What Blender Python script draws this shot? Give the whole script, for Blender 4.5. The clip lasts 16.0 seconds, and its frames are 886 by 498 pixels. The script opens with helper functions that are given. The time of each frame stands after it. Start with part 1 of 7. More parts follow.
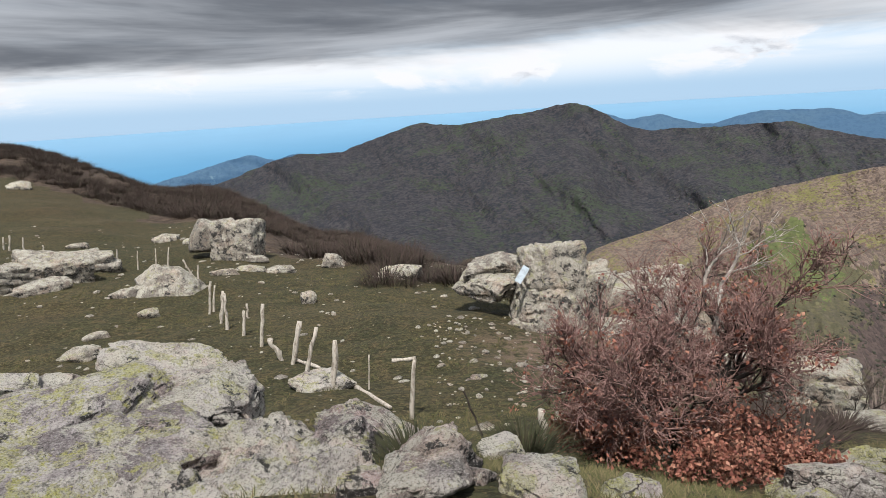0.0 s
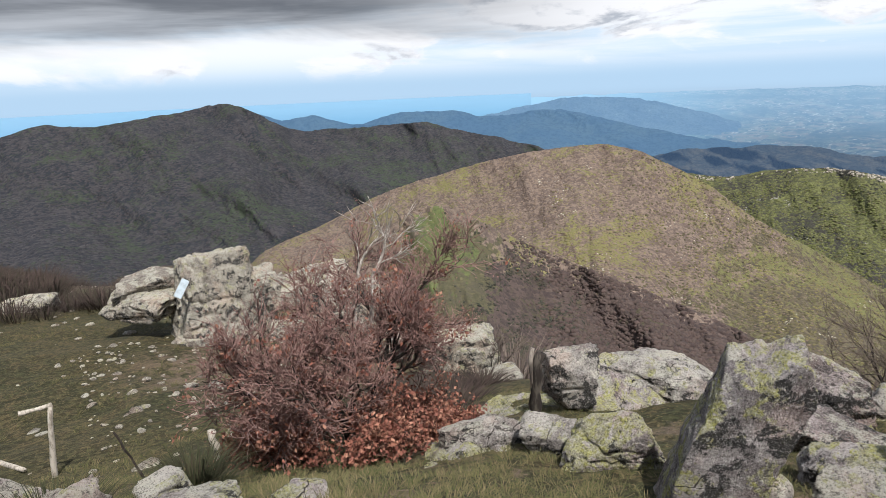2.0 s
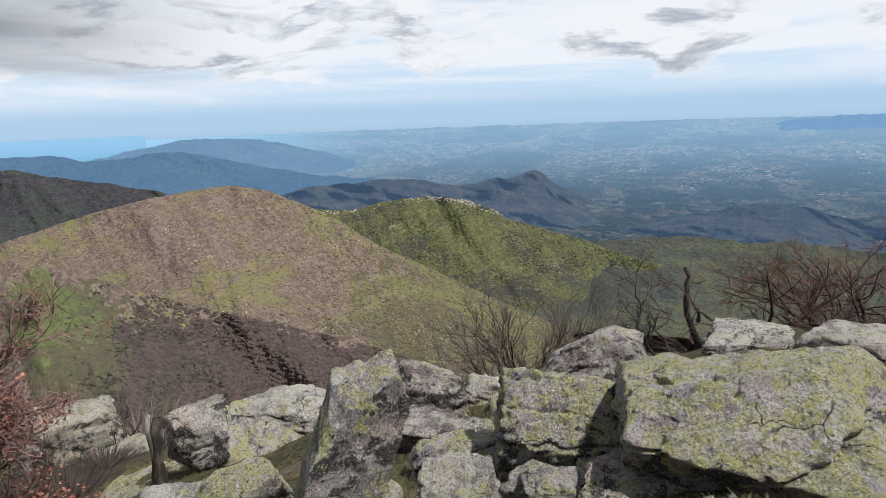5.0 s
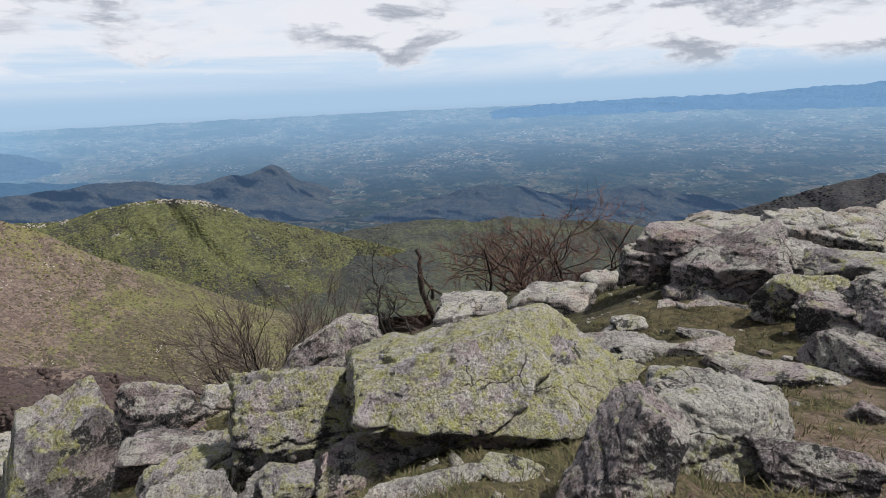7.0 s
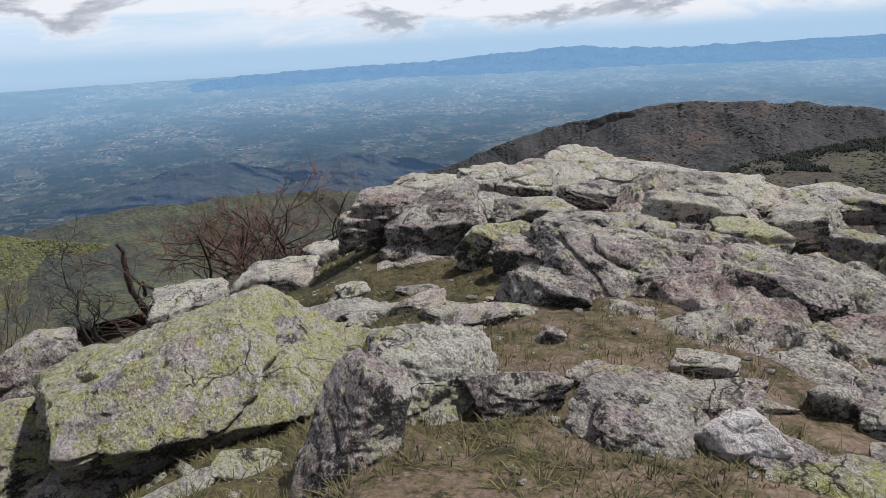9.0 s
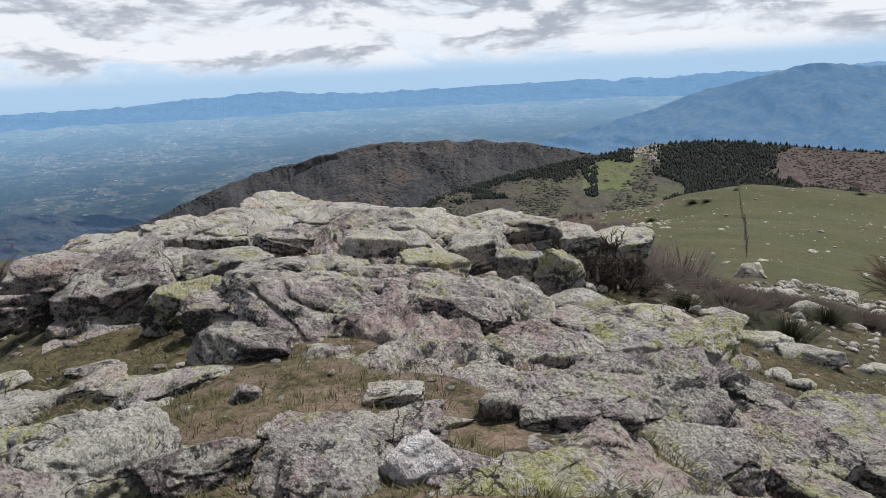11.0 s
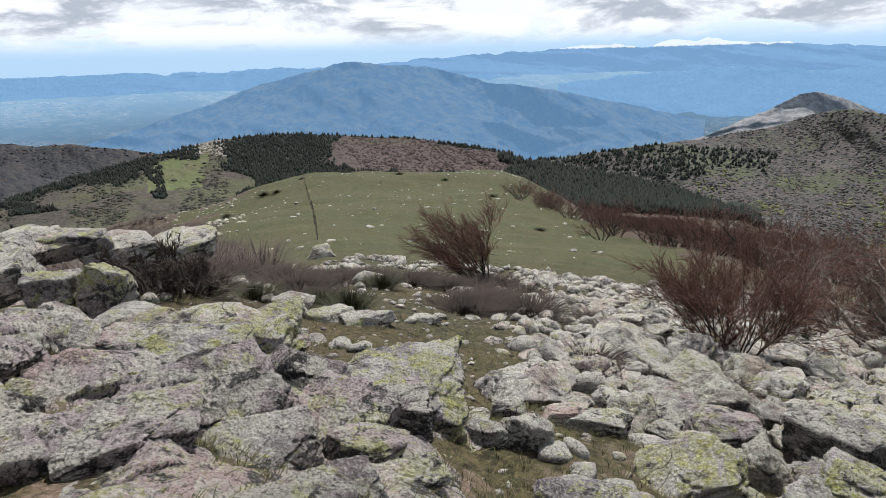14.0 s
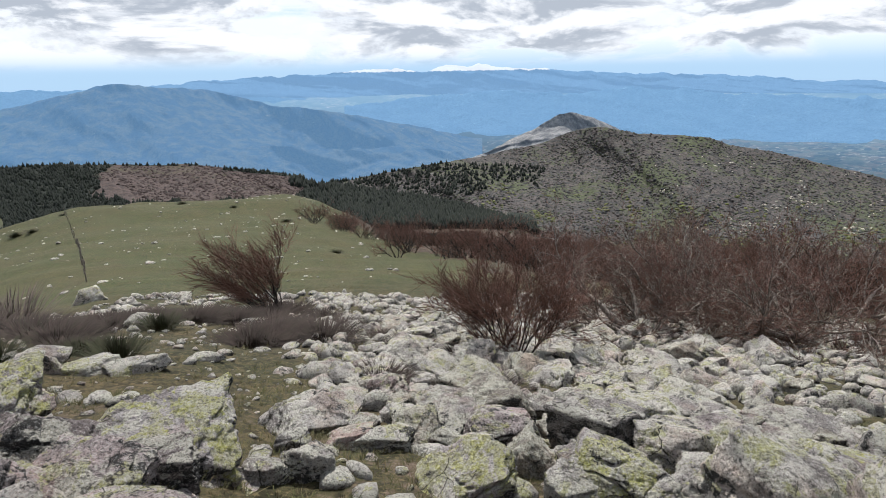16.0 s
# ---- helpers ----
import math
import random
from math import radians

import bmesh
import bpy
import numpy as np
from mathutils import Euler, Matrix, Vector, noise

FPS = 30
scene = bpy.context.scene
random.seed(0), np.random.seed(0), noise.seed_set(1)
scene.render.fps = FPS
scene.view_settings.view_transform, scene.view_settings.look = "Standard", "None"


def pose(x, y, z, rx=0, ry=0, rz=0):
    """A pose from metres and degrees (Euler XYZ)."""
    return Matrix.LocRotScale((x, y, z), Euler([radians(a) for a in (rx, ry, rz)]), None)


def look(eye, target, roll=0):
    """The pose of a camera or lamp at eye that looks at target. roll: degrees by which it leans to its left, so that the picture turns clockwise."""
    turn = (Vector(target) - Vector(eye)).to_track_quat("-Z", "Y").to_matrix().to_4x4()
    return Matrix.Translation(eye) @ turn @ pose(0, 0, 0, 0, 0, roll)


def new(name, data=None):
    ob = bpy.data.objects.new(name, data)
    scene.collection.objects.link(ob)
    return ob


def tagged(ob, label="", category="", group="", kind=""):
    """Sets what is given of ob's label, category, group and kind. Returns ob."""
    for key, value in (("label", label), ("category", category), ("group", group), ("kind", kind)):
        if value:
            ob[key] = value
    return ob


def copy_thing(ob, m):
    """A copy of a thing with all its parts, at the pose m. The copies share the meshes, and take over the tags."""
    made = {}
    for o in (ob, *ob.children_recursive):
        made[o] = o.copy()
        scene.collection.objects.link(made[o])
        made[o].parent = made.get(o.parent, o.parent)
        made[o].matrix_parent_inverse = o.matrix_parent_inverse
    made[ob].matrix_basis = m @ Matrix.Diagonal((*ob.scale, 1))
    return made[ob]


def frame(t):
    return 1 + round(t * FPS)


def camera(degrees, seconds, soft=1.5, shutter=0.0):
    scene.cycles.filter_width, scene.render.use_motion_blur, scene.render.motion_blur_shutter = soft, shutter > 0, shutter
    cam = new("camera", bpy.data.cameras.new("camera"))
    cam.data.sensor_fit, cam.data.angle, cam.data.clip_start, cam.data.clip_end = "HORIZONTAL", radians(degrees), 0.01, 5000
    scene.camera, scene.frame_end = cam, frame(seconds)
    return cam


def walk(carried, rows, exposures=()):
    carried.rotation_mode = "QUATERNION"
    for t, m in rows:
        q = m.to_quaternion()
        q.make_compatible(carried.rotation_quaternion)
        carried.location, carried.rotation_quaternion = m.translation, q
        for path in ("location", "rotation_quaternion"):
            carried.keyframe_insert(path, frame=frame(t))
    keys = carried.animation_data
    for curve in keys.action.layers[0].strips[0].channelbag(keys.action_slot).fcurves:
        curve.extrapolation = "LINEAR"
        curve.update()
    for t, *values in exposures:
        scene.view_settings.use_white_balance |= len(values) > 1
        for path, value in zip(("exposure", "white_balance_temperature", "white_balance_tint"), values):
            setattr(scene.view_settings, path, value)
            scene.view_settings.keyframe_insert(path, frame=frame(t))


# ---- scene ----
cam = camera(69.72, 16.0, soft=0.75)
EYE = 1.6
ROWS = [  # seconds, x, y, z from the first eye, then the turn in degrees
    (0, 0.001, -0.013, -0.003, 77.03, 3.45, -2.10),
    (0.5, 0.070, -0.046, -0.010, 76.85, 4.21, -7.75),
    (1, 0.128, 0.008, -0.004, 76.23, 2.54, -16.92),
    (1.5, 0.163, 0.044, -0.007, 76.51, 2.44, -25.01),
    (2, 0.207, 0.023, 0.001, 75.58, 2.40, -31.87),
    (2.5, 0.257, -0.035, 0.002, 75.13, 2.97, -35.58),
    (3, 0.321, -0.103, -0.012, 74.94, 3.16, -40.33),
    (3.5, 0.382, -0.139, -0.021, 74.43, 3.29, -46.29),
    (4, 0.415, -0.125, -0.005, 75.69, 2.40, -52.64),
    (6.5, 0.534, -0.391, -0.015, 77.04, 2.97, -81.01),
    (7, 0.553, -0.426, -0.023, 76.29, 2.59, -87.53),
    (7.5, 0.604, -0.439, -0.022, 76.14, 2.13, -95.94),
    (8, 0.645, -0.449, -0.027, 74.32, 2.24, -102.96),
    (10.5, 0.511, -0.737, -0.012, 74.54, 3.45, -130.27),
    (11, 0.495, -0.784, -0.013, 74.88, 2.84, -138.71),
    (11.5, 0.505, -0.812, -0.033, 73.09, 2.89, -144.96),
    (12, 0.471, -0.840, -0.042, 71.83, 3.40, -149.96),
    (12.5, 0.380, -0.884, -0.047, 71.39, 3.85, -154.81),
    (13, 0.279, -0.958, -0.061, 72.02, 2.74, -162.75),
    (13.5, 0.251, -0.990, -0.045, 72.60, 1.86, -170.52),
    (14, 0.260, -1.002, -0.047, 73.05, 1.35, -176.13),
    (14.5, 0.234, -1.003, -0.044, 73.18, 0.71, -181.89),
    (15, 0.165, -0.979, -0.038, 74.15, 0.37, -186.03),
    (15.5, 0.079, -1.018, -0.041, 74.15, 0.73, -190.36),
    (16, -0.028, -1.019, -0.056, 74.64, 0.85, -194.67),
]
walk(cam, [(t, pose(x, y, EYE + z, rx, ry, rz)) for t, x, y, z, rx, ry, rz in ROWS],
     [(0, 0.06, 6450, 11), (2, 0.10, 6400, 11), (4, 0.05, 6350, 10), (6.5, -0.2, 6300, 12), (8, -0.1, 6300, 12), (10.5, -0.1, 6250, 11), (12.5, 0.12, 6250, 11), (16, 0.14, 6250, 10)])

# ---- sky, sun ----
SUN_AZ, SUN_EL = 186.0, 60.0


def bearing(az, r, z=0.0):
    a = radians(az)
    return Vector((r * math.sin(a), r * math.cos(a), z))


class Nodes:
    """Short hand for node trees."""

    def __init__(self, tree):
        self.tree = tree

    def add(self, kind, **values):
        node = self.tree.nodes.new(kind)
        for key, value in values.items():
            if key in node.inputs.keys():
                self.put(value, node.inputs[key])
        return node

    def put(self, value, socket):
        if isinstance(value, bpy.types.NodeSocket):
            self.tree.links.new(value, socket)
        elif isinstance(value, (tuple, list)) and socket.type == "RGBA" and len(value) == 3:
            socket.default_value = (*value, 1)
        else:
            socket.default_value = value

    def math(self, op, a, b=0.0, clamp=False):
        node = self.tree.nodes.new("ShaderNodeMath")
        node.operation, node.use_clamp = op, clamp
        self.put(a, node.inputs[0]), self.put(b, node.inputs[1])
        return node.outputs[0]

    def vec(self, op, a, b=(0, 0, 0)):
        node = self.tree.nodes.new("ShaderNodeVectorMath")
        node.operation = op
        self.put(a, node.inputs[0]), self.put(b, node.inputs[1])
        return node.outputs["Value" if op in ("LENGTH", "DOT_PRODUCT", "DISTANCE") else "Vector"]

    def noise(self, vector, scale, detail=4.0, rough=0.55, warp=0.0):
        node = self.add("ShaderNodeTexNoise", Vector=vector, Scale=scale, Detail=detail, Roughness=rough, Distortion=warp)
        return node.outputs["Fac"]

    def voronoi(self, vector, scale, feature="F1", out="Distance"):
        node = self.tree.nodes.new("ShaderNodeTexVoronoi")
        node.feature = feature
        self.put(vector, node.inputs["Vector"]), self.put(scale, node.inputs["Scale"])
        return node.outputs[out]

    def step(self, value, low, high, a=0.0, b=1.0):
        node = self.tree.nodes.new("ShaderNodeMapRange")
        node.interpolation_type = "SMOOTHSTEP"
        for k, v in zip(("Value", "From Min", "From Max", "To Min", "To Max"), (value, low, high, a, b)):
            self.put(v, node.inputs[k])
        return node.outputs[0]

    def mix(self, fac, a, b, blend="MIX"):
        node = self.tree.nodes.new("ShaderNodeMix")
        node.data_type, node.blend_type = "RGBA", blend
        self.put(fac, node.inputs["Factor"]), self.put(a, node.inputs[6]), self.put(b, node.inputs[7])
        return node.outputs[2]

    def split(self, vector):
        return self.add("ShaderNodeSeparateXYZ", Vector=vector).outputs

    def join(self, x, y, z):
        return self.add("ShaderNodeCombineXYZ", X=x, Y=y, Z=z).outputs[0]


def make_world():
    world = bpy.data.worlds.new("sky")
    scene.world = world
    world.use_nodes = True
    tree = world.node_tree
    tree.nodes.clear()
    n = Nodes(tree)
    sky = tree.nodes.new("ShaderNodeTexSky")
    sky.sky_type, sky.sun_disc = "NISHITA", False
    sky.sun_elevation, sky.sun_rotation = radians(SUN_EL), radians(SUN_AZ)
    clear = n.vec("MULTIPLY", sky.outputs[0], (0.085, 0.088, 0.10))
    way = n.add("ShaderNodeTexCoord").outputs["Generated"]
    x, y, z = n.split(way)
    # hazy near the horizon, clear blue above
    low = n.mix(n.step(z, 0.0, 0.05), (0.46, 0.65, 0.84), (0.64, 0.80, 0.95))
    low = n.mix(n.step(z, 0.06, 0.30), low, clear)
    west = n.step(y, 0.1, -0.6)
    east = n.step(n.math("ADD", y, n.math("MULTIPLY", x, -0.60)), 0.18, 0.72)

    def sheet(scale, tall, shift, detail):
        v = n.join(n.math("MULTIPLY", x, scale), n.math("MULTIPLY", y, scale), n.math("MULTIPLY", n.math("ADD", z, shift), tall))
        return n.noise(v, 1.0, detail, 0.58, 0.35)

    # thin veils of white cloud
    veil = n.math("MULTIPLY", n.step(sheet(1.7, 26.0, 0.31, 7), 0.30, 0.52), n.step(z, 0.005, 0.06))
    c1 = n.mix(n.math("MULTIPLY", veil, 0.92), low, (0.92, 0.95, 0.98))
    # heaped cloud: bright above, grey below
    body, above = sheet(5.2, 16.0, 0.0, 9), sheet(5.2, 16.0, 0.026, 9)
    thick = n.math("ADD", body, n.math("ADD", n.math("SUBTRACT", n.math("MULTIPLY", west, 0.10), n.math("MULTIPLY", east, 0.035)), n.step(z, 0.01, 0.14, -0.05, 0.04)))
    cover = n.math("MULTIPLY", n.step(thick, 0.445, 0.54), n.step(z, 0.008, 0.04))
    lit = n.step(n.math("SUBTRACT", body, above), -0.07, 0.06)
    tone = n.mix(lit, (0.46, 0.50, 0.56), (0.93, 0.94, 0.96))
    tone = n.mix(n.step(thick, 0.47, 0.58), (0.93, 0.95, 0.98), tone)
    c2 = n.mix(cover, c1, tone)
    # a broad grey bank over the east, soft beneath, and grey bases higher in the west
    hem = n.math("ADD", z, n.math("MULTIPLY", n.math("SUBTRACT", sheet(1.8, 9.0, 0.7, 6), 0.5), 0.14))
    soft = sheet(1.3, 13.0, 0.5, 6)
    grey = n.mix(n.step(soft, 0.36, 0.62), (0.13, 0.145, 0.17), (0.45, 0.48, 0.52))
    c2 = n.mix(n.math("MULTIPLY", n.math("MULTIPLY", east, n.step(hem, 0.046, 0.088)), 0.96), c2, grey)
    base = n.mix(n.step(soft, 0.40, 0.60), (0.50, 0.53, 0.58), (0.92, 0.94, 0.97))
    c2 = n.mix(n.math("MULTIPLY", n.math("MULTIPLY", west, n.step(hem, 0.11, 0.17)), 0.75), c2, base)
    # overhead the sheet is thin and bright round the sun
    c3 = n.mix(n.step(z, 0.20, 0.55, 0.0, 0.9), c2, (0.33, 0.37, 0.44))
    ground = n.step(z, -0.06, -0.01)
    c4 = n.mix(ground, (0.25, 0.33, 0.42), c3)
    shade = n.add("ShaderNodeBackground", Color=c4, Strength=1.0)
    tree.links.new(shade.outputs[0], tree.nodes.new("ShaderNodeOutputWorld").inputs[0])


make_world()
sun = new("sun", bpy.data.lights.new("sun", "SUN"))
sun.data.energy, sun.data.angle, sun.data.color = 4.9, radians(1.0), (1.0, 0.965, 0.92)
sun.matrix_world = look(bearing(SUN_AZ, 100 * math.cos(radians(SUN_EL)), 100 * math.sin(radians(SUN_EL))), (0, 0, 0))

# ---- materials ----


def material(name, rough=0.85):
    m = bpy.data.materials.new(name)
    m.use_nodes = True
    n = Nodes(m.node_tree)
    shader = m.node_tree.nodes["Principled BSDF"]
    shader.inputs["Roughness"].default_value = rough
    shader.inputs["Specular IOR Level"].default_value = 0.25
    place = n.add("ShaderNodeNewGeometry").outputs
    return m, n, shader, place


def bump(n, shader, height, strength, distance):
    node = n.add("ShaderNodeBump", Height=height, Strength=strength, Distance=distance)
    n.put(node.outputs[0], shader.inputs["Normal"])


def rock_material(name, pale, dark, lichen_amount, black_amount, lichen=(0.42, 0.43, 0.12), worn=1.0):
    m, n, shader, place = material(name, 0.92)
    p = place["Position"]
    odd = n.math("SUBTRACT", n.add("ShaderNodeObjectInfo").outputs["Random"], 0.5)
    up = n.split(place["Normal"])[2]
    q = n.vec("ADD", p, (9.1, 5.3, 7.7))
    grain = n.noise(p, 30, 6, 0.72)
    mottle = n.noise(p, 9, 8, 0.70, 0.2)
    tone = n.math("ADD", n.noise(p, 2.6, 9, 0.68), n.math("MULTIPLY", odd, 0.14))
    base = n.mix(n.step(tone, 0.41, 0.57), dark, pale)
    base = n.mix(n.step(n.noise(q, 1.3, 5, 0.6), 0.48, 0.64, 0.0, 0.6), base, n.mix(1.0, base, (1.08, 0.88, 0.80), "MULTIPLY"))
    # dull cream crust in sharp-edged sheets
    crust = n.math("ADD", n.noise(q, 2.7, 11, 0.72, 0.3), n.step(up, -0.2, 0.8, -0.06, 0.05))
    base = n.mix(n.step(crust, 0.545, 0.575, 0.0, 0.60 * worn), base, (0.58, 0.56, 0.46))
    # yellow-green map lichen, thickest on faces open to the sky
    spot = n.math("ADD", n.noise(q, 3.6, 12, 0.74, 0.5), n.step(up, -0.3, 0.6, -0.05, 0.03))
    spot = n.math("ADD", spot, n.math("MULTIPLY", odd, 0.09))
    edge = 0.66 - 0.20 * lichen_amount
    hue = n.mix(n.step(n.noise(p, 11, 6, 0.7), 0.38, 0.58), lichen, (0.42, 0.40, 0.26))
    base = n.mix(n.math("MULTIPLY", n.step(spot, edge, edge + 0.03, 0.0, 0.9), n.step(grain, 0.36, 0.50, 0.35, 1.0)), base, hue)
    # black crust, most of it on steep faces, and dark specks
    blot = n.math("ADD", n.noise(p, 3.0, 11, 0.75, 0.3), n.step(up, 0.55, -0.1, -0.02, 0.06))
    edge = 0.63 - 0.11 * black_amount
    base = n.mix(n.step(blot, edge, edge + 0.025, 0.0, 0.93), base, (0.035, 0.034, 0.033))
    base = n.mix(n.step(mottle, 0.45, 0.37, 0.0, (0.30 + 0.5 * black_amount) * worn), base, (0.060, 0.055, 0.048))
    speck = n.noise(q, 48, 6, 0.82)
    base = n.mix(n.step(speck, 0.53, 0.58, 0.0, (0.45 + 0.35 * black_amount) * worn), base, (0.042, 0.040, 0.038))
    base = n.mix(n.step(speck, 0.46, 0.41, 0.0, 0.45), base, (0.68, 0.66, 0.62))
    # hairline joints filled with dirt
    bent = n.vec("ADD", p, n.vec("MULTIPLY", n.add("ShaderNodeTexNoise", Vector=p, Scale=3.0, Detail=6.0).outputs["Color"], (0.40, 0.40, 0.40)))
    gap = n.voronoi(n.vec("MULTIPLY", bent, (1.0, 1.0, 1.7)), 1.5, "DISTANCE_TO_EDGE")
    open_here = n.step(n.noise(q, 0.9, 5, 0.6), 0.50, 0.60)
    crack = n.math("MAXIMUM", n.step(gap, 0.002, 0.014), n.math("SUBTRACT", 1.0, open_here))
    base = n.mix(crack, (0.06, 0.052, 0.044), base)
    n.put(base, shader.inputs["Base Color"])
    h = n.math("ADD", n.math("ADD", n.noise(p, 6, 8, 0.62), n.math("MULTIPLY", mottle, 0.5)), n.math("MULTIPLY", grain, 0.8))
    h = n.math("ADD", n.math("ADD", h, n.math("MULTIPLY", crack, 0.16)), n.math("MULTIPLY", n.step(spot, edge, edge + 0.03), 0.03))
    bump(n, shader, h, 1.0, 0.075)
    return m


ROCK_PALE = rock_material("pale_rock", (0.57, 0.53, 0.475), (0.29, 0.26, 0.24), 0.40, 0.62, (0.43, 0.42, 0.17))
ROCK_LICHEN = rock_material("lichen_rock", (0.48, 0.435, 0.42), (0.24, 0.21, 0.205), 0.80, 0.52, (0.43, 0.42, 0.11))
ROCK_DARK = rock_material("speckled_rock", (0.43, 0.36, 0.345), (0.19, 0.157, 0.15), 0.34, 0.88, (0.38, 0.37, 0.13))
ROCK_FAR = rock_material("weathered_rock", (0.48, 0.44, 0.365), (0.24, 0.21, 0.175), 0.38, 0.55, (0.40, 0.385, 0.19))
QUARTZ = rock_material("white_quartz", (0.88, 0.84, 0.82), (0.72, 0.64, 0.61), 0.0, 0.1, worn=0.25)


def turf_material():
    m, n, shader, place = material("turf", 0.95)
    p = place["Position"]
    a, b, c = n.noise(p, 0.35, 6, 0.6), n.noise(p, 2.5, 6, 0.65), n.noise(p, 30, 4, 0.7)
    grass = n.mix(n.step(a, 0.38, 0.62), (0.054, 0.055, 0.024), (0.080, 0.070, 0.033))
    r = n.vec("LENGTH", p)
    lush = n.math("MULTIPLY", n.step(r, 25, 60), n.step(n.split(p)[1], -40, -15, 1.0, 0.0))
    grass = n.mix(lush, grass, n.mix(n.step(a, 0.38, 0.62), (0.064, 0.083, 0.027), (0.098, 0.110, 0.038)))
    broad = n.noise(p, 0.045, 6, 0.65)
    grass = n.mix(n.step(broad, 0.42, 0.62, 0.0, 0.75), grass, n.mix(1.0, grass, (1.25, 0.98, 1.05), "MULTIPLY"))
    grass = n.mix(n.step(n.noise(p, 0.16, 8, 0.75), 0.50, 0.62, 0.0, 0.7), grass, (0.115, 0.095, 0.048))
    grass = n.mix(n.step(n.noise(p, 0.7, 7, 0.75), 0.46, 0.62, 0.0, 0.55), grass, n.mix(1.0, grass, (0.50, 0.56, 0.50), "MULTIPLY"))
    grass = n.mix(n.step(b, 0.45, 0.68, 0.0, 0.8), grass, (0.125, 0.090, 0.046))
    grass = n.mix(n.math("MULTIPLY", n.step(c, 0.45, 0.7), 0.6), grass, (0.045, 0.047, 0.020))
    tuft = n.noise(p, 8, 8, 0.74, 0.3)
    grass = n.mix(n.step(tuft, 0.46, 0.56), n.mix(1.0, grass, (0.40, 0.42, 0.40), "MULTIPLY"), grass)
    grass = n.mix(n.step(n.noise(p, 13, 6, 0.7), 0.55, 0.64, 0.0, 0.7), grass, (0.17, 0.13, 0.065))
    near = n.step(r, 4.0, 12.0, 1.0, 0.0)
    soil = n.mix(n.step(c, 0.4, 0.65), (0.135, 0.093, 0.070), (0.235, 0.172, 0.136))
    bare = n.math("MULTIPLY", n.step(n.noise(p, 1.5, 8, 0.72), 0.53, 0.62, 0.0, 0.85), near)
    rusty = n.step(n.vec("DISTANCE", p, (4.4, 16.0, -5.0)), 1.5, 4.5, 0.8, 0.0)
    bare = n.math("MAXIMUM", bare, n.math("MULTIPLY", rusty, n.step(b, 0.40, 0.58)))
    trod = n.step(n.vec("DISTANCE", p, (3.0, -3.2, 0.0)), 1.2, 3.4, 0.8, 0.0)
    bare = n.math("MAXIMUM", bare, n.math("MULTIPLY", trod, n.step(n.noise(p, 2.6, 8, 0.75), 0.45, 0.55)))
    col = n.mix(bare, grass, soil)
    dark = n.step(n.noise(p, 1.6, 3, 0.5), 0.67, 0.72)
    col = n.mix(n.math("MULTIPLY", dark, 0.7), col, (0.05, 0.045, 0.03))
    n.put(col, shader.inputs["Base Color"])
    h = n.math("ADD", n.noise(p, 5, 6, 0.6), n.math("MULTIPLY", n.noise(p, 45, 3, 0.6), 0.25))
    bump(n, shader, h, 1.0, 0.035)
    return m


def wood_cover(name, low, high, patch, scale=0.06, patch_at=0.55, rock=0.0, relief=2.5):
    """Wooded slopes: a mosaic of single crowns, stands of another kind, outcrops."""
    m, n, shader, place = material(name, 0.95)
    p = place["Position"]
    bent = n.vec("ADD", p, n.vec("MULTIPLY", n.add("ShaderNodeTexNoise", Vector=p, Scale=scale * 4, Detail=4.0).outputs["Color"], (0.35 / scale, 0.35 / scale, 0.2 / scale)))
    crown = n.voronoi(bent, scale * 3.4)
    one = n.split(n.voronoi(bent, scale * 3.4, "F1", "Color"))
    tone = n.noise(p, scale * 0.5, 8, 0.68)
    pick = n.math("ADD", n.math("MULTIPLY", n.math("SUBTRACT", one[0], 0.5), 0.55), tone)
    base = n.mix(n.step(pick, 0.34, 0.66), low, high)
    zone = n.math("ADD", n.noise(p, scale * 0.10, 7, 0.66, 0.5), n.math("MULTIPLY", n.math("SUBTRACT", one[1], 0.5), 0.16))
    base = n.mix(n.step(zone, patch_at - 0.03, patch_at + 0.07), base, patch)
    fleck = n.noise(p, scale * 7.0, 6, 0.75)
    base = n.mix(n.step(fleck, 0.48, 0.64, 0.0, 0.6), base, n.mix(1.0, base, (0.45, 0.46, 0.52), "MULTIPLY"))
    base = n.mix(n.step(one[2], 0.80, 0.97, 0.0, 0.5), base, n.mix(1.0, base, (1.5, 1.5, 1.45), "MULTIPLY"))
    if rock:
        bare = n.noise(n.vec("MULTIPLY", p, (1, 1, 0.5)), scale * 0.35, 9, 0.78)
        base = n.mix(n.step(bare, 0.70 - rock * 0.14, 0.73 - rock * 0.14), base, (0.27, 0.26, 0.245))
    n.put(base, shader.inputs["Base Color"])
    bump(n, shader, n.math("ADD", n.math("MULTIPLY", crown, -0.5), n.math("ADD", n.math("MULTIPLY", tone, 1.2), n.math("MULTIPLY", fleck, -0.35))), 0.9, relief * 0.8)
    return m


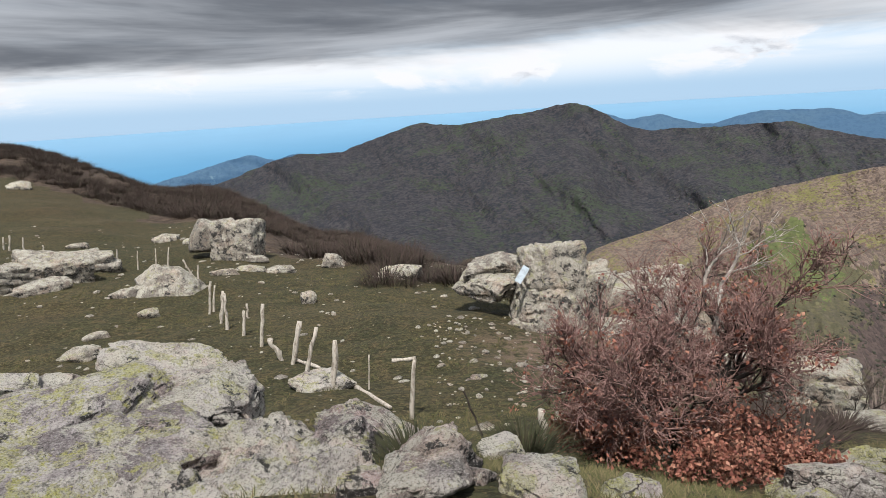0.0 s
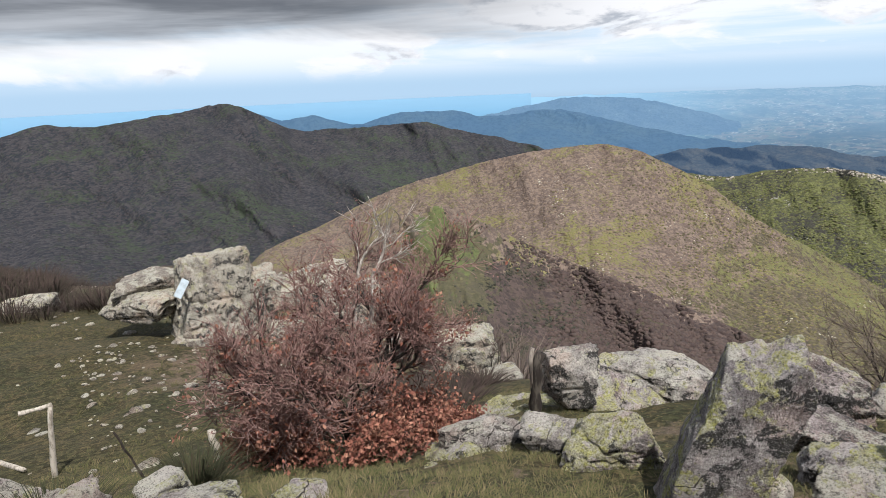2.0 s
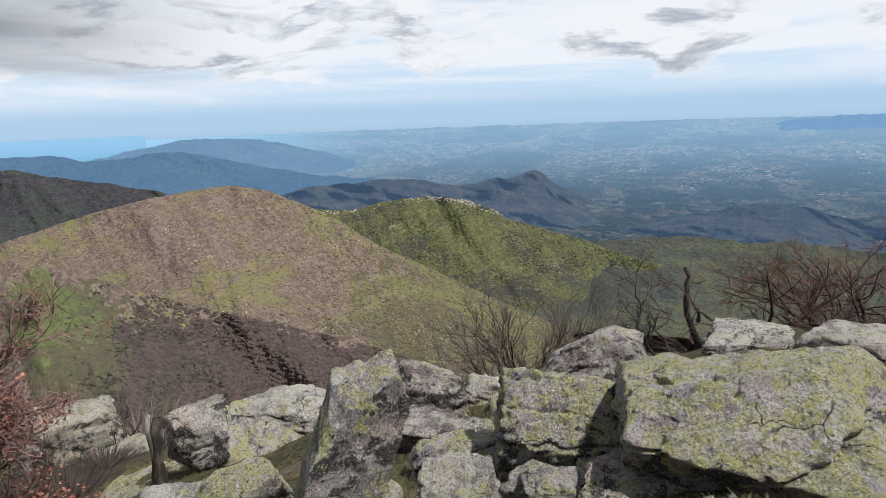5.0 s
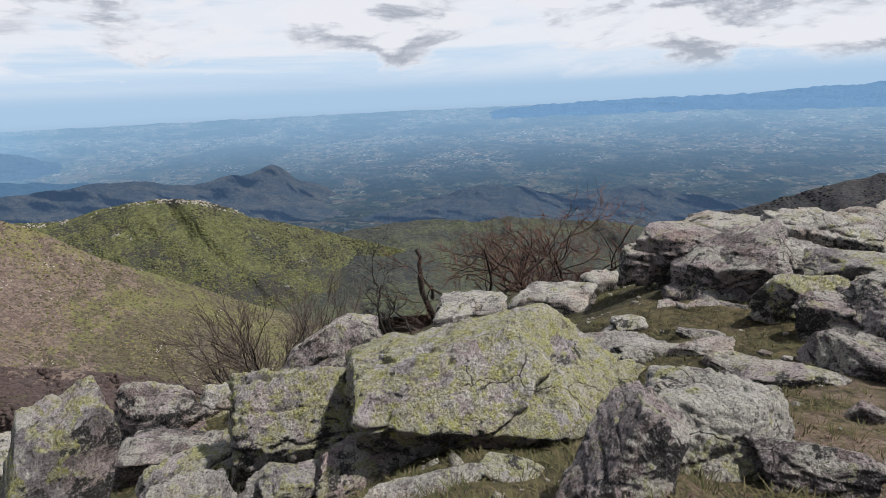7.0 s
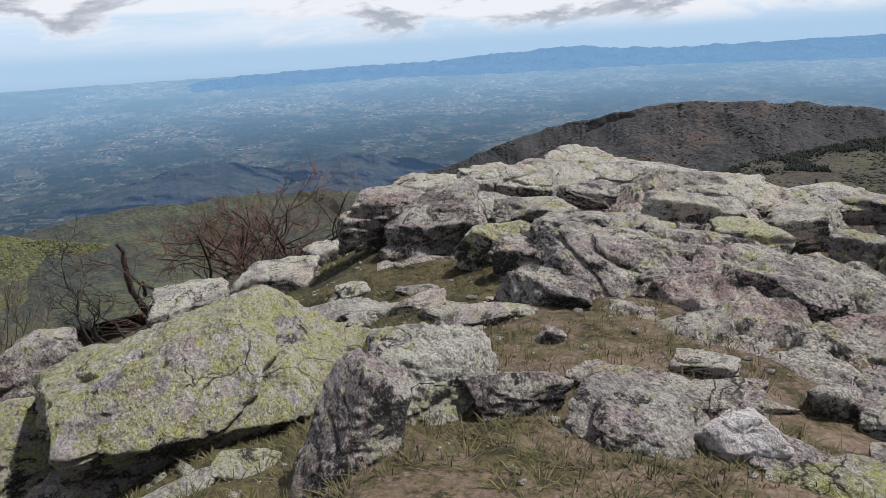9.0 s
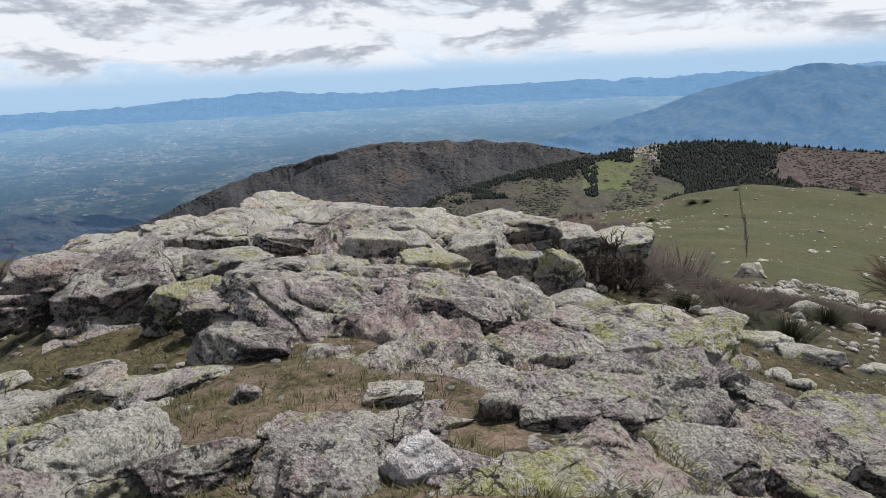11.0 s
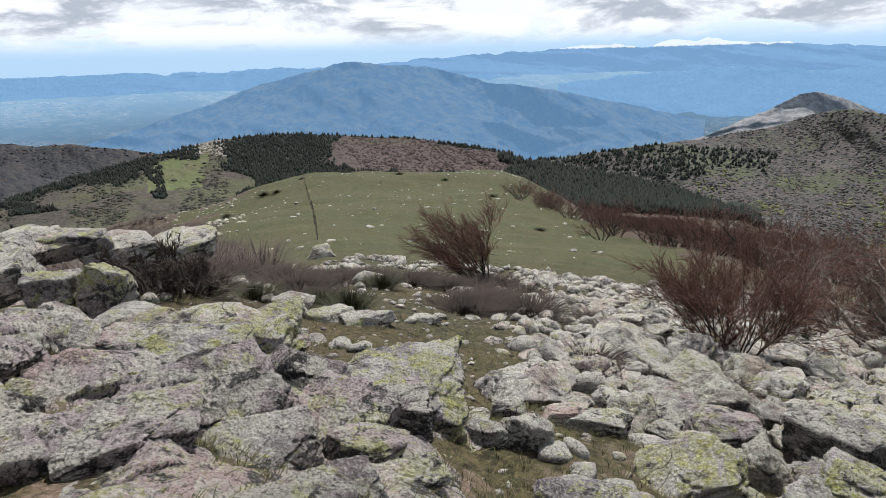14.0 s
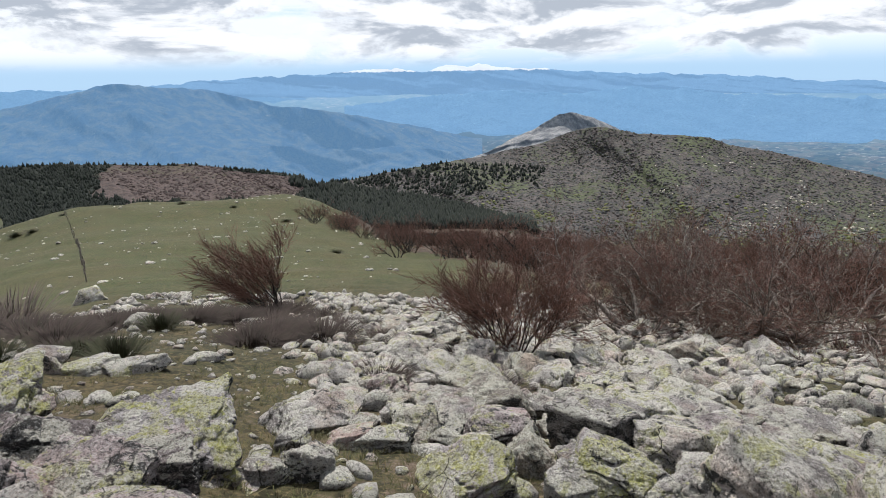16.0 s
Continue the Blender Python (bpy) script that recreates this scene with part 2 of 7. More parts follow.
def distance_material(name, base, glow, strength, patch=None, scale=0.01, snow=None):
    """A far backdrop: earth colours, with the air's blue haze painted on as emission."""
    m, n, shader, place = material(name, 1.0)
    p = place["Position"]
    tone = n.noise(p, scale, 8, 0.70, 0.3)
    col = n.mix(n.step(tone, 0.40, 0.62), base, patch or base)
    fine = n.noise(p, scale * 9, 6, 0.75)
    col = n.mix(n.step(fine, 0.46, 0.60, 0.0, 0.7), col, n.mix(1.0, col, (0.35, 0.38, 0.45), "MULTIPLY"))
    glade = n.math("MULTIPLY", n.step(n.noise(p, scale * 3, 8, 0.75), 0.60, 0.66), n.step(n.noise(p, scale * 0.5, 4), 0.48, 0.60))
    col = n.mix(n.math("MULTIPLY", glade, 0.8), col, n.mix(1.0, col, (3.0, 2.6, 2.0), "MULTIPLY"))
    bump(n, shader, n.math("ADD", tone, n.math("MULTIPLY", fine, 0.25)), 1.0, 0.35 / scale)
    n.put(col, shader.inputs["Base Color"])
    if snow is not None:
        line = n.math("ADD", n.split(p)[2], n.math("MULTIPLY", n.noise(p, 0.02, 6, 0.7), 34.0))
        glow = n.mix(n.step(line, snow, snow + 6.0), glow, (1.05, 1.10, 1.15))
    # glow is the painted haze; the slopes give off no light themselves
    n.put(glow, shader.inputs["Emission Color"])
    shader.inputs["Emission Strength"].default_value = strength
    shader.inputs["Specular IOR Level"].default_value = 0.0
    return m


def plain_material():
    m, n, shader, place = material("lowland", 1.0)
    p = place["Position"]
    r = n.vec("LENGTH", p)
    q = n.vec("MULTIPLY", p, (1, 1, 0))
    warp = n.vec("ADD", q, n.vec("MULTIPLY", n.add("ShaderNodeTexNoise", Vector=q, Scale=0.006).outputs["Color"], (120, 120, 0)))
    pick = n.split(n.voronoi(warp, 0.030, "F1", "Color"))
    strip = n.split(n.voronoi(n.vec("MULTIPLY", warp, (1.0, 2.2, 0)), 0.055, "F1", "Color"))
    field = n.mix(n.step(pick[0], 0.35, 0.75), (0.018, 0.026, 0.030), (0.050, 0.060, 0.050))
    field = n.mix(n.step(pick[1], 0.62, 0.80, 0.0, 0.8), field, (0.085, 0.070, 0.058))
    field = n.mix(n.step(strip[0], 0.74, 0.84, 0.0, 0.5), field, (0.095, 0.105, 0.085))
    field = n.mix(n.step(strip[1], 0.94, 0.97, 0.0, 0.7), field, (0.20, 0.195, 0.18))
    wood = n.noise(q, 0.0022, 8, 0.70, 0.4)
    field = n.mix(n.step(wood, 0.44, 0.58, 0.0, 0.85), field, (0.017, 0.026, 0.028))
    town = n.math("MULTIPLY", n.step(n.noise(q, 0.003, 3), 0.62, 0.68), n.step(n.noise(q, 0.06, 4, 0.7), 0.58, 0.64))
    field = n.mix(town, field, (0.36, 0.32, 0.29))
    n.put(field, shader.inputs["Base Color"])
    shader.inputs["Specular IOR Level"].default_value = 0.0
    coast = n.math("ARCTAN2", n.split(p)[0], n.split(p)[1])
    coast = n.math("MULTIPLY", n.math("MULTIPLY", n.step(coast, 0.66, 1.05, 1.0, 0.0), n.step(coast, -1.6, -1.4)), n.step(r, 1900, 3000))
    n.put(n.mix(coast, field, (0.04, 0.13, 0.21)), shader.inputs["Base Color"])
    # haze painted as emission: dark blue nearby, paler and stronger far out
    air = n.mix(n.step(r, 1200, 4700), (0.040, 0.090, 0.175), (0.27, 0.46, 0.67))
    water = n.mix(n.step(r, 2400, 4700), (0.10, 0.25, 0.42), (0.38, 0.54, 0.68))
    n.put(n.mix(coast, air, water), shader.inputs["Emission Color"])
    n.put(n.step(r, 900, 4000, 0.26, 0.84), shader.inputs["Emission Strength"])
    return m


TURF = turf_material()
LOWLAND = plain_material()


def sea_material():
    m, n, shader, place = material("sea_water", 0.6)
    r = n.vec("LENGTH", place["Position"])
    wave = n.noise(place["Position"], 0.003, 5, 0.6)
    n.put(n.mix(wave, (0.03, 0.11, 0.19), (0.05, 0.15, 0.24)), shader.inputs["Base Color"])
    shader.inputs["Specular IOR Level"].default_value = 0.0
    # haze over the water, put in as emission that pales towards the horizon
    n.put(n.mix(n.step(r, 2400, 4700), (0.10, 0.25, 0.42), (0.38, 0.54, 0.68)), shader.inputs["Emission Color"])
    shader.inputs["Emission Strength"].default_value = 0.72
    return m


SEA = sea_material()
# WOOD_DARK is darker than the wood itself, standing in for cloud shadow
WOOD_DARK = wood_cover("cloud_shaded_evergreen_oak", (0.022, 0.025, 0.031), (0.056, 0.051, 0.054), (0.044, 0.056, 0.036), 0.05, 0.56, 0.15, 4)
WOOD_SPRING = wood_cover("beech_slope", (0.120, 0.090, 0.074), (0.205, 0.155, 0.122), (0.18, 0.165, 0.068), 0.12, 0.54, 0.3, 2)
RIDGE_FOOT = wood_cover("olive_beech_slope", (0.075, 0.062, 0.046), (0.135, 0.112, 0.070), (0.150, 0.148, 0.058), 0.12, 0.50, 0.3, 2)
WOOD_GREEN = wood_cover("leafing_oak_slope", (0.070, 0.074, 0.036), (0.130, 0.136, 0.052), (0.046, 0.044, 0.037), 0.09, 0.51, 0.6, 3)
WOOD_PINE = wood_cover("pine_slope", (0.016, 0.021, 0.016), (0.028, 0.034, 0.023), (0.030, 0.030, 0.022), 0.12, 0.62, 0.0, 3)
HEATH = wood_cover("heath_slope", (0.060, 0.042, 0.032), (0.11, 0.080, 0.055), (0.075, 0.070, 0.040), 0.5, 0.58, 0.0, 0.4)
KNOLL = wood_cover("green_knoll_turf", (0.080, 0.096, 0.038), (0.108, 0.124, 0.047), (0.105, 0.098, 0.050), 0.12, 0.56, 0.0, 0.3)
SHOULDER = wood_cover("bare_beech_slope", (0.062, 0.046, 0.042), (0.098, 0.072, 0.062), (0.080, 0.070, 0.042), 0.12, 0.58, 0.0, 2)
WOOD_SCRUB = wood_cover("scrubby_slope", (0.048, 0.042, 0.034), (0.088, 0.070, 0.056), (0.078, 0.080, 0.042), 0.12, 0.50, 0.2, 2)
WOOD_BLUE = wood_cover("distant_scrub_slope", (0.032, 0.034, 0.038), (0.056, 0.053, 0.052), (0.085, 0.066, 0.056), 0.05, 0.58, 0.0, 4)
KNOLL_DRY = wood_cover("dry_knoll_turf", (0.075, 0.070, 0.040), (0.105, 0.095, 0.052), (0.085, 0.075, 0.05), 0.15, 0.52, 0.0, 0.4)
WOOD_RIDGE = wood_cover("brown_oak_slope", (0.056, 0.054, 0.052), (0.105, 0.090, 0.080), (0.078, 0.088, 0.046), 0.06, 0.54, 0.5, 3)

# ---- ground: heights by bearing and distance ----


def lattice(ix, iy, iz, seed):
    h = (ix * 374761393 + iy * 668265263 + iz * 2147483647 + seed * 974634777) & 0xFFFFFFFF
    h = ((h ^ (h >> 13)) * 1274126177) & 0xFFFFFFFF
    h = ((h ^ (h >> 16)) * 2246822519) & 0xFFFFFFFF
    return ((h ^ (h >> 15)) & 0xFFFFFF) / 0xFFFFFF * 2.0 - 1.0


def vnoise(x, y, z=0.0, seed=0):
    x, y, z = np.broadcast_arrays(np.asarray(x, float), np.asarray(y, float), np.asarray(z, float))
    ix, iy, iz = (np.floor(v).astype(np.int64) for v in (x, y, z))
    u, v, w = x - ix, y - iy, z - iz
    u, v, w = (s * s * s * (s * (s * 6 - 15) + 10) for s in (u, v, w))
    total = 0.0
    for dx in (0, 1):
        for dy in (0, 1):
            for dz in (0, 1):
                k = (u if dx else 1 - u) * (v if dy else 1 - v) * (w if dz else 1 - w)
                total = total + k * lattice(ix + dx, iy + dy, iz + dz, seed)
    return total


def fbm(x, y, z=0.0, octaves=4, seed=0, gain=0.5):
    total, amp, f = 0.0, 1.0, 1.0
    for k in range(octaves):
        total = total + amp * vnoise(np.asarray(x) * f, np.asarray(y) * f, np.asarray(z) * f, seed + 17 * k)
        amp, f = amp * gain, f * 2.03
    return total


REACH = np.array([0.0, 2.5, 5, 9, 14, 22, 40, 75, 150, 320, 700, 1500, 2200, 3000, 3900, 4800])
SLOPES = []


def slope(az, *drops):
    """Depth of the ground below the eye at the distances in REACH, along one bearing."""
    SLOPES.append((az, (-1.62, *drops)))


FAR = (-330, -345, -285, -200, -84)
slope(-60, -1.9, -2.9, -4.5, -5.8, -6.6, -7.4, -7.6, -5, -9, -90, *FAR)
slope(-33, -1.9, -2.9, -4.7, -6.0, -6.7, -7.4, -7.5, -4.2, -12, -120, *FAR)
slope(-20, -1.9, -2.9, -4.9, -6.1, -6.9, -8.0, -10.0, -15.5, -50, -150, *FAR)
slope(-8, -1.9, -3.0, -5.1, -6.3, -7.2, -9.2, -17, -29, -90, -190, *FAR)
slope(3, -1.9, -3.1, -5.2, -6.3, -7.3, -10.5, -20, -40, -110, -210, *FAR)
slope(13, -1.9, -3.3, -5.3, -6.5, -7.9, -14, -30, -65, -130, -220, *FAR)
slope(27, -1.9, -3.35, -5.5, -6.7, -9.5, -22, -45, -80, -140, -230, *FAR)
slope(42, -2.0, -3.5, -4.6, -6.5, -11.5, -26, -50, -90, -160, -240, *FAR)
slope(60, -2.0, -3.35, -4.2, -6.4, -11.5, -26, -52, -100, -180, -260, *FAR)
slope(80, -1.9, -3.1, -3.8, -5.5, -10.5, -24, -50, -100, -190, -280, *FAR)
slope(97, -1.8, -2.75, -3.25, -4.3, -8.0, -20, -42, -90, -180, -280, *FAR)
slope(113, -1.7, -2.2, -2.6, -3.4, -6.8, -18, -38, -75, -150, -260, *FAR)
slope(130, -1.7, -2.15, -2.45, -3.1, -6.0, -16, -33, -62, -120, -220, *FAR)
slope(150, -1.7, -2.2, -3.0, -4.0, -6.3, -12, -21.5, -35, -72, -160, *FAR)
slope(165, -1.75, -2.6, -3.8, -5.0, -7.3, -12.2, -20.5, -32, -54, -130, *FAR)
slope(180, -1.85, -3.1, -4.3, -5.7, -8.0, -13, -21.5, -34, -60, -140, *FAR)
slope(195, -1.9, -3.3, -4.6, -6.2, -8.5, -13.5, -22, -41, -95, -180, *FAR)
slope(212, -1.9, -3.2, -4.6, -6.3, -8.6, -13.8, -24, -52, -120, -210, *FAR)
slope(230, -1.9, -3.1, -4.4, -6.0, -8.2, -13.2, -24, -54, -130, -220, *FAR)
slope(265, -1.75, -2.5, -3.9, -5.5, -7.5, -11, -18, -36, -90, -180, *FAR)

TABLE_AZ = np.array([s[0] for s in SLOPES] + [SLOPES[0][0] + 360.0])
TABLE = np.array([s[1] for s in SLOPES] + [SLOPES[0][1]])


def ground(x, y, rough=True):
    """Height of the ground at x, y; the eye is at EYE."""
    x, y = np.asarray(x, float), np.asarray(y, float)
    r = np.hypot(x, y) + 1e-6
    az = (np.degrees(np.arctan2(x, y)) + 60.0) % 360.0 - 60.0
    i = np.clip(np.searchsorted(TABLE_AZ, az, side="right") - 1, 0, len(TABLE_AZ) - 2)
    f = np.clip((az - TABLE_AZ[i]) / (TABLE_AZ[i + 1] - TABLE_AZ[i]), 0, 1)
    f = f * f * (3 - 2 * f)
    total = 0.0
    for off in (-0.14, -0.07, 0.0, 0.07, 0.14):
        q = r * math.exp(off)
        j = np.clip(np.searchsorted(REACH, q, side="right") - 1, 0, len(REACH) - 2)
        g = np.clip((q - REACH[j]) / (REACH[j + 1] - REACH[j]), 0, 1)
        z = (TABLE[i, j] * (1 - g) + TABLE[i, j + 1] * g) * (1 - f) + (TABLE[i + 1, j] * (1 - g) + TABLE[i + 1, j + 1] * g) * f
        total = total + z / 5
    if rough:
        k = np.clip(r / 6.0, 0.3, 1.0)
        total = total + k * 0.10 * fbm(x * 0.5, y * 0.5, 0, 4, 3) + np.clip(r / 40, 0, 1) * 0.35 * fbm(x * 0.07, y * 0.07, 0, 3, 5)
        total = total + np.clip((r - 60) / 200, 0, 1) * 5.0 * fbm(x * 0.012, y * 0.012, 0, 4, 8)
    return total + EYE


# ---- end of heights ----


def mesh_from(name, verts, faces, smooth=True):
    me = bpy.data.meshes.new(name)
    verts = np.asarray(verts, np.float32)
    faces = np.asarray(faces, np.int32)
    k = faces.shape[1]
    me.vertices.add(len(verts))
    me.vertices.foreach_set("co", verts.ravel())
    me.loops.add(faces.size)
    me.loops.foreach_set("vertex_index", faces.ravel())
    me.polygons.add(len(faces))
    me.polygons.foreach_set("loop_start", np.arange(0, faces.size, k, dtype=np.int32))
    if smooth:
        me.polygons.foreach_set("use_smooth", np.ones(len(faces), bool))
    me.update(calc_edges=True)
    return me


def grid_faces(rows, cols, closed=False):
    i, j = np.meshgrid(np.arange(rows - 1), np.arange(cols if closed else cols - 1), indexing="ij")
    k = (j + 1) % cols
    return np.stack([i * cols + j, i * cols + k, (i + 1) * cols + k, (i + 1) * cols + j], -1).reshape(-1, 4)


def solid(name, verts, faces, mat, parent=None, label="", smooth=True):
    me = mesh_from(name, verts, faces, smooth)
    me.materials.append(mat)
    ob = new(name, me)
    ob.parent = parent
    return tagged(ob, label) if label else ob


def make_ground():
    radii = np.concatenate([[0.02], np.geomspace(0.5, 60, 260), np.geomspace(61, 4790, 150)])
    turns = np.radians(np.arange(0, 360, 0.5))
    R, A = np.meshgrid(radii, turns, indexing="ij")
    X, Y = R * np.sin(A), R * np.cos(A)
    Z = ground(X, Y)
    verts = np.stack([X, Y, Z], -1).reshape(-1, 3)
    faces = grid_faces(len(radii), len(turns), True)[:, ::-1]
    ob = solid("ground", verts, faces, TURF)
    ob.data.materials.append(HEATH)
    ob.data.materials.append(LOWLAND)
    mid = verts[faces[:, 0]]
    r = np.hypot(mid[:, 0], mid[:, 1])
    az = (np.degrees(np.arctan2(mid[:, 0], mid[:, 1])) + 60) % 360 - 60
    edge = np.interp(az, [-60, -33, -20, -8, 3, 13, 27, 45, 60, 95, 120, 140, 150, 158, 165, 180, 190, 200, 215, 300],
                     [110, 105, 60, 34, 30, 24, 20, 14, 12, 14, 16, 24, 190, 300, 420, 420, 130, 60, 45, 60])
    edge = edge * (1 + 0.18 * fbm(mid[:, 0] * 0.09, mid[:, 1] * 0.09, 0, 3, 21))
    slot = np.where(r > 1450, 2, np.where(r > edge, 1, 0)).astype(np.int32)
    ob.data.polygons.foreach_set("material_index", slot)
    tagged(ob, "short dry mountain turf falling away to heath, woods and lowland", "ground", kind="structure")


make_ground()


# ---- hills and ranges ----


def curve(points, az):
    a, e = np.array(points, float).T
    out = 0.0
    for off in (-0.6, -0.3, 0.0, 0.3, 0.6):
        out = out + np.interp(az + off, a, e) / 5
    return out


def hill(name, mat, crest, near, far, foot, label, rough=0.05, step=0.12, rows=70, jag=0.08, seed=1, bend=1.0, back=0.12, category="mountain"):
    """A ridge seen from the summit. crest: bearing and height angle of its skyline. near, far: distance of its foot and of
    its skyline. foot: height angle of the foot."""
    az = np.arange(crest[0][0], crest[-1][0] + step, step)
    top = curve(crest, az) + jag * fbm(az * 0.55, 0.5, 0, 5, seed, 0.55)
    v = np.linspace(0, 1, rows)[:, None]
    low = np.minimum(foot, top - 0.4)
    el = low + (top - low) * v ** bend
    A = np.broadcast_to(az, el.shape)
    spurs = fbm(A * 0.11 + 1.6 * v, v * 1.1 + A * 0.03, 0.0, 3, seed + 5, 0.5) - 0.7 * np.abs(fbm(A * 0.09 - 1.1 * v, v * 0.9, 0, 2, seed + 9))
    gully = fbm(A * 0.5 + 1.5 * v, v * 5.0 + A * 0.2, 0.0, 4, seed + 13, 0.5)
    rib = 1 - 2 * np.abs(fbm(A * 0.30 + 0.8 * v, v * 0.7 + A * 0.05, 0.0, 3, seed + 21, 0.5))
    R = (near + (far - near) * v ** 1.15) * (1 + rough * (0.85 * spurs - 0.10 * rib * (1 - 0.6 * v) + 0.20 * gully))
    Z = EYE + R * np.tan(np.radians(el))
    # the far side falls away behind the skyline
    w = np.linspace(0.1, 1, 6)[:, None]
    Rb = R[-1] * (1 + back * w)
    Zb = Z[-1] - (Z[-1] - (EYE + R[-1] * np.tan(np.radians(low))))* w ** 1.4
    R, Z = np.concatenate([R, Rb]), np.concatenate([Z, Zb])
    a = np.radians(np.broadcast_to(az, R.shape))
    verts = np.stack([R * np.sin(a), R * np.cos(a), Z], -1).reshape(-1, 3)
    ob = solid(name, verts, grid_faces(R.shape[0], R.shape[1])[:, ::-1], mat)
    tagged(ob, label, category, kind="structure")
    return ob, az, v[:, 0], R[:rows], Z[:rows]


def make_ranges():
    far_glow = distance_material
    # each range's emission stands in for the haze before it
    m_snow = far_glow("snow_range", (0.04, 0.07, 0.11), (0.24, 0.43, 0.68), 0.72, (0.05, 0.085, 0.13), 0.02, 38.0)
    m_range = far_glow("far_hazed_range", (0.04, 0.07, 0.11), (0.215, 0.405, 0.645), 0.74, (0.055, 0.09, 0.13), 0.01)
    m_a = far_glow("hazed_massif", (0.03, 0.05, 0.08), (0.165, 0.325, 0.535), 0.62, (0.085, 0.092, 0.085), 0.02)
    m_pale = far_glow("pale_hazed_coast", (0.035, 0.06, 0.10), (0.22, 0.39, 0.58), 0.62, (0.055, 0.085, 0.12), 0.01)
    m_mid = far_glow("hazed_coast_hills", (0.035, 0.06, 0.09), (0.155, 0.305, 0.50), 0.52, (0.05, 0.075, 0.09), 0.006)
    sea = np.arange(-75, 40, 0.5)
    rr = np.array([900, 1500, 2200, 3000, 3900, 4750])
    el = np.array([-20, -12, -7.5, -4.2, -2.2, -0.98])
    A, R = np.meshgrid(np.radians(sea), rr)
    Z = EYE + R * np.tan(np.radians(el))[:, None] + 1.0
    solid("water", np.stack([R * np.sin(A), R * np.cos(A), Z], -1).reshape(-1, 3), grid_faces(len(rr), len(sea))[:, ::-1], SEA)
    tagged(bpy.data.objects["water"], "calm blue sea under haze", "sea", kind="structure")
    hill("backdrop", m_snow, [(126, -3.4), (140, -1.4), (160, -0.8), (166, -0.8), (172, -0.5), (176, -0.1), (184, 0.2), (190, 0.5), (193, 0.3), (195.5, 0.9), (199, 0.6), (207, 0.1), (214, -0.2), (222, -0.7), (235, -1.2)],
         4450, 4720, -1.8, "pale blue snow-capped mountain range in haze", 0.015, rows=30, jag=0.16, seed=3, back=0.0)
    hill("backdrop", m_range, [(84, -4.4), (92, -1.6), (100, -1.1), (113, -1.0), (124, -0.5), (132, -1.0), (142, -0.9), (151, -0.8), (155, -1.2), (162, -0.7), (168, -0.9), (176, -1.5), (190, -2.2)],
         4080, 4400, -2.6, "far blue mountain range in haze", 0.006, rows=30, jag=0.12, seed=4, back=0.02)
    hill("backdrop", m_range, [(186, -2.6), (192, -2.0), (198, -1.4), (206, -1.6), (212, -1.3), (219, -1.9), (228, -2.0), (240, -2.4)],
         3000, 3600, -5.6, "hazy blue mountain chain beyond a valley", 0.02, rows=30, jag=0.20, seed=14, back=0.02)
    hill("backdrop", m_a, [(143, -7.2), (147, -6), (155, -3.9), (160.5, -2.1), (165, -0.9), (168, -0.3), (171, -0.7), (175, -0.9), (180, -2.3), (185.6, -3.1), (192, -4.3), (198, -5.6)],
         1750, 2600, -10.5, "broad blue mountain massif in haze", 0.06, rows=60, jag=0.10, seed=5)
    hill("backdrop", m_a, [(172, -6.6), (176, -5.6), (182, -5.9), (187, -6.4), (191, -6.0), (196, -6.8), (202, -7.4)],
         1600, 1900, -11.5, "low foothills above a valley town, blue in haze", 0.05, rows=40, jag=0.10, seed=15)
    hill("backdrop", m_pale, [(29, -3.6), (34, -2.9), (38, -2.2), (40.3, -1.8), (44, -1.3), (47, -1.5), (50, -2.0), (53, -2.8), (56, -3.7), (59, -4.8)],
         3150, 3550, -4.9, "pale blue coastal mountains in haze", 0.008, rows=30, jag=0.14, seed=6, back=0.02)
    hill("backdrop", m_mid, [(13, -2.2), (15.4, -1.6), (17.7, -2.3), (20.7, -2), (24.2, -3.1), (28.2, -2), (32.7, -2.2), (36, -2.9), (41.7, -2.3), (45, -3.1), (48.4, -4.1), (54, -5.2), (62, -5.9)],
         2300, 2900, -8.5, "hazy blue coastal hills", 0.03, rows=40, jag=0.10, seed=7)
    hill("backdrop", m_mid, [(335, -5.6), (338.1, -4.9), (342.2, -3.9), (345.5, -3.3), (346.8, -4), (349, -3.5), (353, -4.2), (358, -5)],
         2200, 2500, -9.0, "wooded headland above the sea, blue in haze", 0.05, rows=40, jag=0.08, seed=8)


make_ranges()

# cloud shadow is put into this mountain's colour; no cloud casts it
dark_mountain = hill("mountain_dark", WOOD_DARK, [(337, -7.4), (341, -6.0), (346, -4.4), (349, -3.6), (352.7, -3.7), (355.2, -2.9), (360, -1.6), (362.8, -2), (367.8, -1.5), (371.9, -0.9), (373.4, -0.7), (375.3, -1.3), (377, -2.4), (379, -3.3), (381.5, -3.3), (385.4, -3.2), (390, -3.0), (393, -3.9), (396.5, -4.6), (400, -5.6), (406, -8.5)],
     900, 2100, -17, "wooded mountain with a rocky summit, darkened as by cloud shadow", 0.065, rows=110, jag=0.10, seed=31)
# the foothills' haze is painted too, as a weaker blue emission
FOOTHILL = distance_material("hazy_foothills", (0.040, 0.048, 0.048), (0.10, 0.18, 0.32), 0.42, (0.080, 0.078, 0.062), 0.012)
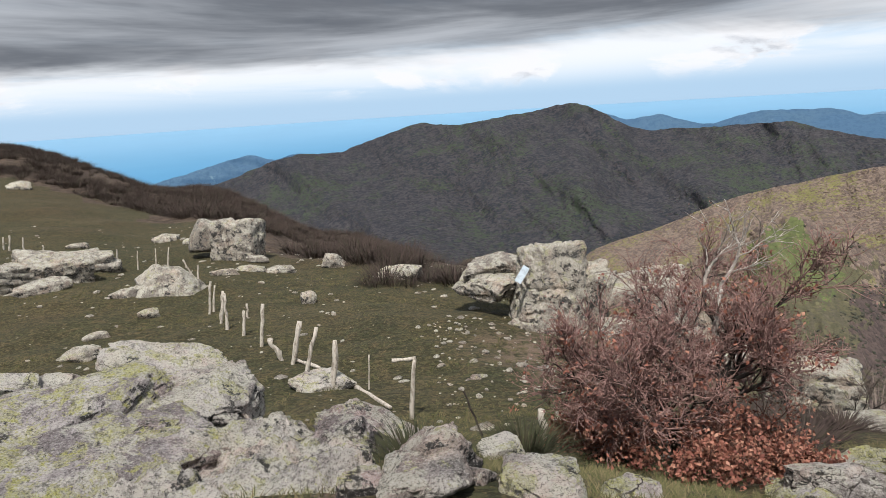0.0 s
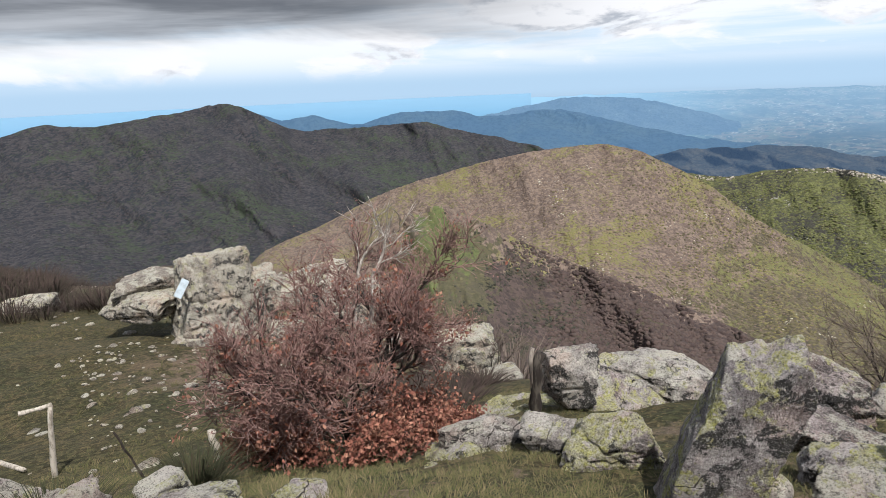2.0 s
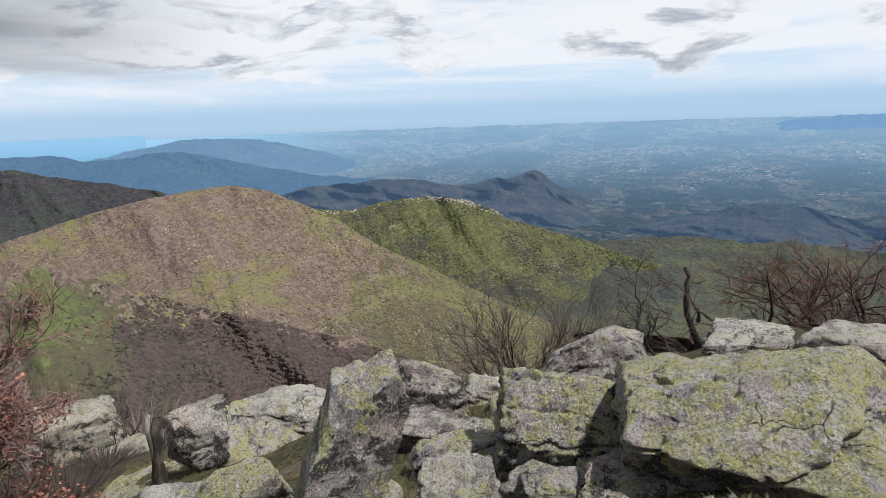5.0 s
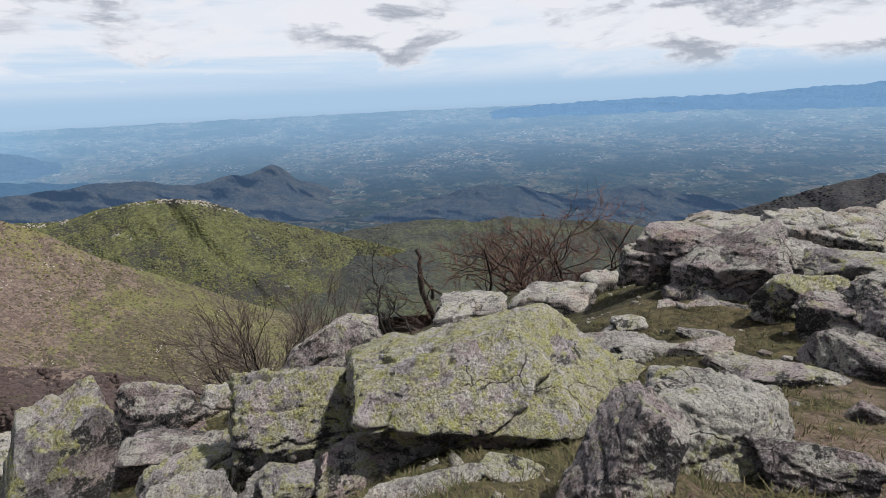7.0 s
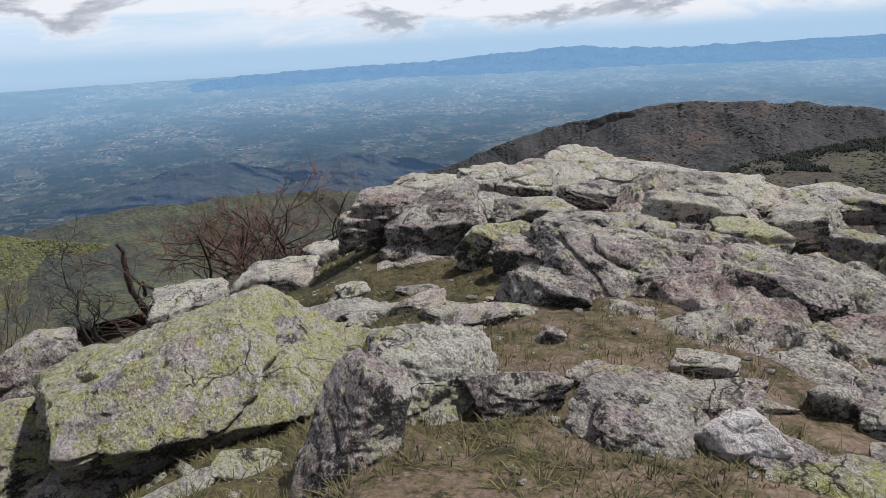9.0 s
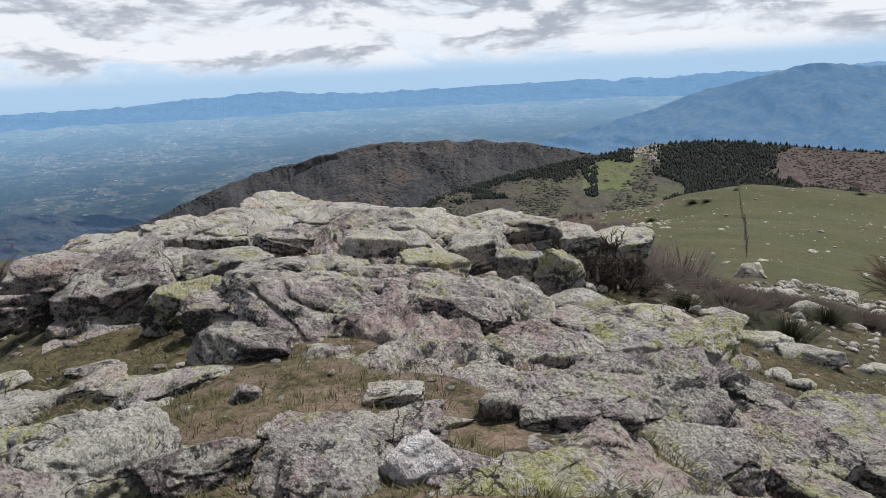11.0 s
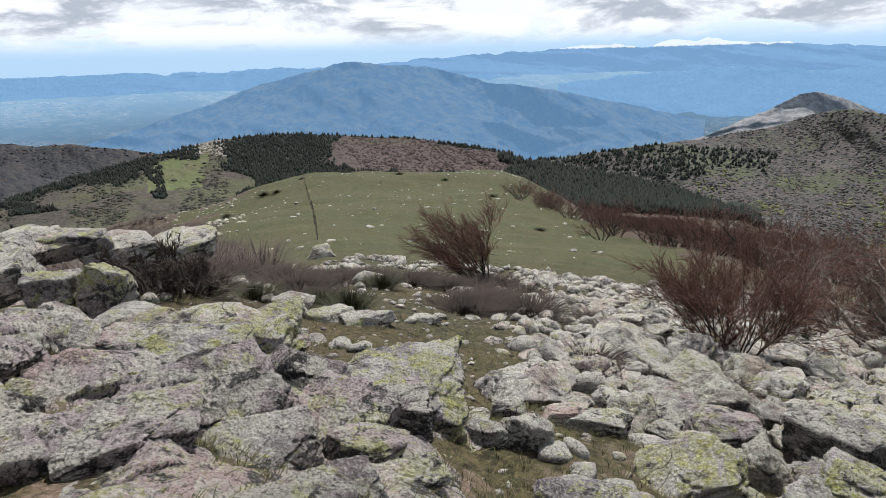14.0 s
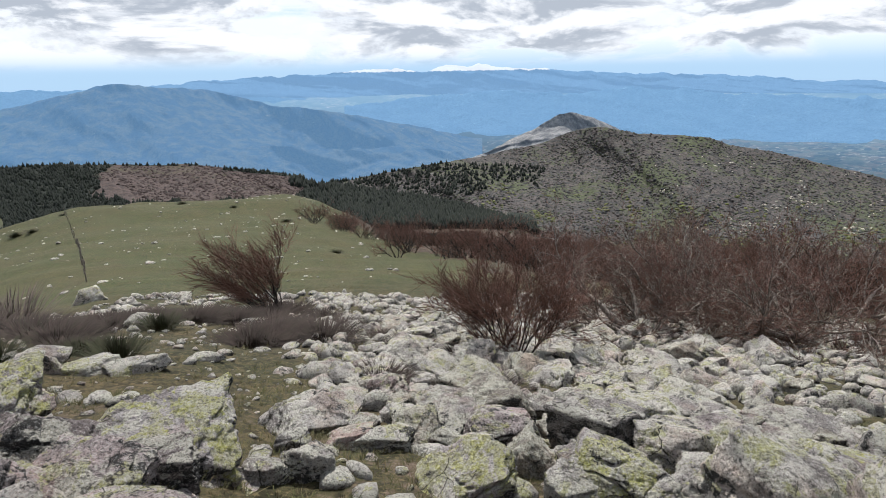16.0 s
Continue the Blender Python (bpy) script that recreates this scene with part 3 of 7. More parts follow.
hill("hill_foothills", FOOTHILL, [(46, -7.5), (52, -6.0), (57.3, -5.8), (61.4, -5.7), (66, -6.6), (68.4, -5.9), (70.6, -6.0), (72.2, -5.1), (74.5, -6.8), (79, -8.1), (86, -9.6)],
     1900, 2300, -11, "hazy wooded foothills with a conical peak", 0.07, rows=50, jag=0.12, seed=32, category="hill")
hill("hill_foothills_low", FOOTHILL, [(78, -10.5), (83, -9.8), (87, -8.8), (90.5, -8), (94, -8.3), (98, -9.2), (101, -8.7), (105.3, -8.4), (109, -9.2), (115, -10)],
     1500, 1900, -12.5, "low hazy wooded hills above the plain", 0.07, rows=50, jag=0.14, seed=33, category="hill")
VALLEY = wood_cover("valley_oak_slope", (0.034, 0.040, 0.038), (0.066, 0.068, 0.050), (0.082, 0.092, 0.048), 0.05, 0.52, 0.25, 4)
hill("hill_valley_spur", VALLEY, [(58, -14.5), (66, -13.2), (72, -12.4), (77, -11.6), (82, -11.2), (86, -10.9), (90, -11.4), (93, -11.0), (98, -11.4), (103, -11.6), (108, -12.2), (116, -14)],
     760, 1350, -19.5, "wooded spurs in the valley", 0.045, rows=80, jag=0.16, seed=34, category="hill")
far_shoulder = hill("hill_shoulder", WOOD_BLUE, [(97, -16), (101.8, -13.6), (107, -11.5), (113.5, -9.9), (118.4, -8.2), (123, -7.0), (129, -5.8), (133, -5.3), (142, -5.6), (147, -6.1), (150, -6.8), (156, -8.0)],
     900, 1500, -22, "dark scrub-covered mountain shoulder", 0.035, rows=80, jag=0.12, seed=35, category="hill")
scrub_hill = hill("hill_scrub", WOOD_BLUE, [(112, -13.5), (120, -9.8), (127, -6.9), (131.2, -5.9), (136.2, -6.1), (140.2, -6.9), (144, -8.3), (148, -9.6), (152, -11.5)],
     500, 1000, -22, "scrub and scree hill with a bare side", 0.035, rows=70, jag=0.14, seed=36, category="hill")


# ---- woods on the nearer hills ----


def island_material(name, colours, rough=0.9, light_through=0.0):
    m, n, shader, place = material(name, rough)
    pick = place["Random Per Island"]
    col = n.mix(n.step(pick, 0.0, 0.5), colours[0], colours[1])
    col = n.mix(n.step(pick, 0.5, 1.0), col, colours[2])
    fine = n.noise(place["Position"], 1.5, 4, 0.7)
    col = n.mix(n.step(fine, 0.4, 0.65, 0.0, 0.5), col, n.mix(1.0, col, (0.4, 0.4, 0.4), "MULTIPLY"))
    n.put(col, shader.inputs["Base Color"])
    return m


ICO = {}


def sphere(sub):
    if sub not in ICO:
        bm = bmesh.new()
        bmesh.ops.create_icosphere(bm, subdivisions=sub, radius=1.0)
        v = np.array([x.co[:] for x in bm.verts])
        f = np.array([[x.index for x in p.verts] for p in bm.faces])
        bm.free()
        ICO[sub] = (v / np.linalg.norm(v, axis=1)[:, None], f)
    return ICO[sub]


def clumps(name, mat, places, size, label, category, seed, tall=1.0, cone=False, sub=1):
    """Many crowns as one sheet of foliage: places (n, 3), size (n)."""
    rng = np.random.default_rng(seed)
    count = len(places)
    if cone:
        a = np.linspace(0, 2 * np.pi, 6, endpoint=False)
        v = np.concatenate([np.stack([np.cos(a), np.sin(a), a * 0 + 0.05], 1), np.stack([0.62 * np.cos(a + 0.5), 0.62 * np.sin(a + 0.5), a * 0 + 0.95], 1), [[0, 0, 2.4]]])
        f = np.array([[i, (i + 1) % 6, 6 + i] for i in range(6)] + [[(i + 1) % 6, 6 + (i + 1) % 6, 6 + i] for i in range(6)] + [[6 + i, 6 + (i + 1) % 6, 12] for i in range(6)])
    else:
        v, f = sphere(sub)
    jitter = 1 + 0.30 * rng.standard_normal((count, len(v), 1)) * (0.5 if cone else 1)
    turn = rng.uniform(0, 2 * np.pi, count)
    c, s = np.cos(turn)[:, None], np.sin(turn)[:, None]
    w = v[None] * jitter * size[:, None, None]
    wide = rng.uniform(0.8, 1.25, (count, 1))
    x, y = (w[..., 0] * c - w[..., 1] * s) * wide, (w[..., 0] * s + w[..., 1] * c)
    rise = 0.0 if cone else -0.30
    verts = np.stack([x, y, (w[..., 2] + rise * size[:, None]) * tall], -1) + places[:, None]
    faces = f[None] + (np.arange(count) * len(v))[:, None, None]
    ob = solid(name, verts.reshape(-1, 3), faces.reshape(-1, 3), mat, smooth=not cone)
    return tagged(ob, label, category, kind="stuff")


def spread(made, count, seed, keep, lift=0.0):
    """Random places on a hill's near side; keep(az, v, t) gives the chance of each."""
    ob, az, v, R, Z = made
    rng = np.random.default_rng(seed)
    i = rng.uniform(0, len(v) - 1.001, count)
    j = rng.uniform(0, len(az) - 1.001, count)
    a, b = i.astype(int), j.astype(int)
    f, g = i - a, j - b
    def at(M):
        return (M[a, b] * (1 - g) + M[a, b + 1] * g) * (1 - f) + (M[a + 1, b] * (1 - g) + M[a + 1, b + 1] * g) * f
    r, z, turn = at(R), at(Z), np.interp(j, np.arange(len(az)), az)
    height = np.degrees(np.arctan2(z - EYE, r))
    ok = rng.uniform(0, 1, count) < keep(turn, height, fbm(turn * 0.5, height * 0.8, 0, 4, seed))
    t = np.radians(turn)
    return np.stack([r * np.sin(t), r * np.cos(t), z + lift], 1)[ok], turn[ok], height[ok], rng


def make_hill_woods():
    ridge = hill("hill_ridge", WOOD_SPRING, [(8, -19.5), (12, -16.2), (14.9, -13.4), (18.1, -12.3), (20.1, -11.7), (25.4, -9.4), (26.7, -8.9), (30, -8.0), (34.6, -6.9), (38.7, -6.1), (43, -5.6), (45.8, -5.4), (48.8, -6.1), (51.7, -7.5), (54.2, -8.8), (58, -11.5), (63, -14.0), (68, -16.5), (74, -19), (82, -23)],
                 300, 760, -30, "long hill with leafing beech woods and a grassy spine", 0.032, step=0.08, rows=150, jag=0.06, seed=41, category="hill")
    ridge[0].data.materials.append(RIDGE_FOOT)
    mid = np.array([q.center[:] for q in ridge[0].data.polygons])
    a, h = np.degrees(np.arctan2(mid[:, 0], mid[:, 1])), np.degrees(np.arctan2(mid[:, 2] - EYE, np.hypot(mid[:, 0], mid[:, 1])))
    wild = fbm(a * 0.7, h * 1.0, 0, 5, 47, 0.62)
    ridge[0].data.polygons.foreach_set("material_index", (a + 4.5 * wild - 0.7 * (h + 15) > 58).astype(np.int32))
    green = hill("hill_green", WOOD_GREEN, [(46, -9.5), (49.2, -7.6), (52.7, -8), (55.7, -8.2), (60.1, -7.5), (62.9, -7.3), (66.1, -7.7), (69.0, -8.9), (69.8, -9.6), (71.9, -10.1), (75.7, -11.2), (79, -12.3), (84.6, -13.9), (88, -15.9), (93, -19)],
                 620, 1150, -27, "rounded hill of bright leafing oaks with a rocky crest", 0.03, step=0.08, rows=130, jag=0.09, seed=42, category="hill")
    pine = hill("hill_pine", WOOD_SCRUB, [(134, -13), (137, -10.6), (145.2, -8.5), (150, -7.6), (155, -6.6), (158.7, -6.2), (163.2, -6.2), (168, -6.6), (173.6, -7.0), (180.6, -8.1), (183, -9.2), (187, -9.8), (194, -11), (199, -12.3), (203, -13.6)],
                420, 760, -13.5, "hill of dark pines and brown beech woods", 0.05, step=0.08, rows=90, jag=0.06, seed=43, category="hill")
    # the peak's faint blue emission is painted haze over pale rock
    peak = hill("mountain_peak", distance_material("hazed_limestone_peak", (0.17, 0.165, 0.16), (0.10, 0.15, 0.22), 0.25, (0.36, 0.345, 0.32), 0.05), [(190, -9), (195.4, -7.7), (198.4, -6.8), (200.4, -5.8), (203.4, -4.3), (204.3, -3.6), (205.5, -3.3), (207.2, -3.6), (208.9, -4.3), (211, -5.3), (216, -6.5)],
         1650, 1850, -9.5, "bare pale limestone peak in thin haze", 0.06, rows=60, jag=0.08, seed=44)
    mount = hill("mountain_ridge", WOOD_RIDGE, [(178, -9.6), (183.2, -9.1), (186.2, -9.0), (190.3, -8.2), (196.9, -7.3), (202.9, -6.1), (206, -4.9), (208.2, -4.5), (211.5, -5.1), (216.9, -5.3), (219.1, -6), (222.4, -6.4), (225.6, -7.1), (229.6, -7.9), (238, -10), (246, -13)],
         700, 1450, -19, "wooded mountain ridge with pale crags", 0.06, rows=110, jag=0.07, seed=45)

    shoulder = hill("hill_grassy_shoulder", SHOULDER, [(10, -22), (16, -18.5), (21, -15.8), (25, -13.4), (28, -11.4), (30.2, -10.3), (32.9, -11.0), (36.4, -12.9), (42, -15.4), (50, -18.2), (58, -20.8), (66, -24), (74, -28)],
                    230, 430, -34, "near shoulder with a green grass spine and bare woods", 0.05, step=0.08, rows=130, jag=0.05, seed=46, category="hill")

    # grass on the shoulder's spine
    def on_spine(a, h):
        left = np.interp(h, [-26, -19.3, -15.7, -12.6, -10.5], [26.6, 26.3, 27.2, 28.6, 29.9])
        right = np.interp(h, [-26, -20.4, -18.7, -14.8, -12.1, -10.5], [29.5, 32.4, 33.9, 33.9, 32.3, 30.5])
        return np.minimum(a - left, right - a) / 2.5

    ob, az, v, R, Z = shoulder
    ob.data.materials.append(KNOLL)
    ob.data.materials.append(WOOD_SPRING)
    ob.data.materials.append(KNOLL_DRY)
    mid = np.array([p.center[:] for p in ob.data.polygons])
    a, h = np.degrees(np.arctan2(mid[:, 0], mid[:, 1])), np.degrees(np.arctan2(mid[:, 2] - EYE, np.hypot(mid[:, 0], mid[:, 1])))
    wild = fbm(a * 0.9, h * 1.3, 0, 5, 4, 0.6)
    green_part = on_spine(a, h) + 0.38 * wild - 0.08 * np.clip(-17 - h, 0, 9) > 0.0
    ob.data.polygons.foreach_set("material_index", np.where(green_part & (h > -17.0 + 2.0 * wild), 1, np.where((on_spine(a, h) + 0.5 * wild > -0.9) & (a > 28.5 + 0.6 * wild) & (h < -12 + wild), 3, np.where((a < 30.5 + wild) | (h > -14.2 + 1.5 * wild - 0.25 * (a - 34)), 2, 0))).astype(np.int32))

    brown = island_material("bare_beech_crowns", [(0.17, 0.125, 0.095), (0.24, 0.18, 0.135), (0.205, 0.15, 0.12)])
    olive = island_material("olive_brown_crowns", [(0.085, 0.070, 0.050), (0.125, 0.115, 0.058), (0.095, 0.085, 0.045)])
    spring = island_material("leafing_crowns", [(0.165, 0.140, 0.075), (0.225, 0.20, 0.080), (0.165, 0.130, 0.088)])
    fresh = island_material("fresh_green_crowns", [(0.105, 0.115, 0.044), (0.155, 0.165, 0.058), (0.120, 0.105, 0.062)])
    dusky = island_material("dark_scrub_crowns", [(0.036, 0.040, 0.030), (0.065, 0.060, 0.042), (0.048, 0.053, 0.038)])
    violet = island_material("violet_brown_crowns", [(0.070, 0.050, 0.046), (0.105, 0.074, 0.064), (0.085, 0.064, 0.054)])
    russet = island_material("russet_crowns", [(0.048, 0.034, 0.031), (0.072, 0.050, 0.044), (0.058, 0.042, 0.037)])
    firs = island_material("pine_crowns", [(0.010, 0.014, 0.011), (0.021, 0.026, 0.018), (0.014, 0.019, 0.014)])

    p, a, h, rng = spread(ridge, 46000, 51, lambda a, h, t: np.clip(0.75 - 0.9 * t, 0.1, 1) * np.clip((56 - a) / 12, 0.15, 1))
    clumps("beech_wood", brown, p, rng.uniform(0.5, 1.5, len(p)), "bare pinkish-brown beech wood on the hillside", "woodland", 51, 0.6)
    p, a, h, rng = spread(ridge, 34000, 52, lambda a, h, t: np.clip(-0.02 + 1.0 * t + 0.024 * (a - 40) - 0.03 * (h + 12), 0, 1))
    clumps("leafing_wood", spring, p, rng.uniform(0.5, 1.6, len(p)), "yellow-green leafing beech wood on the hillside", "woodland", 52, 0.6)
    p, a, h, rng = spread(ridge, 30000, 74, lambda a, h, t: np.clip((a - 44) / 10, 0, 1) * np.clip(0.75 + 0.7 * t, 0, 1))
    clumps("bare_wood", olive, p, rng.uniform(0.6, 1.7, len(p)), "bare violet-brown wood on the hill's shaded flank", "woodland", 74, 0.8)
    p, a, h, rng = spread(shoulder, 24000, 53, lambda a, h, t: (on_spine(a, h) < -0.1) * (a > 32) * np.clip((a - 36 + (h + 14) * 0.5 + 2 * t) / 3, 0, 1) * np.clip(0.75 + 0.5 * t, 0, 1))
    clumps("bare_wood", violet, p, rng.uniform(0.8, 2.1, len(p)), "bare violet-brown beech wood on the lower slope", "woodland", 53, 0.8)
    p, a, h, rng = spread(shoulder, 9000, 71, lambda a, h, t: (on_spine(a, h) < -0.05) * (a < 31) * np.clip(0.7 + 0.6 * t, 0, 1))
    clumps("beech_wood", brown, p, rng.uniform(0.7, 1.9, len(p)), "bare golden-brown beech wood on the shoulder's sunny side", "woodland", 71, 0.8)
    p, a, h, rng = spread(shoulder, 30000, 54, lambda a, h, t: (a > 31) * np.clip((-12.6 - h + 2 * t) / 1.5, 0, 1) * np.where(on_spine(a, h) - 0.12 * np.clip(-16 - h, 0, 9) + 0.6 * t > -0.1, 0.04, np.clip((42 - a - (h + 14) * 0.4 + 2 * t) / 4, 0, 1) * np.clip(0.7 + 1.2 * t, 0, 1)))
    clumps("scrub", dusky, p, rng.uniform(0.35, 1.3, len(p)), "dark juniper scrub beside the grassy spine", "scrub", 54, 0.7)
    p, a, h, rng = spread(green, 46000, 55, lambda a, h, t: np.clip(0.55 + 0.9 * t, 0, 1) * np.clip((-8.3 - h) / 0.8, 0, 1))
    clumps("oak_wood", fresh, p, rng.uniform(0.9, 2.4, len(p)), "bright green leafing oak wood on the hill", "woodland", 55, 0.6)
    p, a, h, rng = spread(green, 26000, 56, lambda a, h, t: np.clip(0.30 - 1.1 * t + 0.05 * (a - 72), 0, 1) * np.clip((-7.9 - h) / 0.8, 0, 1))
    clumps("evergreen_wood", dusky, p, rng.uniform(1.0, 2.6, len(p)), "dark evergreen wood on the hill", "woodland", 56, 0.8)
    top = lambda a: np.interp(a, [49, 52.7, 55.7, 60, 63, 66, 69, 72], [-7.6, -8.0, -8.2, -7.5, -7.3, -7.7, -8.9, -10.1])
    p, a, h, rng = spread(green, 60000, 63, lambda a, h, t: (h > top(a) - 0.42) * (a > 51) * (a < 71) * np.clip(0.6 + t, 0, 1))
    clumps("crest_rocks", ROCK_FAR, p, rng.uniform(0.8, 3.2, len(p)), "pale rocks along the hill's crest", "rocks", 63, 0.7)
    p, a, h, rng = spread(mount, 9000, 64, lambda a, h, t: (a > 213) * (h < -6.8) * np.clip(3.0 * t - 1.4, 0, 1))
    clumps("crag_rocks", ROCK_FAR, p, rng.uniform(0.8, 3.6, len(p)), "pale crags on the mountain's flank", "rocks", 64, 0.9)
    p, a, h, rng = spread(ridge, 14000, 65, lambda a, h, t: (a > 38) * np.clip(2.0 * t - 1.1, 0, 1))
    clumps("slope_rocks", ROCK_FAR, p, rng.uniform(0.4, 1.2, len(p)), "pale rocks showing between trees", "rocks", 65, 0.9)
    # these crowns carry the dark mountain's painted cloud shadow as well
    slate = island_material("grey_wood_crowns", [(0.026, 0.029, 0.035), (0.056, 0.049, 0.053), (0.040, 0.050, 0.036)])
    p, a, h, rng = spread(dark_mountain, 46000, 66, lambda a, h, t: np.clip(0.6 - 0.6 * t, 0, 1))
    clumps("mountain_wood", slate, p, rng.uniform(1.2, 3.0, len(p)), "grey-brown wood on the mountain, darkened as by cloud shadow", "woodland", 66, 0.6)
    p, a, h, rng = spread(dark_mountain, 12000, 72, lambda a, h, t: (a < 8) * (h < -5.5) * np.clip(2.2 * t - 1.0, 0, 1))
    clumps("crag_rocks", ROCK_FAR, p, rng.uniform(1.0, 4.5, len(p)), "pale crags on the dark mountain's flank", "rocks", 72, 1.1)
    p, a, h, rng = spread(far_shoulder, 16000, 67, lambda a, h, t: np.clip(0.5 - 0.8 * t, 0, 1))
    clumps("mountain_wood", slate, p, rng.uniform(1.5, 3.6, len(p)), "dark scrub on the far shoulder", "woodland", 67, 0.8)
    p, a, h, rng = spread(scrub_hill, 16000, 68, lambda a, h, t: np.clip(0.5 - 0.8 * t, 0, 1) * (a < 141))
    clumps("mountain_wood", slate, p, rng.uniform(0.8, 2.2, len(p)), "dark scrub on the stony hill", "woodland", 68, 0.8)
    night = island_material("dark_mountain_crowns", [(0.060, 0.060, 0.062), (0.105, 0.090, 0.084), (0.075, 0.085, 0.055)])
    p, a, h, rng = spread(mount, 40000, 57, lambda a, h, t: np.clip(0.7 - 0.5 * t, 0, 1))
    clumps("mountain_wood", night, p, rng.uniform(1.5, 3.6, len(p)), "dark wood on the mountain ridge", "woodland", 57, 0.8)
    p, a, h, rng = spread(mount, 9000, 58, lambda a, h, t: np.clip(1.1 * t - 0.05, 0, 1) * (h < -9.5) * (a > 198))
    clumps("mountain_leafing_wood", fresh, p, rng.uniform(2.2, 4.5, len(p)), "green leafing wood in the mountain's gullies", "woodland", 58, 0.8)

    def pines(a, h, t):
        top = np.interp(a, [134, 137, 145, 150, 155, 159, 163, 168, 174, 181, 187, 194], [-13, -10.6, -8.5, -7.6, -6.6, -6.2, -6.2, -6.6, -7.0, -8.1, -9.8, -11])
        edge = np.interp(h, [-13, -9.2, -7.2, -6], [160, 157.6, 156.9, 157.2]) + 1.6 * t
        body = a > edge
        beech = (a > np.interp(h, [-10, -9.3, -7.2, -6.6], [171, 168, 165.5, 168]) + 1.5 * t) & (a < 183 + 1.5 * t) & (h < top - np.where(a > 175.5, 0.35, 0.12)) & (h > -10.6 + 0.5 * t)
        line = (a < 155) & (h > top - 0.75 - 0.5 * t)
        spot = (a < 152) & (h > -10.8) & (t > 0.28)
        return np.where((body & ~beech) | line | spot, np.clip(0.9 + 0.5 * t, 0, 1), 0.0)

    def brown_beech(a, h, t):
        return np.where((a > 165) & (a < 184) & (pines(a, h, t) < 0.1), 0.9, 0.0)
    ob = pine[0]
    for cover in (WOOD_PINE, KNOLL, SHOULDER):
        ob.data.materials.append(cover)
    mid = np.array([q.center[:] for q in ob.data.polygons])
    a, h = np.degrees(np.arctan2(mid[:, 0], mid[:, 1])) % 360, np.degrees(np.arctan2(mid[:, 2] - EYE, np.hypot(mid[:, 0], mid[:, 1])))
    wild = fbm(a * 0.5, h * 0.8, 0, 4, 59)
    glade = (np.abs(a - 153.2 - 0.7 * (h + 8.4)) < 2.0 + 1.2 * wild) & (h < -7.3) & (h > -10.2)
    ob.data.polygons.foreach_set("material_index", np.where(glade, 2, np.where(pines(a, h, wild) > 0.5, 1, np.where((a > 165) & (a < 184), 3, 0))).astype(np.int32))
    p, a, h, rng = spread(pine, 30000, 69, lambda a, h, t: (np.abs(a - 155.6) < 1.5) * (h > -7.3 - 0.4 * np.abs(a - 155.6)) * np.clip(0.7 + t, 0, 1))
    clumps("knoll_rocks", ROCK_FAR, p, rng.uniform(0.8, 2.6, len(p)), "bare rocky knob above a green glade", "rocks", 69, 0.9)
    p, a, h, rng = spread(pine, 42000, 59, pines)
    clumps("pine_wood", firs, p, rng.uniform(0.8, 1.7, len(p)), "dense dark pine wood on the hill", "woodland", 59, 1.0, cone=True)
    p, a, h, rng = spread(pine, 22000, 73, lambda a, h, t: np.where(a > 182 + t, 0.8, 0.0))
    clumps("pine_wood", firs, p, rng.uniform(1.5, 3.2, len(p)), "dark pine wood behind the meadow", "woodland", 73, 1.1, cone=True)
    p, a, h, rng = spread(pine, 22000, 60, brown_beech)
    clumps("brown_beech_wood", russet, p, rng.uniform(0.8, 1.7, len(p)), "bare red-brown beech wood between pines", "woodland", 60, 0.9)
    p, a, h, rng = spread(pine, 16000, 62, lambda a, h, t: np.where((a < 157) & (np.abs(a - 153.2 - 0.7 * (h + 8.4)) > 2.0), np.clip(0.65 + 0.8 * t, 0, 1), 0.03))
    clumps("hillside_scrub", dusky, p, rng.uniform(0.8, 2.2, len(p)), "dark scrub and young trees on the hillside", "scrub", 62, 0.8)
    p, a, h, rng = spread(mount, 16000, 61, lambda a, h, t: np.where((h < -7.6 - 0.05 * np.abs(a - 194)) & (a < 204 + 2 * t) & (h > -11 + 1.5 * t + 0.12 * np.abs(a - 190)), 0.9, 0.0))
    clumps("mountain_pine_wood", firs, p, rng.uniform(2.0, 4.2, len(p)), "dark pine wood on the mountain's lower ridge", "woodland", 61, 1.0, cone=True)


make_hill_woods()


# ---- rocks ----
ROCK_PINK = rock_material("pink_rock", (0.50, 0.37, 0.32), (0.33, 0.24, 0.21), 0.1, 0.3)


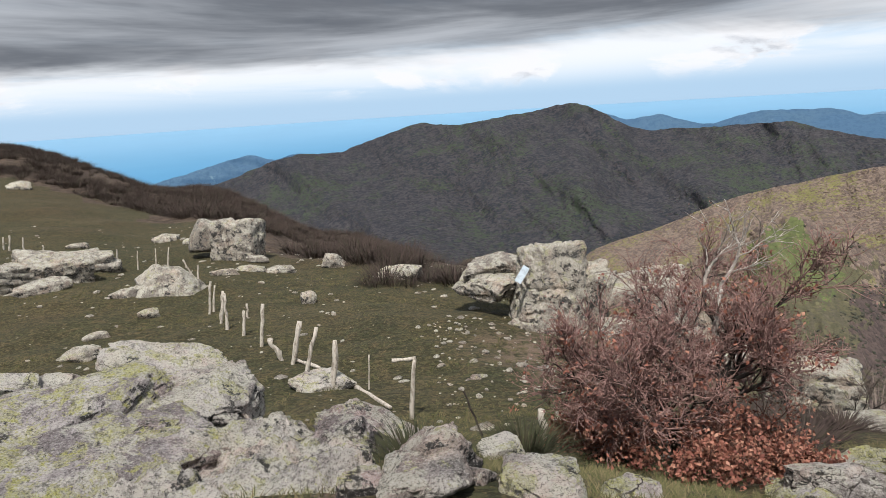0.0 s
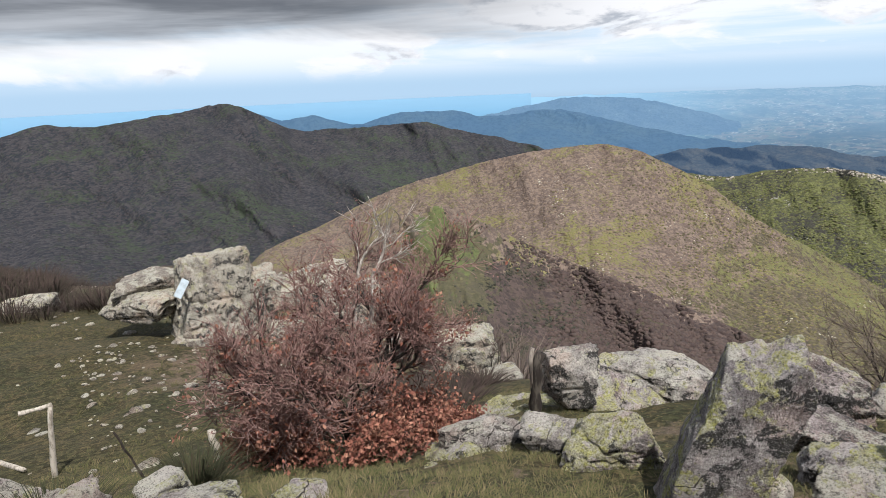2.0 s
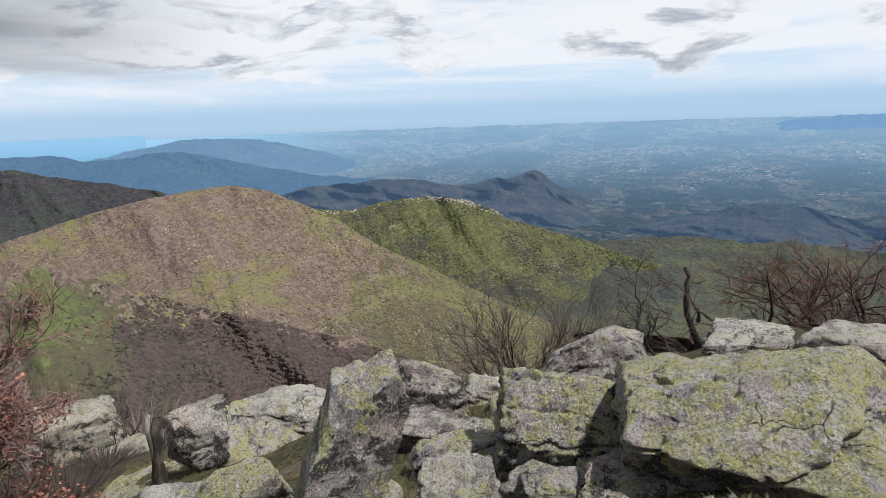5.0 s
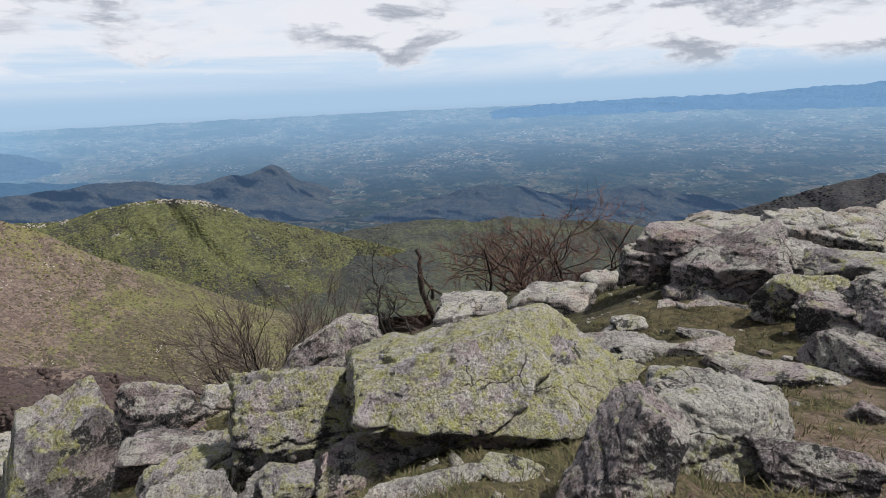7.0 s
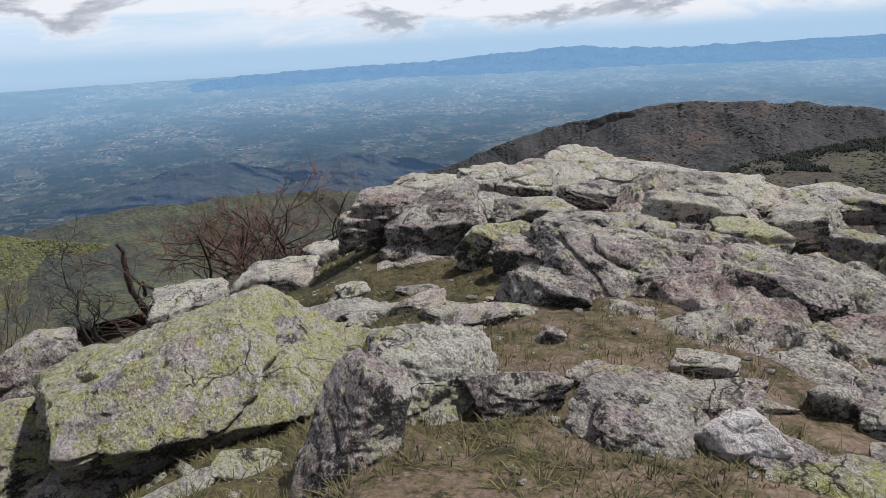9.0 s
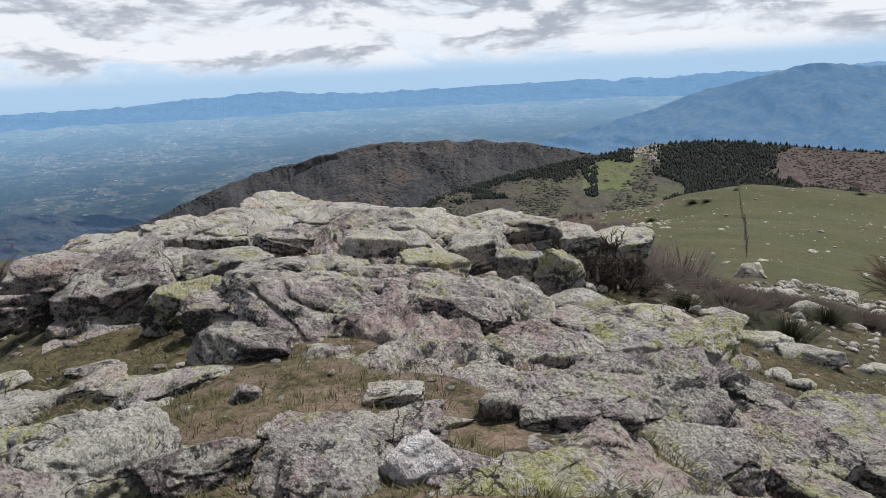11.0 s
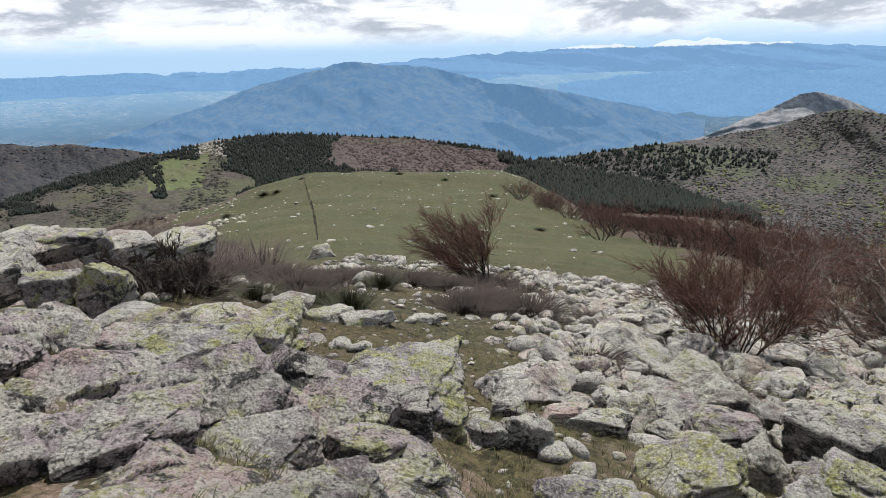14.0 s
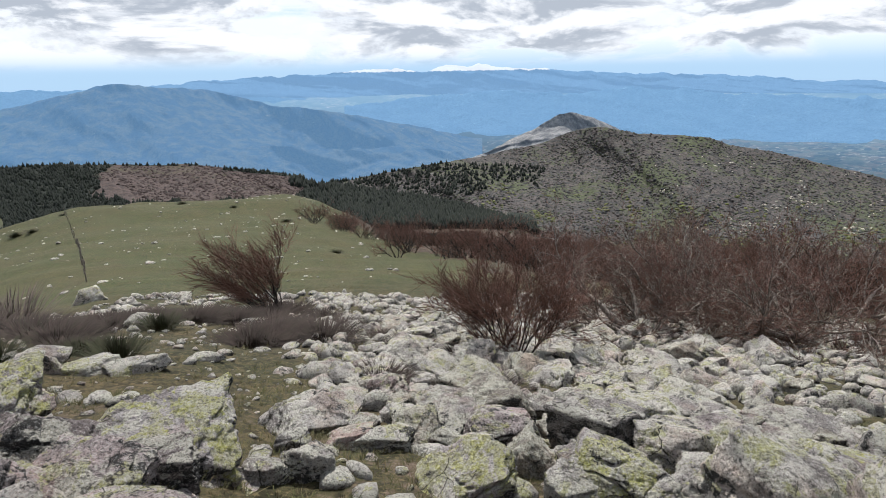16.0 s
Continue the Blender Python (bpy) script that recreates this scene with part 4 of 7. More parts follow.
def rock_shape(seed, sub, blocky=False, cuts=None, worn=64, size=(1, 1, 1), joints=3):
    """A unit block split along flat faces, with bedding steps, open joints and worn grain.
    cuts: its main faces, each (x, y, z, reach); worn: the lower, the rounder its edges."""
    rng = np.random.default_rng(seed)
    d, f = sphere(sub)
    if cuts:
        faces = np.array(cuts, float)
        normals, reach = faces[:, :3], faces[:, 3]
        chip = rng.normal(0, 1, (5, 3))
        normals = np.concatenate([normals, chip])
        reach = np.concatenate([reach, rng.uniform(0.98, 1.12, 5)])
    else:
        axes = np.array([[1, 0, 0], [-1, 0, 0], [0, 1, 0], [0, -1, 0], [0, 0, 1], [0, 0, -1]], float) + rng.normal(0, 0.12 if blocky else 0.26, (6, 3))
        extra = rng.normal(0, 1, (8, 3))
        extra[:6, 2] = np.abs(extra[:6, 2]) * 0.9
        normals = np.concatenate([axes, extra])
        reach = np.concatenate([rng.uniform(0.80, 0.97, 6), rng.uniform(0.74, 1.10, 8)])
        if blocky:
            reach[6:] += 0.14
    normals = normals / np.linalg.norm(normals, axis=1)[:, None]
    k = np.maximum(d @ normals.T, 0.0) / reach
    r = (k ** worn).sum(1) ** (-1 / worn)
    p = d * r[:, None]
    o = rng.uniform(-50, 50, 3)
    true = p * np.array(size) / max(size) * 1.15
    x, y, z = (true + o).T
    warp = fbm(x * 2.2, y * 2.2, z * 2.2, 4, seed, 0.55)
    change = 0.035 * fbm(x * 1.1, y * 1.1, z * 1.1, 2, seed + 2)
    # families of parallel joints: the bedding first, then two that cross it
    lie = np.array([rng.normal(0, 0.25), rng.normal(0, 0.25) - 0.2, 1.0])
    for family in range(joints):
        way = lie if family == 0 else np.array([rng.normal(), rng.normal(), rng.normal(0, 0.25)])
        way = way / np.linalg.norm(way)
        gap = rng.uniform(0.34, 0.55) if family == 0 else rng.uniform(0.5, 0.9)
        s = (true @ way + 0.07 * warp + rng.uniform(0, 1)) / gap
        cell = np.floor(s + 0.5)
        off = np.abs(s + 0.5 - cell) * gap
        off = np.minimum(off, gap - off)
        held = np.clip(1.5 * fbm(x * 0.9 + 11 * family, y * 0.9, z * 0.9, 2, seed + 30 + family) + 0.62, 0, 1)
        step = lattice(cell.astype(np.int64), family, 7, seed)
        change = change + 0.042 * step * held - 0.115 * held * np.exp(-(off / 0.022) ** 2)
    fine = fbm(x * 4.5, y * 4.5, z * 5.5, 5, seed + 3, 0.58)
    crease = np.abs(fbm(x * 2.6 + 7, y * 2.6, z * 3.2, 4, seed + 11, 0.6))
    r = r * (0.985 + change + 0.034 * fine + 0.07 * crease - 0.045 * np.clip(fine - 0.25, 0, 1))
    return d * r[:, None], f


def rock_mesh(seed, sub, mat, blocky=False, cuts=None, worn=64, size=(1, 1, 1), joints=3):
    v, f = rock_shape(seed, sub, blocky, cuts, worn, size, joints)
    me = mesh_from("rock", v, f, True)
    me.materials.append(mat)
    return me


def detail(place, size, most=7):
    """Subdivision that suits a rock's size and its distance from the path."""
    far = max(2.0, math.hypot(place[0] - 0.3, place[1] + 0.5))
    return int(np.clip(round(1 + math.log2(150 * max(size) / far)), 3, most))


def outcrop(label, x, y):
    o = new("rock_outcrop")
    o.location = (x, y, float(ground(x, y)))
    return tagged(o, label, "rock outcrop")


def set_rock(ob, place, size, yaw, tilt):
    ob.location, ob.scale = place, [s / 2 for s in size]
    ob.rotation_euler = (0, radians(tilt), radians(yaw))


def rock(o, mat, seed, place, size, yaw, tilt=0, nod=0, blocky=False, cuts=None, worn=64, joints=3):
    ob = new("rock", rock_mesh(seed, detail(place, size), mat, blocky or seed % 2 == 0, cuts, worn, size, joints))
    ob.parent = o
    if not cuts:
        size = (size[0] * 1.04, size[1] * 1.04, size[2] * 0.84)
    set_rock(ob, Vector(place) - o.location, size, yaw, tilt)
    if not cuts:
        rng = np.random.default_rng(seed + 5000)
        ob.rotation_euler = (rng.normal(0.06, 0.09) + radians(nod), ob.rotation_euler[1] + rng.normal(0, 0.09), ob.rotation_euler[2] + rng.normal(0, 0.25))


def bedrock(o, mat, az0, az1, r0, r1, cell, amp, seed, cols=300, rows=230):
    """Broken living rock that breaks through the turf: tilted plates with joints between them."""
    rng = np.random.default_rng(seed)
    A, R = np.meshgrid(np.radians(np.linspace(az0, az1, cols)), np.geomspace(r0, r1, rows))
    X, Y = R * np.sin(A), R * np.cos(A)
    wx, wy = X + 0.25 * fbm(X * 1.1, Y * 1.1, 0, 3, seed), Y + 0.25 * fbm(X * 1.1, Y * 1.1, 5, 3, seed + 1)
    ca, sa = math.cos(0.6), math.sin(0.6)
    u, v = (wx * ca + wy * sa) / cell, (wy * ca - wx * sa) / (cell * 0.62)
    best, second = np.full(X.shape, 9.0), np.full(X.shape, 9.0)
    high, lean_u, lean_v = np.zeros(X.shape), np.zeros(X.shape), np.zeros(X.shape)
    iu, iv = np.floor(u).astype(np.int64), np.floor(v).astype(np.int64)
    for du in (-1, 0, 1):
        for dv in (-1, 0, 1):
            cu, cv = iu + du, iv + dv
            pu, pv = cu + 0.5 + 0.42 * lattice(cu, cv, 1, seed), cv + 0.5 + 0.42 * lattice(cu, cv, 2, seed)
            dist = np.hypot(u - pu, v - pv)
            first = dist < best
            second = np.where(first, best, np.minimum(second, dist))
            best = np.where(first, dist, best)
            k, a, b = lattice(cu, cv, 3, seed), lattice(cu, cv, 4, seed), lattice(cu, cv, 5, seed)
            high = np.where(first, k + a * (u - pu) * 0.9 + b * (v - pv) * 0.9, high)
    joint = np.exp(-((second - best) / 0.055) ** 2)
    fine = fbm(X * 2.2, Y * 2.2, 0, 6, seed + 4, 0.6) + 1.1 * np.abs(fbm(X * 1.6, Y * 1.6, 4, 5, seed + 14, 0.6)) - 0.4
    edge = np.minimum.reduce([(A - A[0, 0]) * R, (A[0, -1] - A) * R, (R - r0) * 1.0, (r1 - R) * 0.7])
    mask = np.clip((edge + 0.6 * fbm(X * 0.6, Y * 0.6, 0, 3, seed + 6)) / 0.7, -1, 1)
    mask = np.minimum(mask, np.clip(0.75 + 1.6 * fbm(X * 0.33, Y * 0.33, 3, 2, seed + 8), -1, 1))
    Z = ground(X, Y) + amp * (0.18 + 0.42 * high + 0.20 * fine - 0.42 * joint) * np.clip(mask, 0, 1) - 0.35 * np.clip(0.15 - mask, 0, 1)
    verts = np.stack([X, Y, Z], -1).reshape(-1, 3) - np.array(o.location)
    solid("bedrock", verts, grid_faces(rows, cols)[:, ::-1], mat, o, smooth=False)


def boulder(mat, seed, place, size, yaw, tilt):
    ob = new("boulder", rock_mesh(seed, detail(place, size, 6), mat, size=size))
    set_rock(ob, place, size, yaw, tilt)
    kind = {"white_quartz": "white quartz boulder lying in short turf", "pink_rock": "pinkish stained boulder lying in short turf"}
    tagged(ob, kind.get(mat.name, "pale weathered boulder half sunk in the turf"), "boulder", "loose boulders")


o = outcrop("outcrop of grey rock crusted with yellow lichen", -3.56, 6.45)
bedrock(o, ROCK_PALE, -46, -7, 3.6, 8.4, 1.0, 0.5, 65, 220, 120)
rock(o, ROCK_LICHEN, 101, (-3.82, 5.83, -1.21), (2.21, 0.95, 0.55), 33, 0, 14)
rock(o, ROCK_PALE, 102, (-3.27, 7.37, -1.55), (1.64, 1.19, 0.66), 23, 0, 10)
rock(o, ROCK_PALE, 103, (-2.62, 6.33, -1.57), (1.25, 0.90, 1.03), 22, 0, 10)
rock(o, ROCK_LICHEN, 104, (-2.97, 4.74, -1.17), (2.34, 1.01, 0.45), 31, 0, 14)
rock(o, ROCK_PALE, 105, (-1.72, 5.40, -1.53), (0.97, 0.70, 0.92), 17, 0, 10)
rock(o, ROCK_LICHEN, 106, (-1.54, 4.51, -1.28), (0.60, 0.43, 0.26), 18, 0)
rock(o, ROCK_PALE, 107, (-4.97, 7.02, -1.58), (0.75, 0.54, 0.43), 35, 0)
rock(o, ROCK_PALE, 108, (-5.48, 8.59, -1.99), (0.69, 0.50, 0.30), 32, 0)
rock(o, ROCK_PALE, 109, (-5.90, 8.34, -1.84), (0.78, 0.56, 0.34), 35, 0)
rock(o, ROCK_LICHEN, 110, (-3.27, 6.34, -1.41), (0.84, 0.61, 0.47), 27, 0)
o = outcrop("jumble of dark-stained tilted slabs in the turf", -0.66, 4.46)
rock(o, ROCK_DARK, 111, (-0.83, 4.68, -1.05), (0.59, 0.43, 0.44), 9, 0)
rock(o, ROCK_DARK, 112, (-0.62, 5.52, -1.44), (0.86, 0.42, 0.42), 6, 28)
rock(o, ROCK_PALE, 113, (-0.69, 4.09, -0.86), (0.42, 0.30, 0.28), 9, 0)
rock(o, ROCK_DARK, 114, (-0.52, 3.54, -0.68), (0.31, 0.22, 0.16), 8, 0)
o = outcrop("pale weathered rocks beside low shrubs", 0.35, 4.06)
rock(o, ROCK_PALE, 115, (-0.06, 3.76, -0.69), (0.46, 0.33, 0.50), 0, 0)
rock(o, ROCK_PALE, 116, (-0.12, 3.44, -0.61), (0.59, 0.42, 0.25), 1, 0)
rock(o, ROCK_PALE, 117, (0.01, 4.46, -0.96), (0.26, 0.19, 0.23), 0, 0)
rock(o, ROCK_PALE, 118, (0.58, 5.79, -1.84), (0.46, 0.33, 0.25), -5, 0)
rock(o, ROCK_PALE, 119, (0.59, 3.50, -0.73), (0.61, 0.44, 0.26), -9, 0)
rock(o, ROCK_LICHEN, 120, (1.28, 3.80, -1.06), (0.39, 0.28, 0.17), -18, 0)
rock(o, ROCK_PALE, 121, (0.16, 3.68, -0.77), (0.24, 0.17, 0.13), -2, 0)
o = outcrop("tall fissured rock stack on the meadow edge", 3.93, 19.96)
rock(o, ROCK_FAR, 122, (3.90, 19.8, -4.78), (2.5, 2.0, 3.5), -11, 0, cuts=[
    (0.05, -1, 0.25, 0.84), (-1, -0.2, 0.30, 0.84), (1, -0.1, 0.02, 0.90), (-0.12, 0.1, 1, 0.94), (-0.6, -0.5, 0.6, 0.96), (0, 1, 0, 0.9), (0, 0, -1, 1)], worn=60)
rock(o, ROCK_FAR, 127, (2.93, 19.32, -5.62), (1.24, 0.89, 0.86), -8, 0, 0, True)
rock(o, ROCK_FAR, 129, (5.30, 19.6, -5.0), (1.0, 1.0, 2.7), -15, 0, 0, True)
rock(o, ROCK_FAR, 130, (5.16, 20.03, -4.42), (1.38, 0.99, 1.53), -14, 0, 0, True)
rock(o, ROCK_FAR, 131, (2.23, 21.42, -4.06), (1.91, 1.38, 0.92), -5, 0, 0, True)
rock(o, ROCK_FAR, 132, (2.07, 21.09, -4.56), (2.09, 1.51, 1.01), -5, 0, 0, True)
rock(o, ROCK_FAR, 133, (5.75, 18.86, -5.72), (1.15, 0.83, 0.94), -16, 0, 0, True)
o = outcrop("weathered rocks standing behind the beech", 7.08, 16.83)
rock(o, ROCK_FAR, 134, (7.55, 16.78, -5.01), (1.43, 1.03, 2.70), -24, 0, 0, True)
rock(o, ROCK_FAR, 135, (7.00, 19.38, -4.50), (2.13, 1.54, 1.39), -19, 0, 0, True)
rock(o, ROCK_FAR, 136, (6.94, 17.53, -4.91), (1.28, 0.92, 1.96), -21, 0, 0, True)
rock(o, ROCK_FAR, 137, (6.83, 13.64, -4.71), (0.91, 0.65, 0.74), -26, 0, 0, True)
o = outcrop("split pale boulder on the meadow", -11.93, 38.14)
rock(o, ROCK_FAR, 138, (-13.29, 38.31, -5.49), (1.96, 1.41, 2.61), 19, 0, 0, True)
rock(o, ROCK_FAR, 139, (-11.65, 38.07, -5.84), (2.87, 2.07, 3.30), 17, 0, 0, True)
rock(o, ROCK_FAR, 140, (-12.56, 39.18, -5.39), (2.28, 1.65, 1.97), 17, 0, 0, True)
rock(o, ROCK_FAR, 141, (-10.21, 36.98, -6.76), (1.29, 0.93, 0.56), 15, 0, 0, True)
o = outcrop("low pale outcrop on the meadow", -18.33, 31.66)
rock(o, ROCK_FAR, 142, (-19.48, 30.10, -5.34), (2.97, 2.15, 1.97), 32, 0, 0, True)
rock(o, ROCK_FAR, 143, (-18.48, 30.98, -5.32), (2.99, 2.16, 1.99), 30, 0, 0, True)
rock(o, ROCK_FAR, 144, (-18.94, 33.34, -5.67), (2.83, 2.04, 1.65), 29, 0, 0, True)
rock(o, ROCK_FAR, 145, (-18.21, 33.69, -5.73), (2.13, 1.54, 1.32), 28, 0, 0, True)
rock(o, ROCK_FAR, 146, (-17.36, 33.76, -5.89), (1.59, 1.15, 1.06), 27, 0, 0, True)
rock(o, ROCK_FAR, 147, (-17.50, 28.11, -5.43), (2.17, 0.94, 0.84), 31, 0, 0, True)
boulder(ROCK_FAR, 148, (-11.48, 27.15, -5.39), (2.47, 1.78, 1.61), 22, 0)
boulder(ROCK_FAR, 149, (-12.89, 26.29, -5.48), (1.44, 0.62, 0.50), 26, 0)
boulder(ROCK_FAR, 150, (-10.58, 22.97, -5.43), (0.72, 0.52, 0.53), 24, 0)
boulder(ROCK_FAR, 151, (-10.33, 17.89, -5.01), (0.89, 0.64, 0.62), 30, 0)
boulder(ROCK_FAR, 152, (-9.47, 18.00, -5.06), (0.59, 0.26, 0.21), 27, 0)
boulder(ROCK_FAR, 153, (-11.25, 20.36, -5.28), (0.89, 0.39, 0.32), 28, 0)
boulder(ROCK_FAR, 154, (-5.45, 35.41, -6.94), (1.42, 0.95, 1.06), 8, 30)
boulder(ROCK_FAR, 155, (-1.46, 30.39, -6.48), (2.06, 1.49, 0.77), 2, 0)
boulder(ROCK_FAR, 156, (-4.96, 24.64, -5.75), (0.72, 0.52, 0.74), 11, 0)
boulder(ROCK_FAR, 157, (-19.53, 47.22, -7.07), (1.90, 1.37, 0.79), 22, 0)
boulder(ROCK_FAR, 158, (-16.74, 44.19, -6.83), (0.97, 0.70, 0.48), 20, 0)
boulder(ROCK_FAR, 159, (-23.12, 41.81, -6.19), (1.34, 0.58, 0.51), 28, 0)
boulder(ROCK_PALE, 160, (-2.53, 13.22, -4.32), (1.26, 0.91, 0.55), 10, 0)
boulder(ROCK_FAR, 161, (-10.39, 31.48, -6.12), (1.31, 0.57, 0.45), 18, 0)
boulder(ROCK_FAR, 162, (-9.58, 32.85, -6.38), (1.93, 0.84, 0.50), 16, 0)
boulder(ROCK_FAR, 163, (-8.04, 33.15, -6.60), (1.67, 0.72, 0.44), 13, 0)
boulder(ROCK_FAR, 164, (-48.16, 77.28, -5.08), (2.51, 1.81, 1.32), 31, 0)
boulder(ROCK_FAR, 165, (2.10, 14.47, -4.78), (0.38, 0.17, 0.13), -8, 0)
boulder(ROCK_FAR, 166, (2.63, 14.34, -4.87), (0.41, 0.30, 0.18), -10, 0)
o = outcrop("block of pale cracked rock on a steep edge", 7.88, 12.08)
rock(o, ROCK_FAR, 167, (8.22, 12.57, -4.78), (1.84, 1.33, 1.37), -33, 0, 0, True)
rock(o, ROCK_FAR, 168, (8.20, 12.02, -5.08), (1.24, 0.90, 1.42), -34, 0, 0, True)
rock(o, ROCK_FAR, 169, (7.30, 12.49, -4.87), (0.61, 0.44, 0.72), -30, 0, 0, True)
rock(o, ROCK_FAR, 170, (7.68, 12.72, -4.85), (0.59, 0.43, 0.56), -31, 0, 0, True)
rock(o, ROCK_FAR, 171, (7.98, 10.62, -4.81), (1.01, 0.73, 0.44), -36, 0, 0, True)
o = outcrop("leaning slab and tumbled lichen-crusted blocks", 5.92, 3.93)
bedrock(o, ROCK_LICHEN, 30, 84, 5.2, 10.5, 1.0, 0.45, 63, 260, 120)
rock(o, ROCK_LICHEN, 172, (4.22, 2.62, -1.34), (0.78, 0.70, 2.3), -62, 20, joints=0, cuts=[
    (0.45, -0.85, 0.30, 0.60), (1, -0.05, 0.05, 0.82), (-1, -0.12, 0, 0.84), (0, 1, 0, 0.8), (-0.22, -0.1, 1, 0.86), (0.5, 0.1, 1, 0.98), (0, 0, -1, 1)])
rock(o, ROCK_LICHEN, 173, (6.64, 5.94, -2.80), (1.69, 1.22, 0.64), -45, 0, 14, True)
rock(o, ROCK_PALE, 174, (5.83, 6.06, -2.35), (0.75, 0.54, 0.97), -41, 0)
rock(o, ROCK_LICHEN, 175, (4.40, 3.94, -1.83), (0.87, 0.63, 0.66), -44, 0)
rock(o, ROCK_PALE, 176, (4.30, 4.67, -2.10), (0.62, 0.45, 0.49), -38, 0)
rock(o, ROCK_PALE, 177, (7.32, 5.59, -2.59), (1.25, 0.90, 0.71), -50, 0)
rock(o, ROCK_PALE, 178, (7.57, 6.59, -2.96), (1.07, 0.77, 0.46), -46, 0)
rock(o, ROCK_DARK, 179, (7.37, 3.37, -2.06), (1.00, 0.72, 0.98), -63, 0)
rock(o, ROCK_DARK, 180, (6.58, 2.97, -2.13), (1.02, 0.74, 0.63), -63, 0)
rock(o, ROCK_LICHEN, 181, (5.57, 2.28, -1.76), (1.04, 0.60, 0.46), -65, -20, 10)
rock(o, ROCK_PALE, 182, (4.61, 1.80, -1.44), (0.77, 0.56, 0.60), -65, 0)
rock(o, ROCK_PALE, 183, (4.36, 2.29, -1.56), (0.27, 0.18, 0.63), -58, 0)
rock(o, ROCK_PALE, 184, (8.24, 2.98, -2.35), (0.76, 0.55, 0.64), -68, 0)
o = outcrop("big lichen-crusted boulders on the rim", 7.14, -0.23)
rock(o, ROCK_LICHEN, 185, (5.70, 1.22, -1.30), (1.30, 1.0, 1.35), -74, 0, joints=1, cuts=[
    (0.1, -0.86, 0.50, 0.66), (-1, -0.1, 0.12, 0.88), (1, -0.25, 0.2, 0.86), (0.1, 0.3, 1, 0.82), (-0.5, -0.3, 0.8, 0.88), (0, -1, -0.3, 0.72), (0, 1, 0, 0.9), (0, 0, -1, 1)])
rock(o, ROCK_DARK, 186, (8.75, 1.57, -1.85), (1.45, 0.9, 1.1), -80, -16, joints=1, cuts=[
    (0.05, -0.9, 0.45, 0.64), (-0.3, 0.2, 1, 0.66), (0.7, 0, 0.7, 0.80), (1, 0, 0.1, 0.88), (-0.8, 0, 0.6, 0.85), (0, 1, 0, 0.9), (0, 0, -1, 0.9)])
rock(o, ROCK_LICHEN, 187, (5.29, -0.42, -0.86), (2.15, 1.5, 1.35), -90, 0, joints=1, cuts=[
    (0.05, -0.78, 0.78, 0.60), (-1, -0.15, 0.05, 0.93), (0.72, -0.25, 0.62, 0.74), (-0.36, 0.1, 0.95, 0.74), (-0.1, -0.9, -0.5, 0.66),
    (0.45, -0.55, -0.7, 0.80), (0, 1, 0.1, 0.9), (0, 0, -1, 0.95)], worn=60)
rock(o, ROCK_DARK, 188, (5.06, 0.33, -1.19), (1.20, 0.52, 0.31), -80, 0, 14)
rock(o, ROCK_LICHEN, 189, (4.91, 1.01, -1.33), (0.60, 0.43, 0.33), -75, 0)
rock(o, ROCK_LICHEN, 190, (5.22, 0.69, -1.38), (0.54, 0.39, 0.24), -76, 0)
rock(o, ROCK_PALE, 191, (5.00, 1.21, -1.41), (0.48, 0.35, 0.28), -69, 0)
rock(o, ROCK_PALE, 192, (6.51, -1.83, -1.01), (1.05, 0.45, 0.33), -103, 0, 10)
rock(o, ROCK_PALE, 193, (7.25, -1.99, -1.08), (0.42, 0.30, 0.21), -103, 0)
rock(o, ROCK_PALE, 194, (10.16, -1.61, -1.69), (1.33, 0.96, 0.56), -97, 0)
rock(o, ROCK_PALE, 195, (10.69, -0.36, -1.95), (1.30, 0.94, 0.56), -89, 0)
rock(o, ROCK_PALE, 196, (10.91, -2.56, -1.65), (0.65, 0.47, 0.52), -101, 0)
o = outcrop("grey boulders with black specks in worn turf", 4.25, -0.90)
rock(o, ROCK_PALE, 197, (3.77, -1.65, -0.34), (0.86, 0.75, 0.72), -110, 0, worn=14, cuts=[
    (0.1, -0.8, 0.6, 0.80), (0, 0, 1, 0.80), (-1, -0.2, 0.3, 0.86), (1, -0.2, 0.2, 0.84), (0.5, -0.7, 0.3, 0.86), (0, 1, 0, 0.9), (0, 0, -1, 1)])
rock(o, ROCK_DARK, 198, (3.38, -1.15, -0.27), (0.50, 0.55, 0.72), -104, 14, joints=1, cuts=[
    (0.2, -0.85, 0.5, 0.70), (-0.75, -0.3, 0.6, 0.70), (1, -0.1, 0.1, 0.82), (0.3, 0, 1, 0.90), (0, 1, 0, 0.9), (0, 0, -1, 1)])
rock(o, ROCK_DARK, 199, (3.42, -2.01, -0.29), (0.51, 0.37, 0.24), -118, 0)
rock(o, ROCK_PALE, 200, (4.11, -0.58, -0.75), (0.37, 0.26, 0.16), -92, 0)
rock(o, ROCK_PALE, 201, (3.95, -0.02, -0.79), (0.71, 0.31, 0.18), -83, 0, 10)
rock(o, ROCK_DARK, 202, (5.08, -2.60, -0.62), (0.54, 0.39, 0.24), -115, 0)
rock(o, ROCK_PALE, 203, (5.06, -2.96, -0.60), (0.31, 0.22, 0.13), -119, 0)
rock(o, ROCK_PALE, 204, (5.59, -2.55, -0.75), (0.48, 0.35, 0.21), -112, 0)
rock(o, ROCK_PALE, 205, (3.87, 5.44, -2.31), (1.06, 0.46, 0.39), -35, 0)
o = outcrop("upper crest of the summit outcrop", 8.62, -8.61)
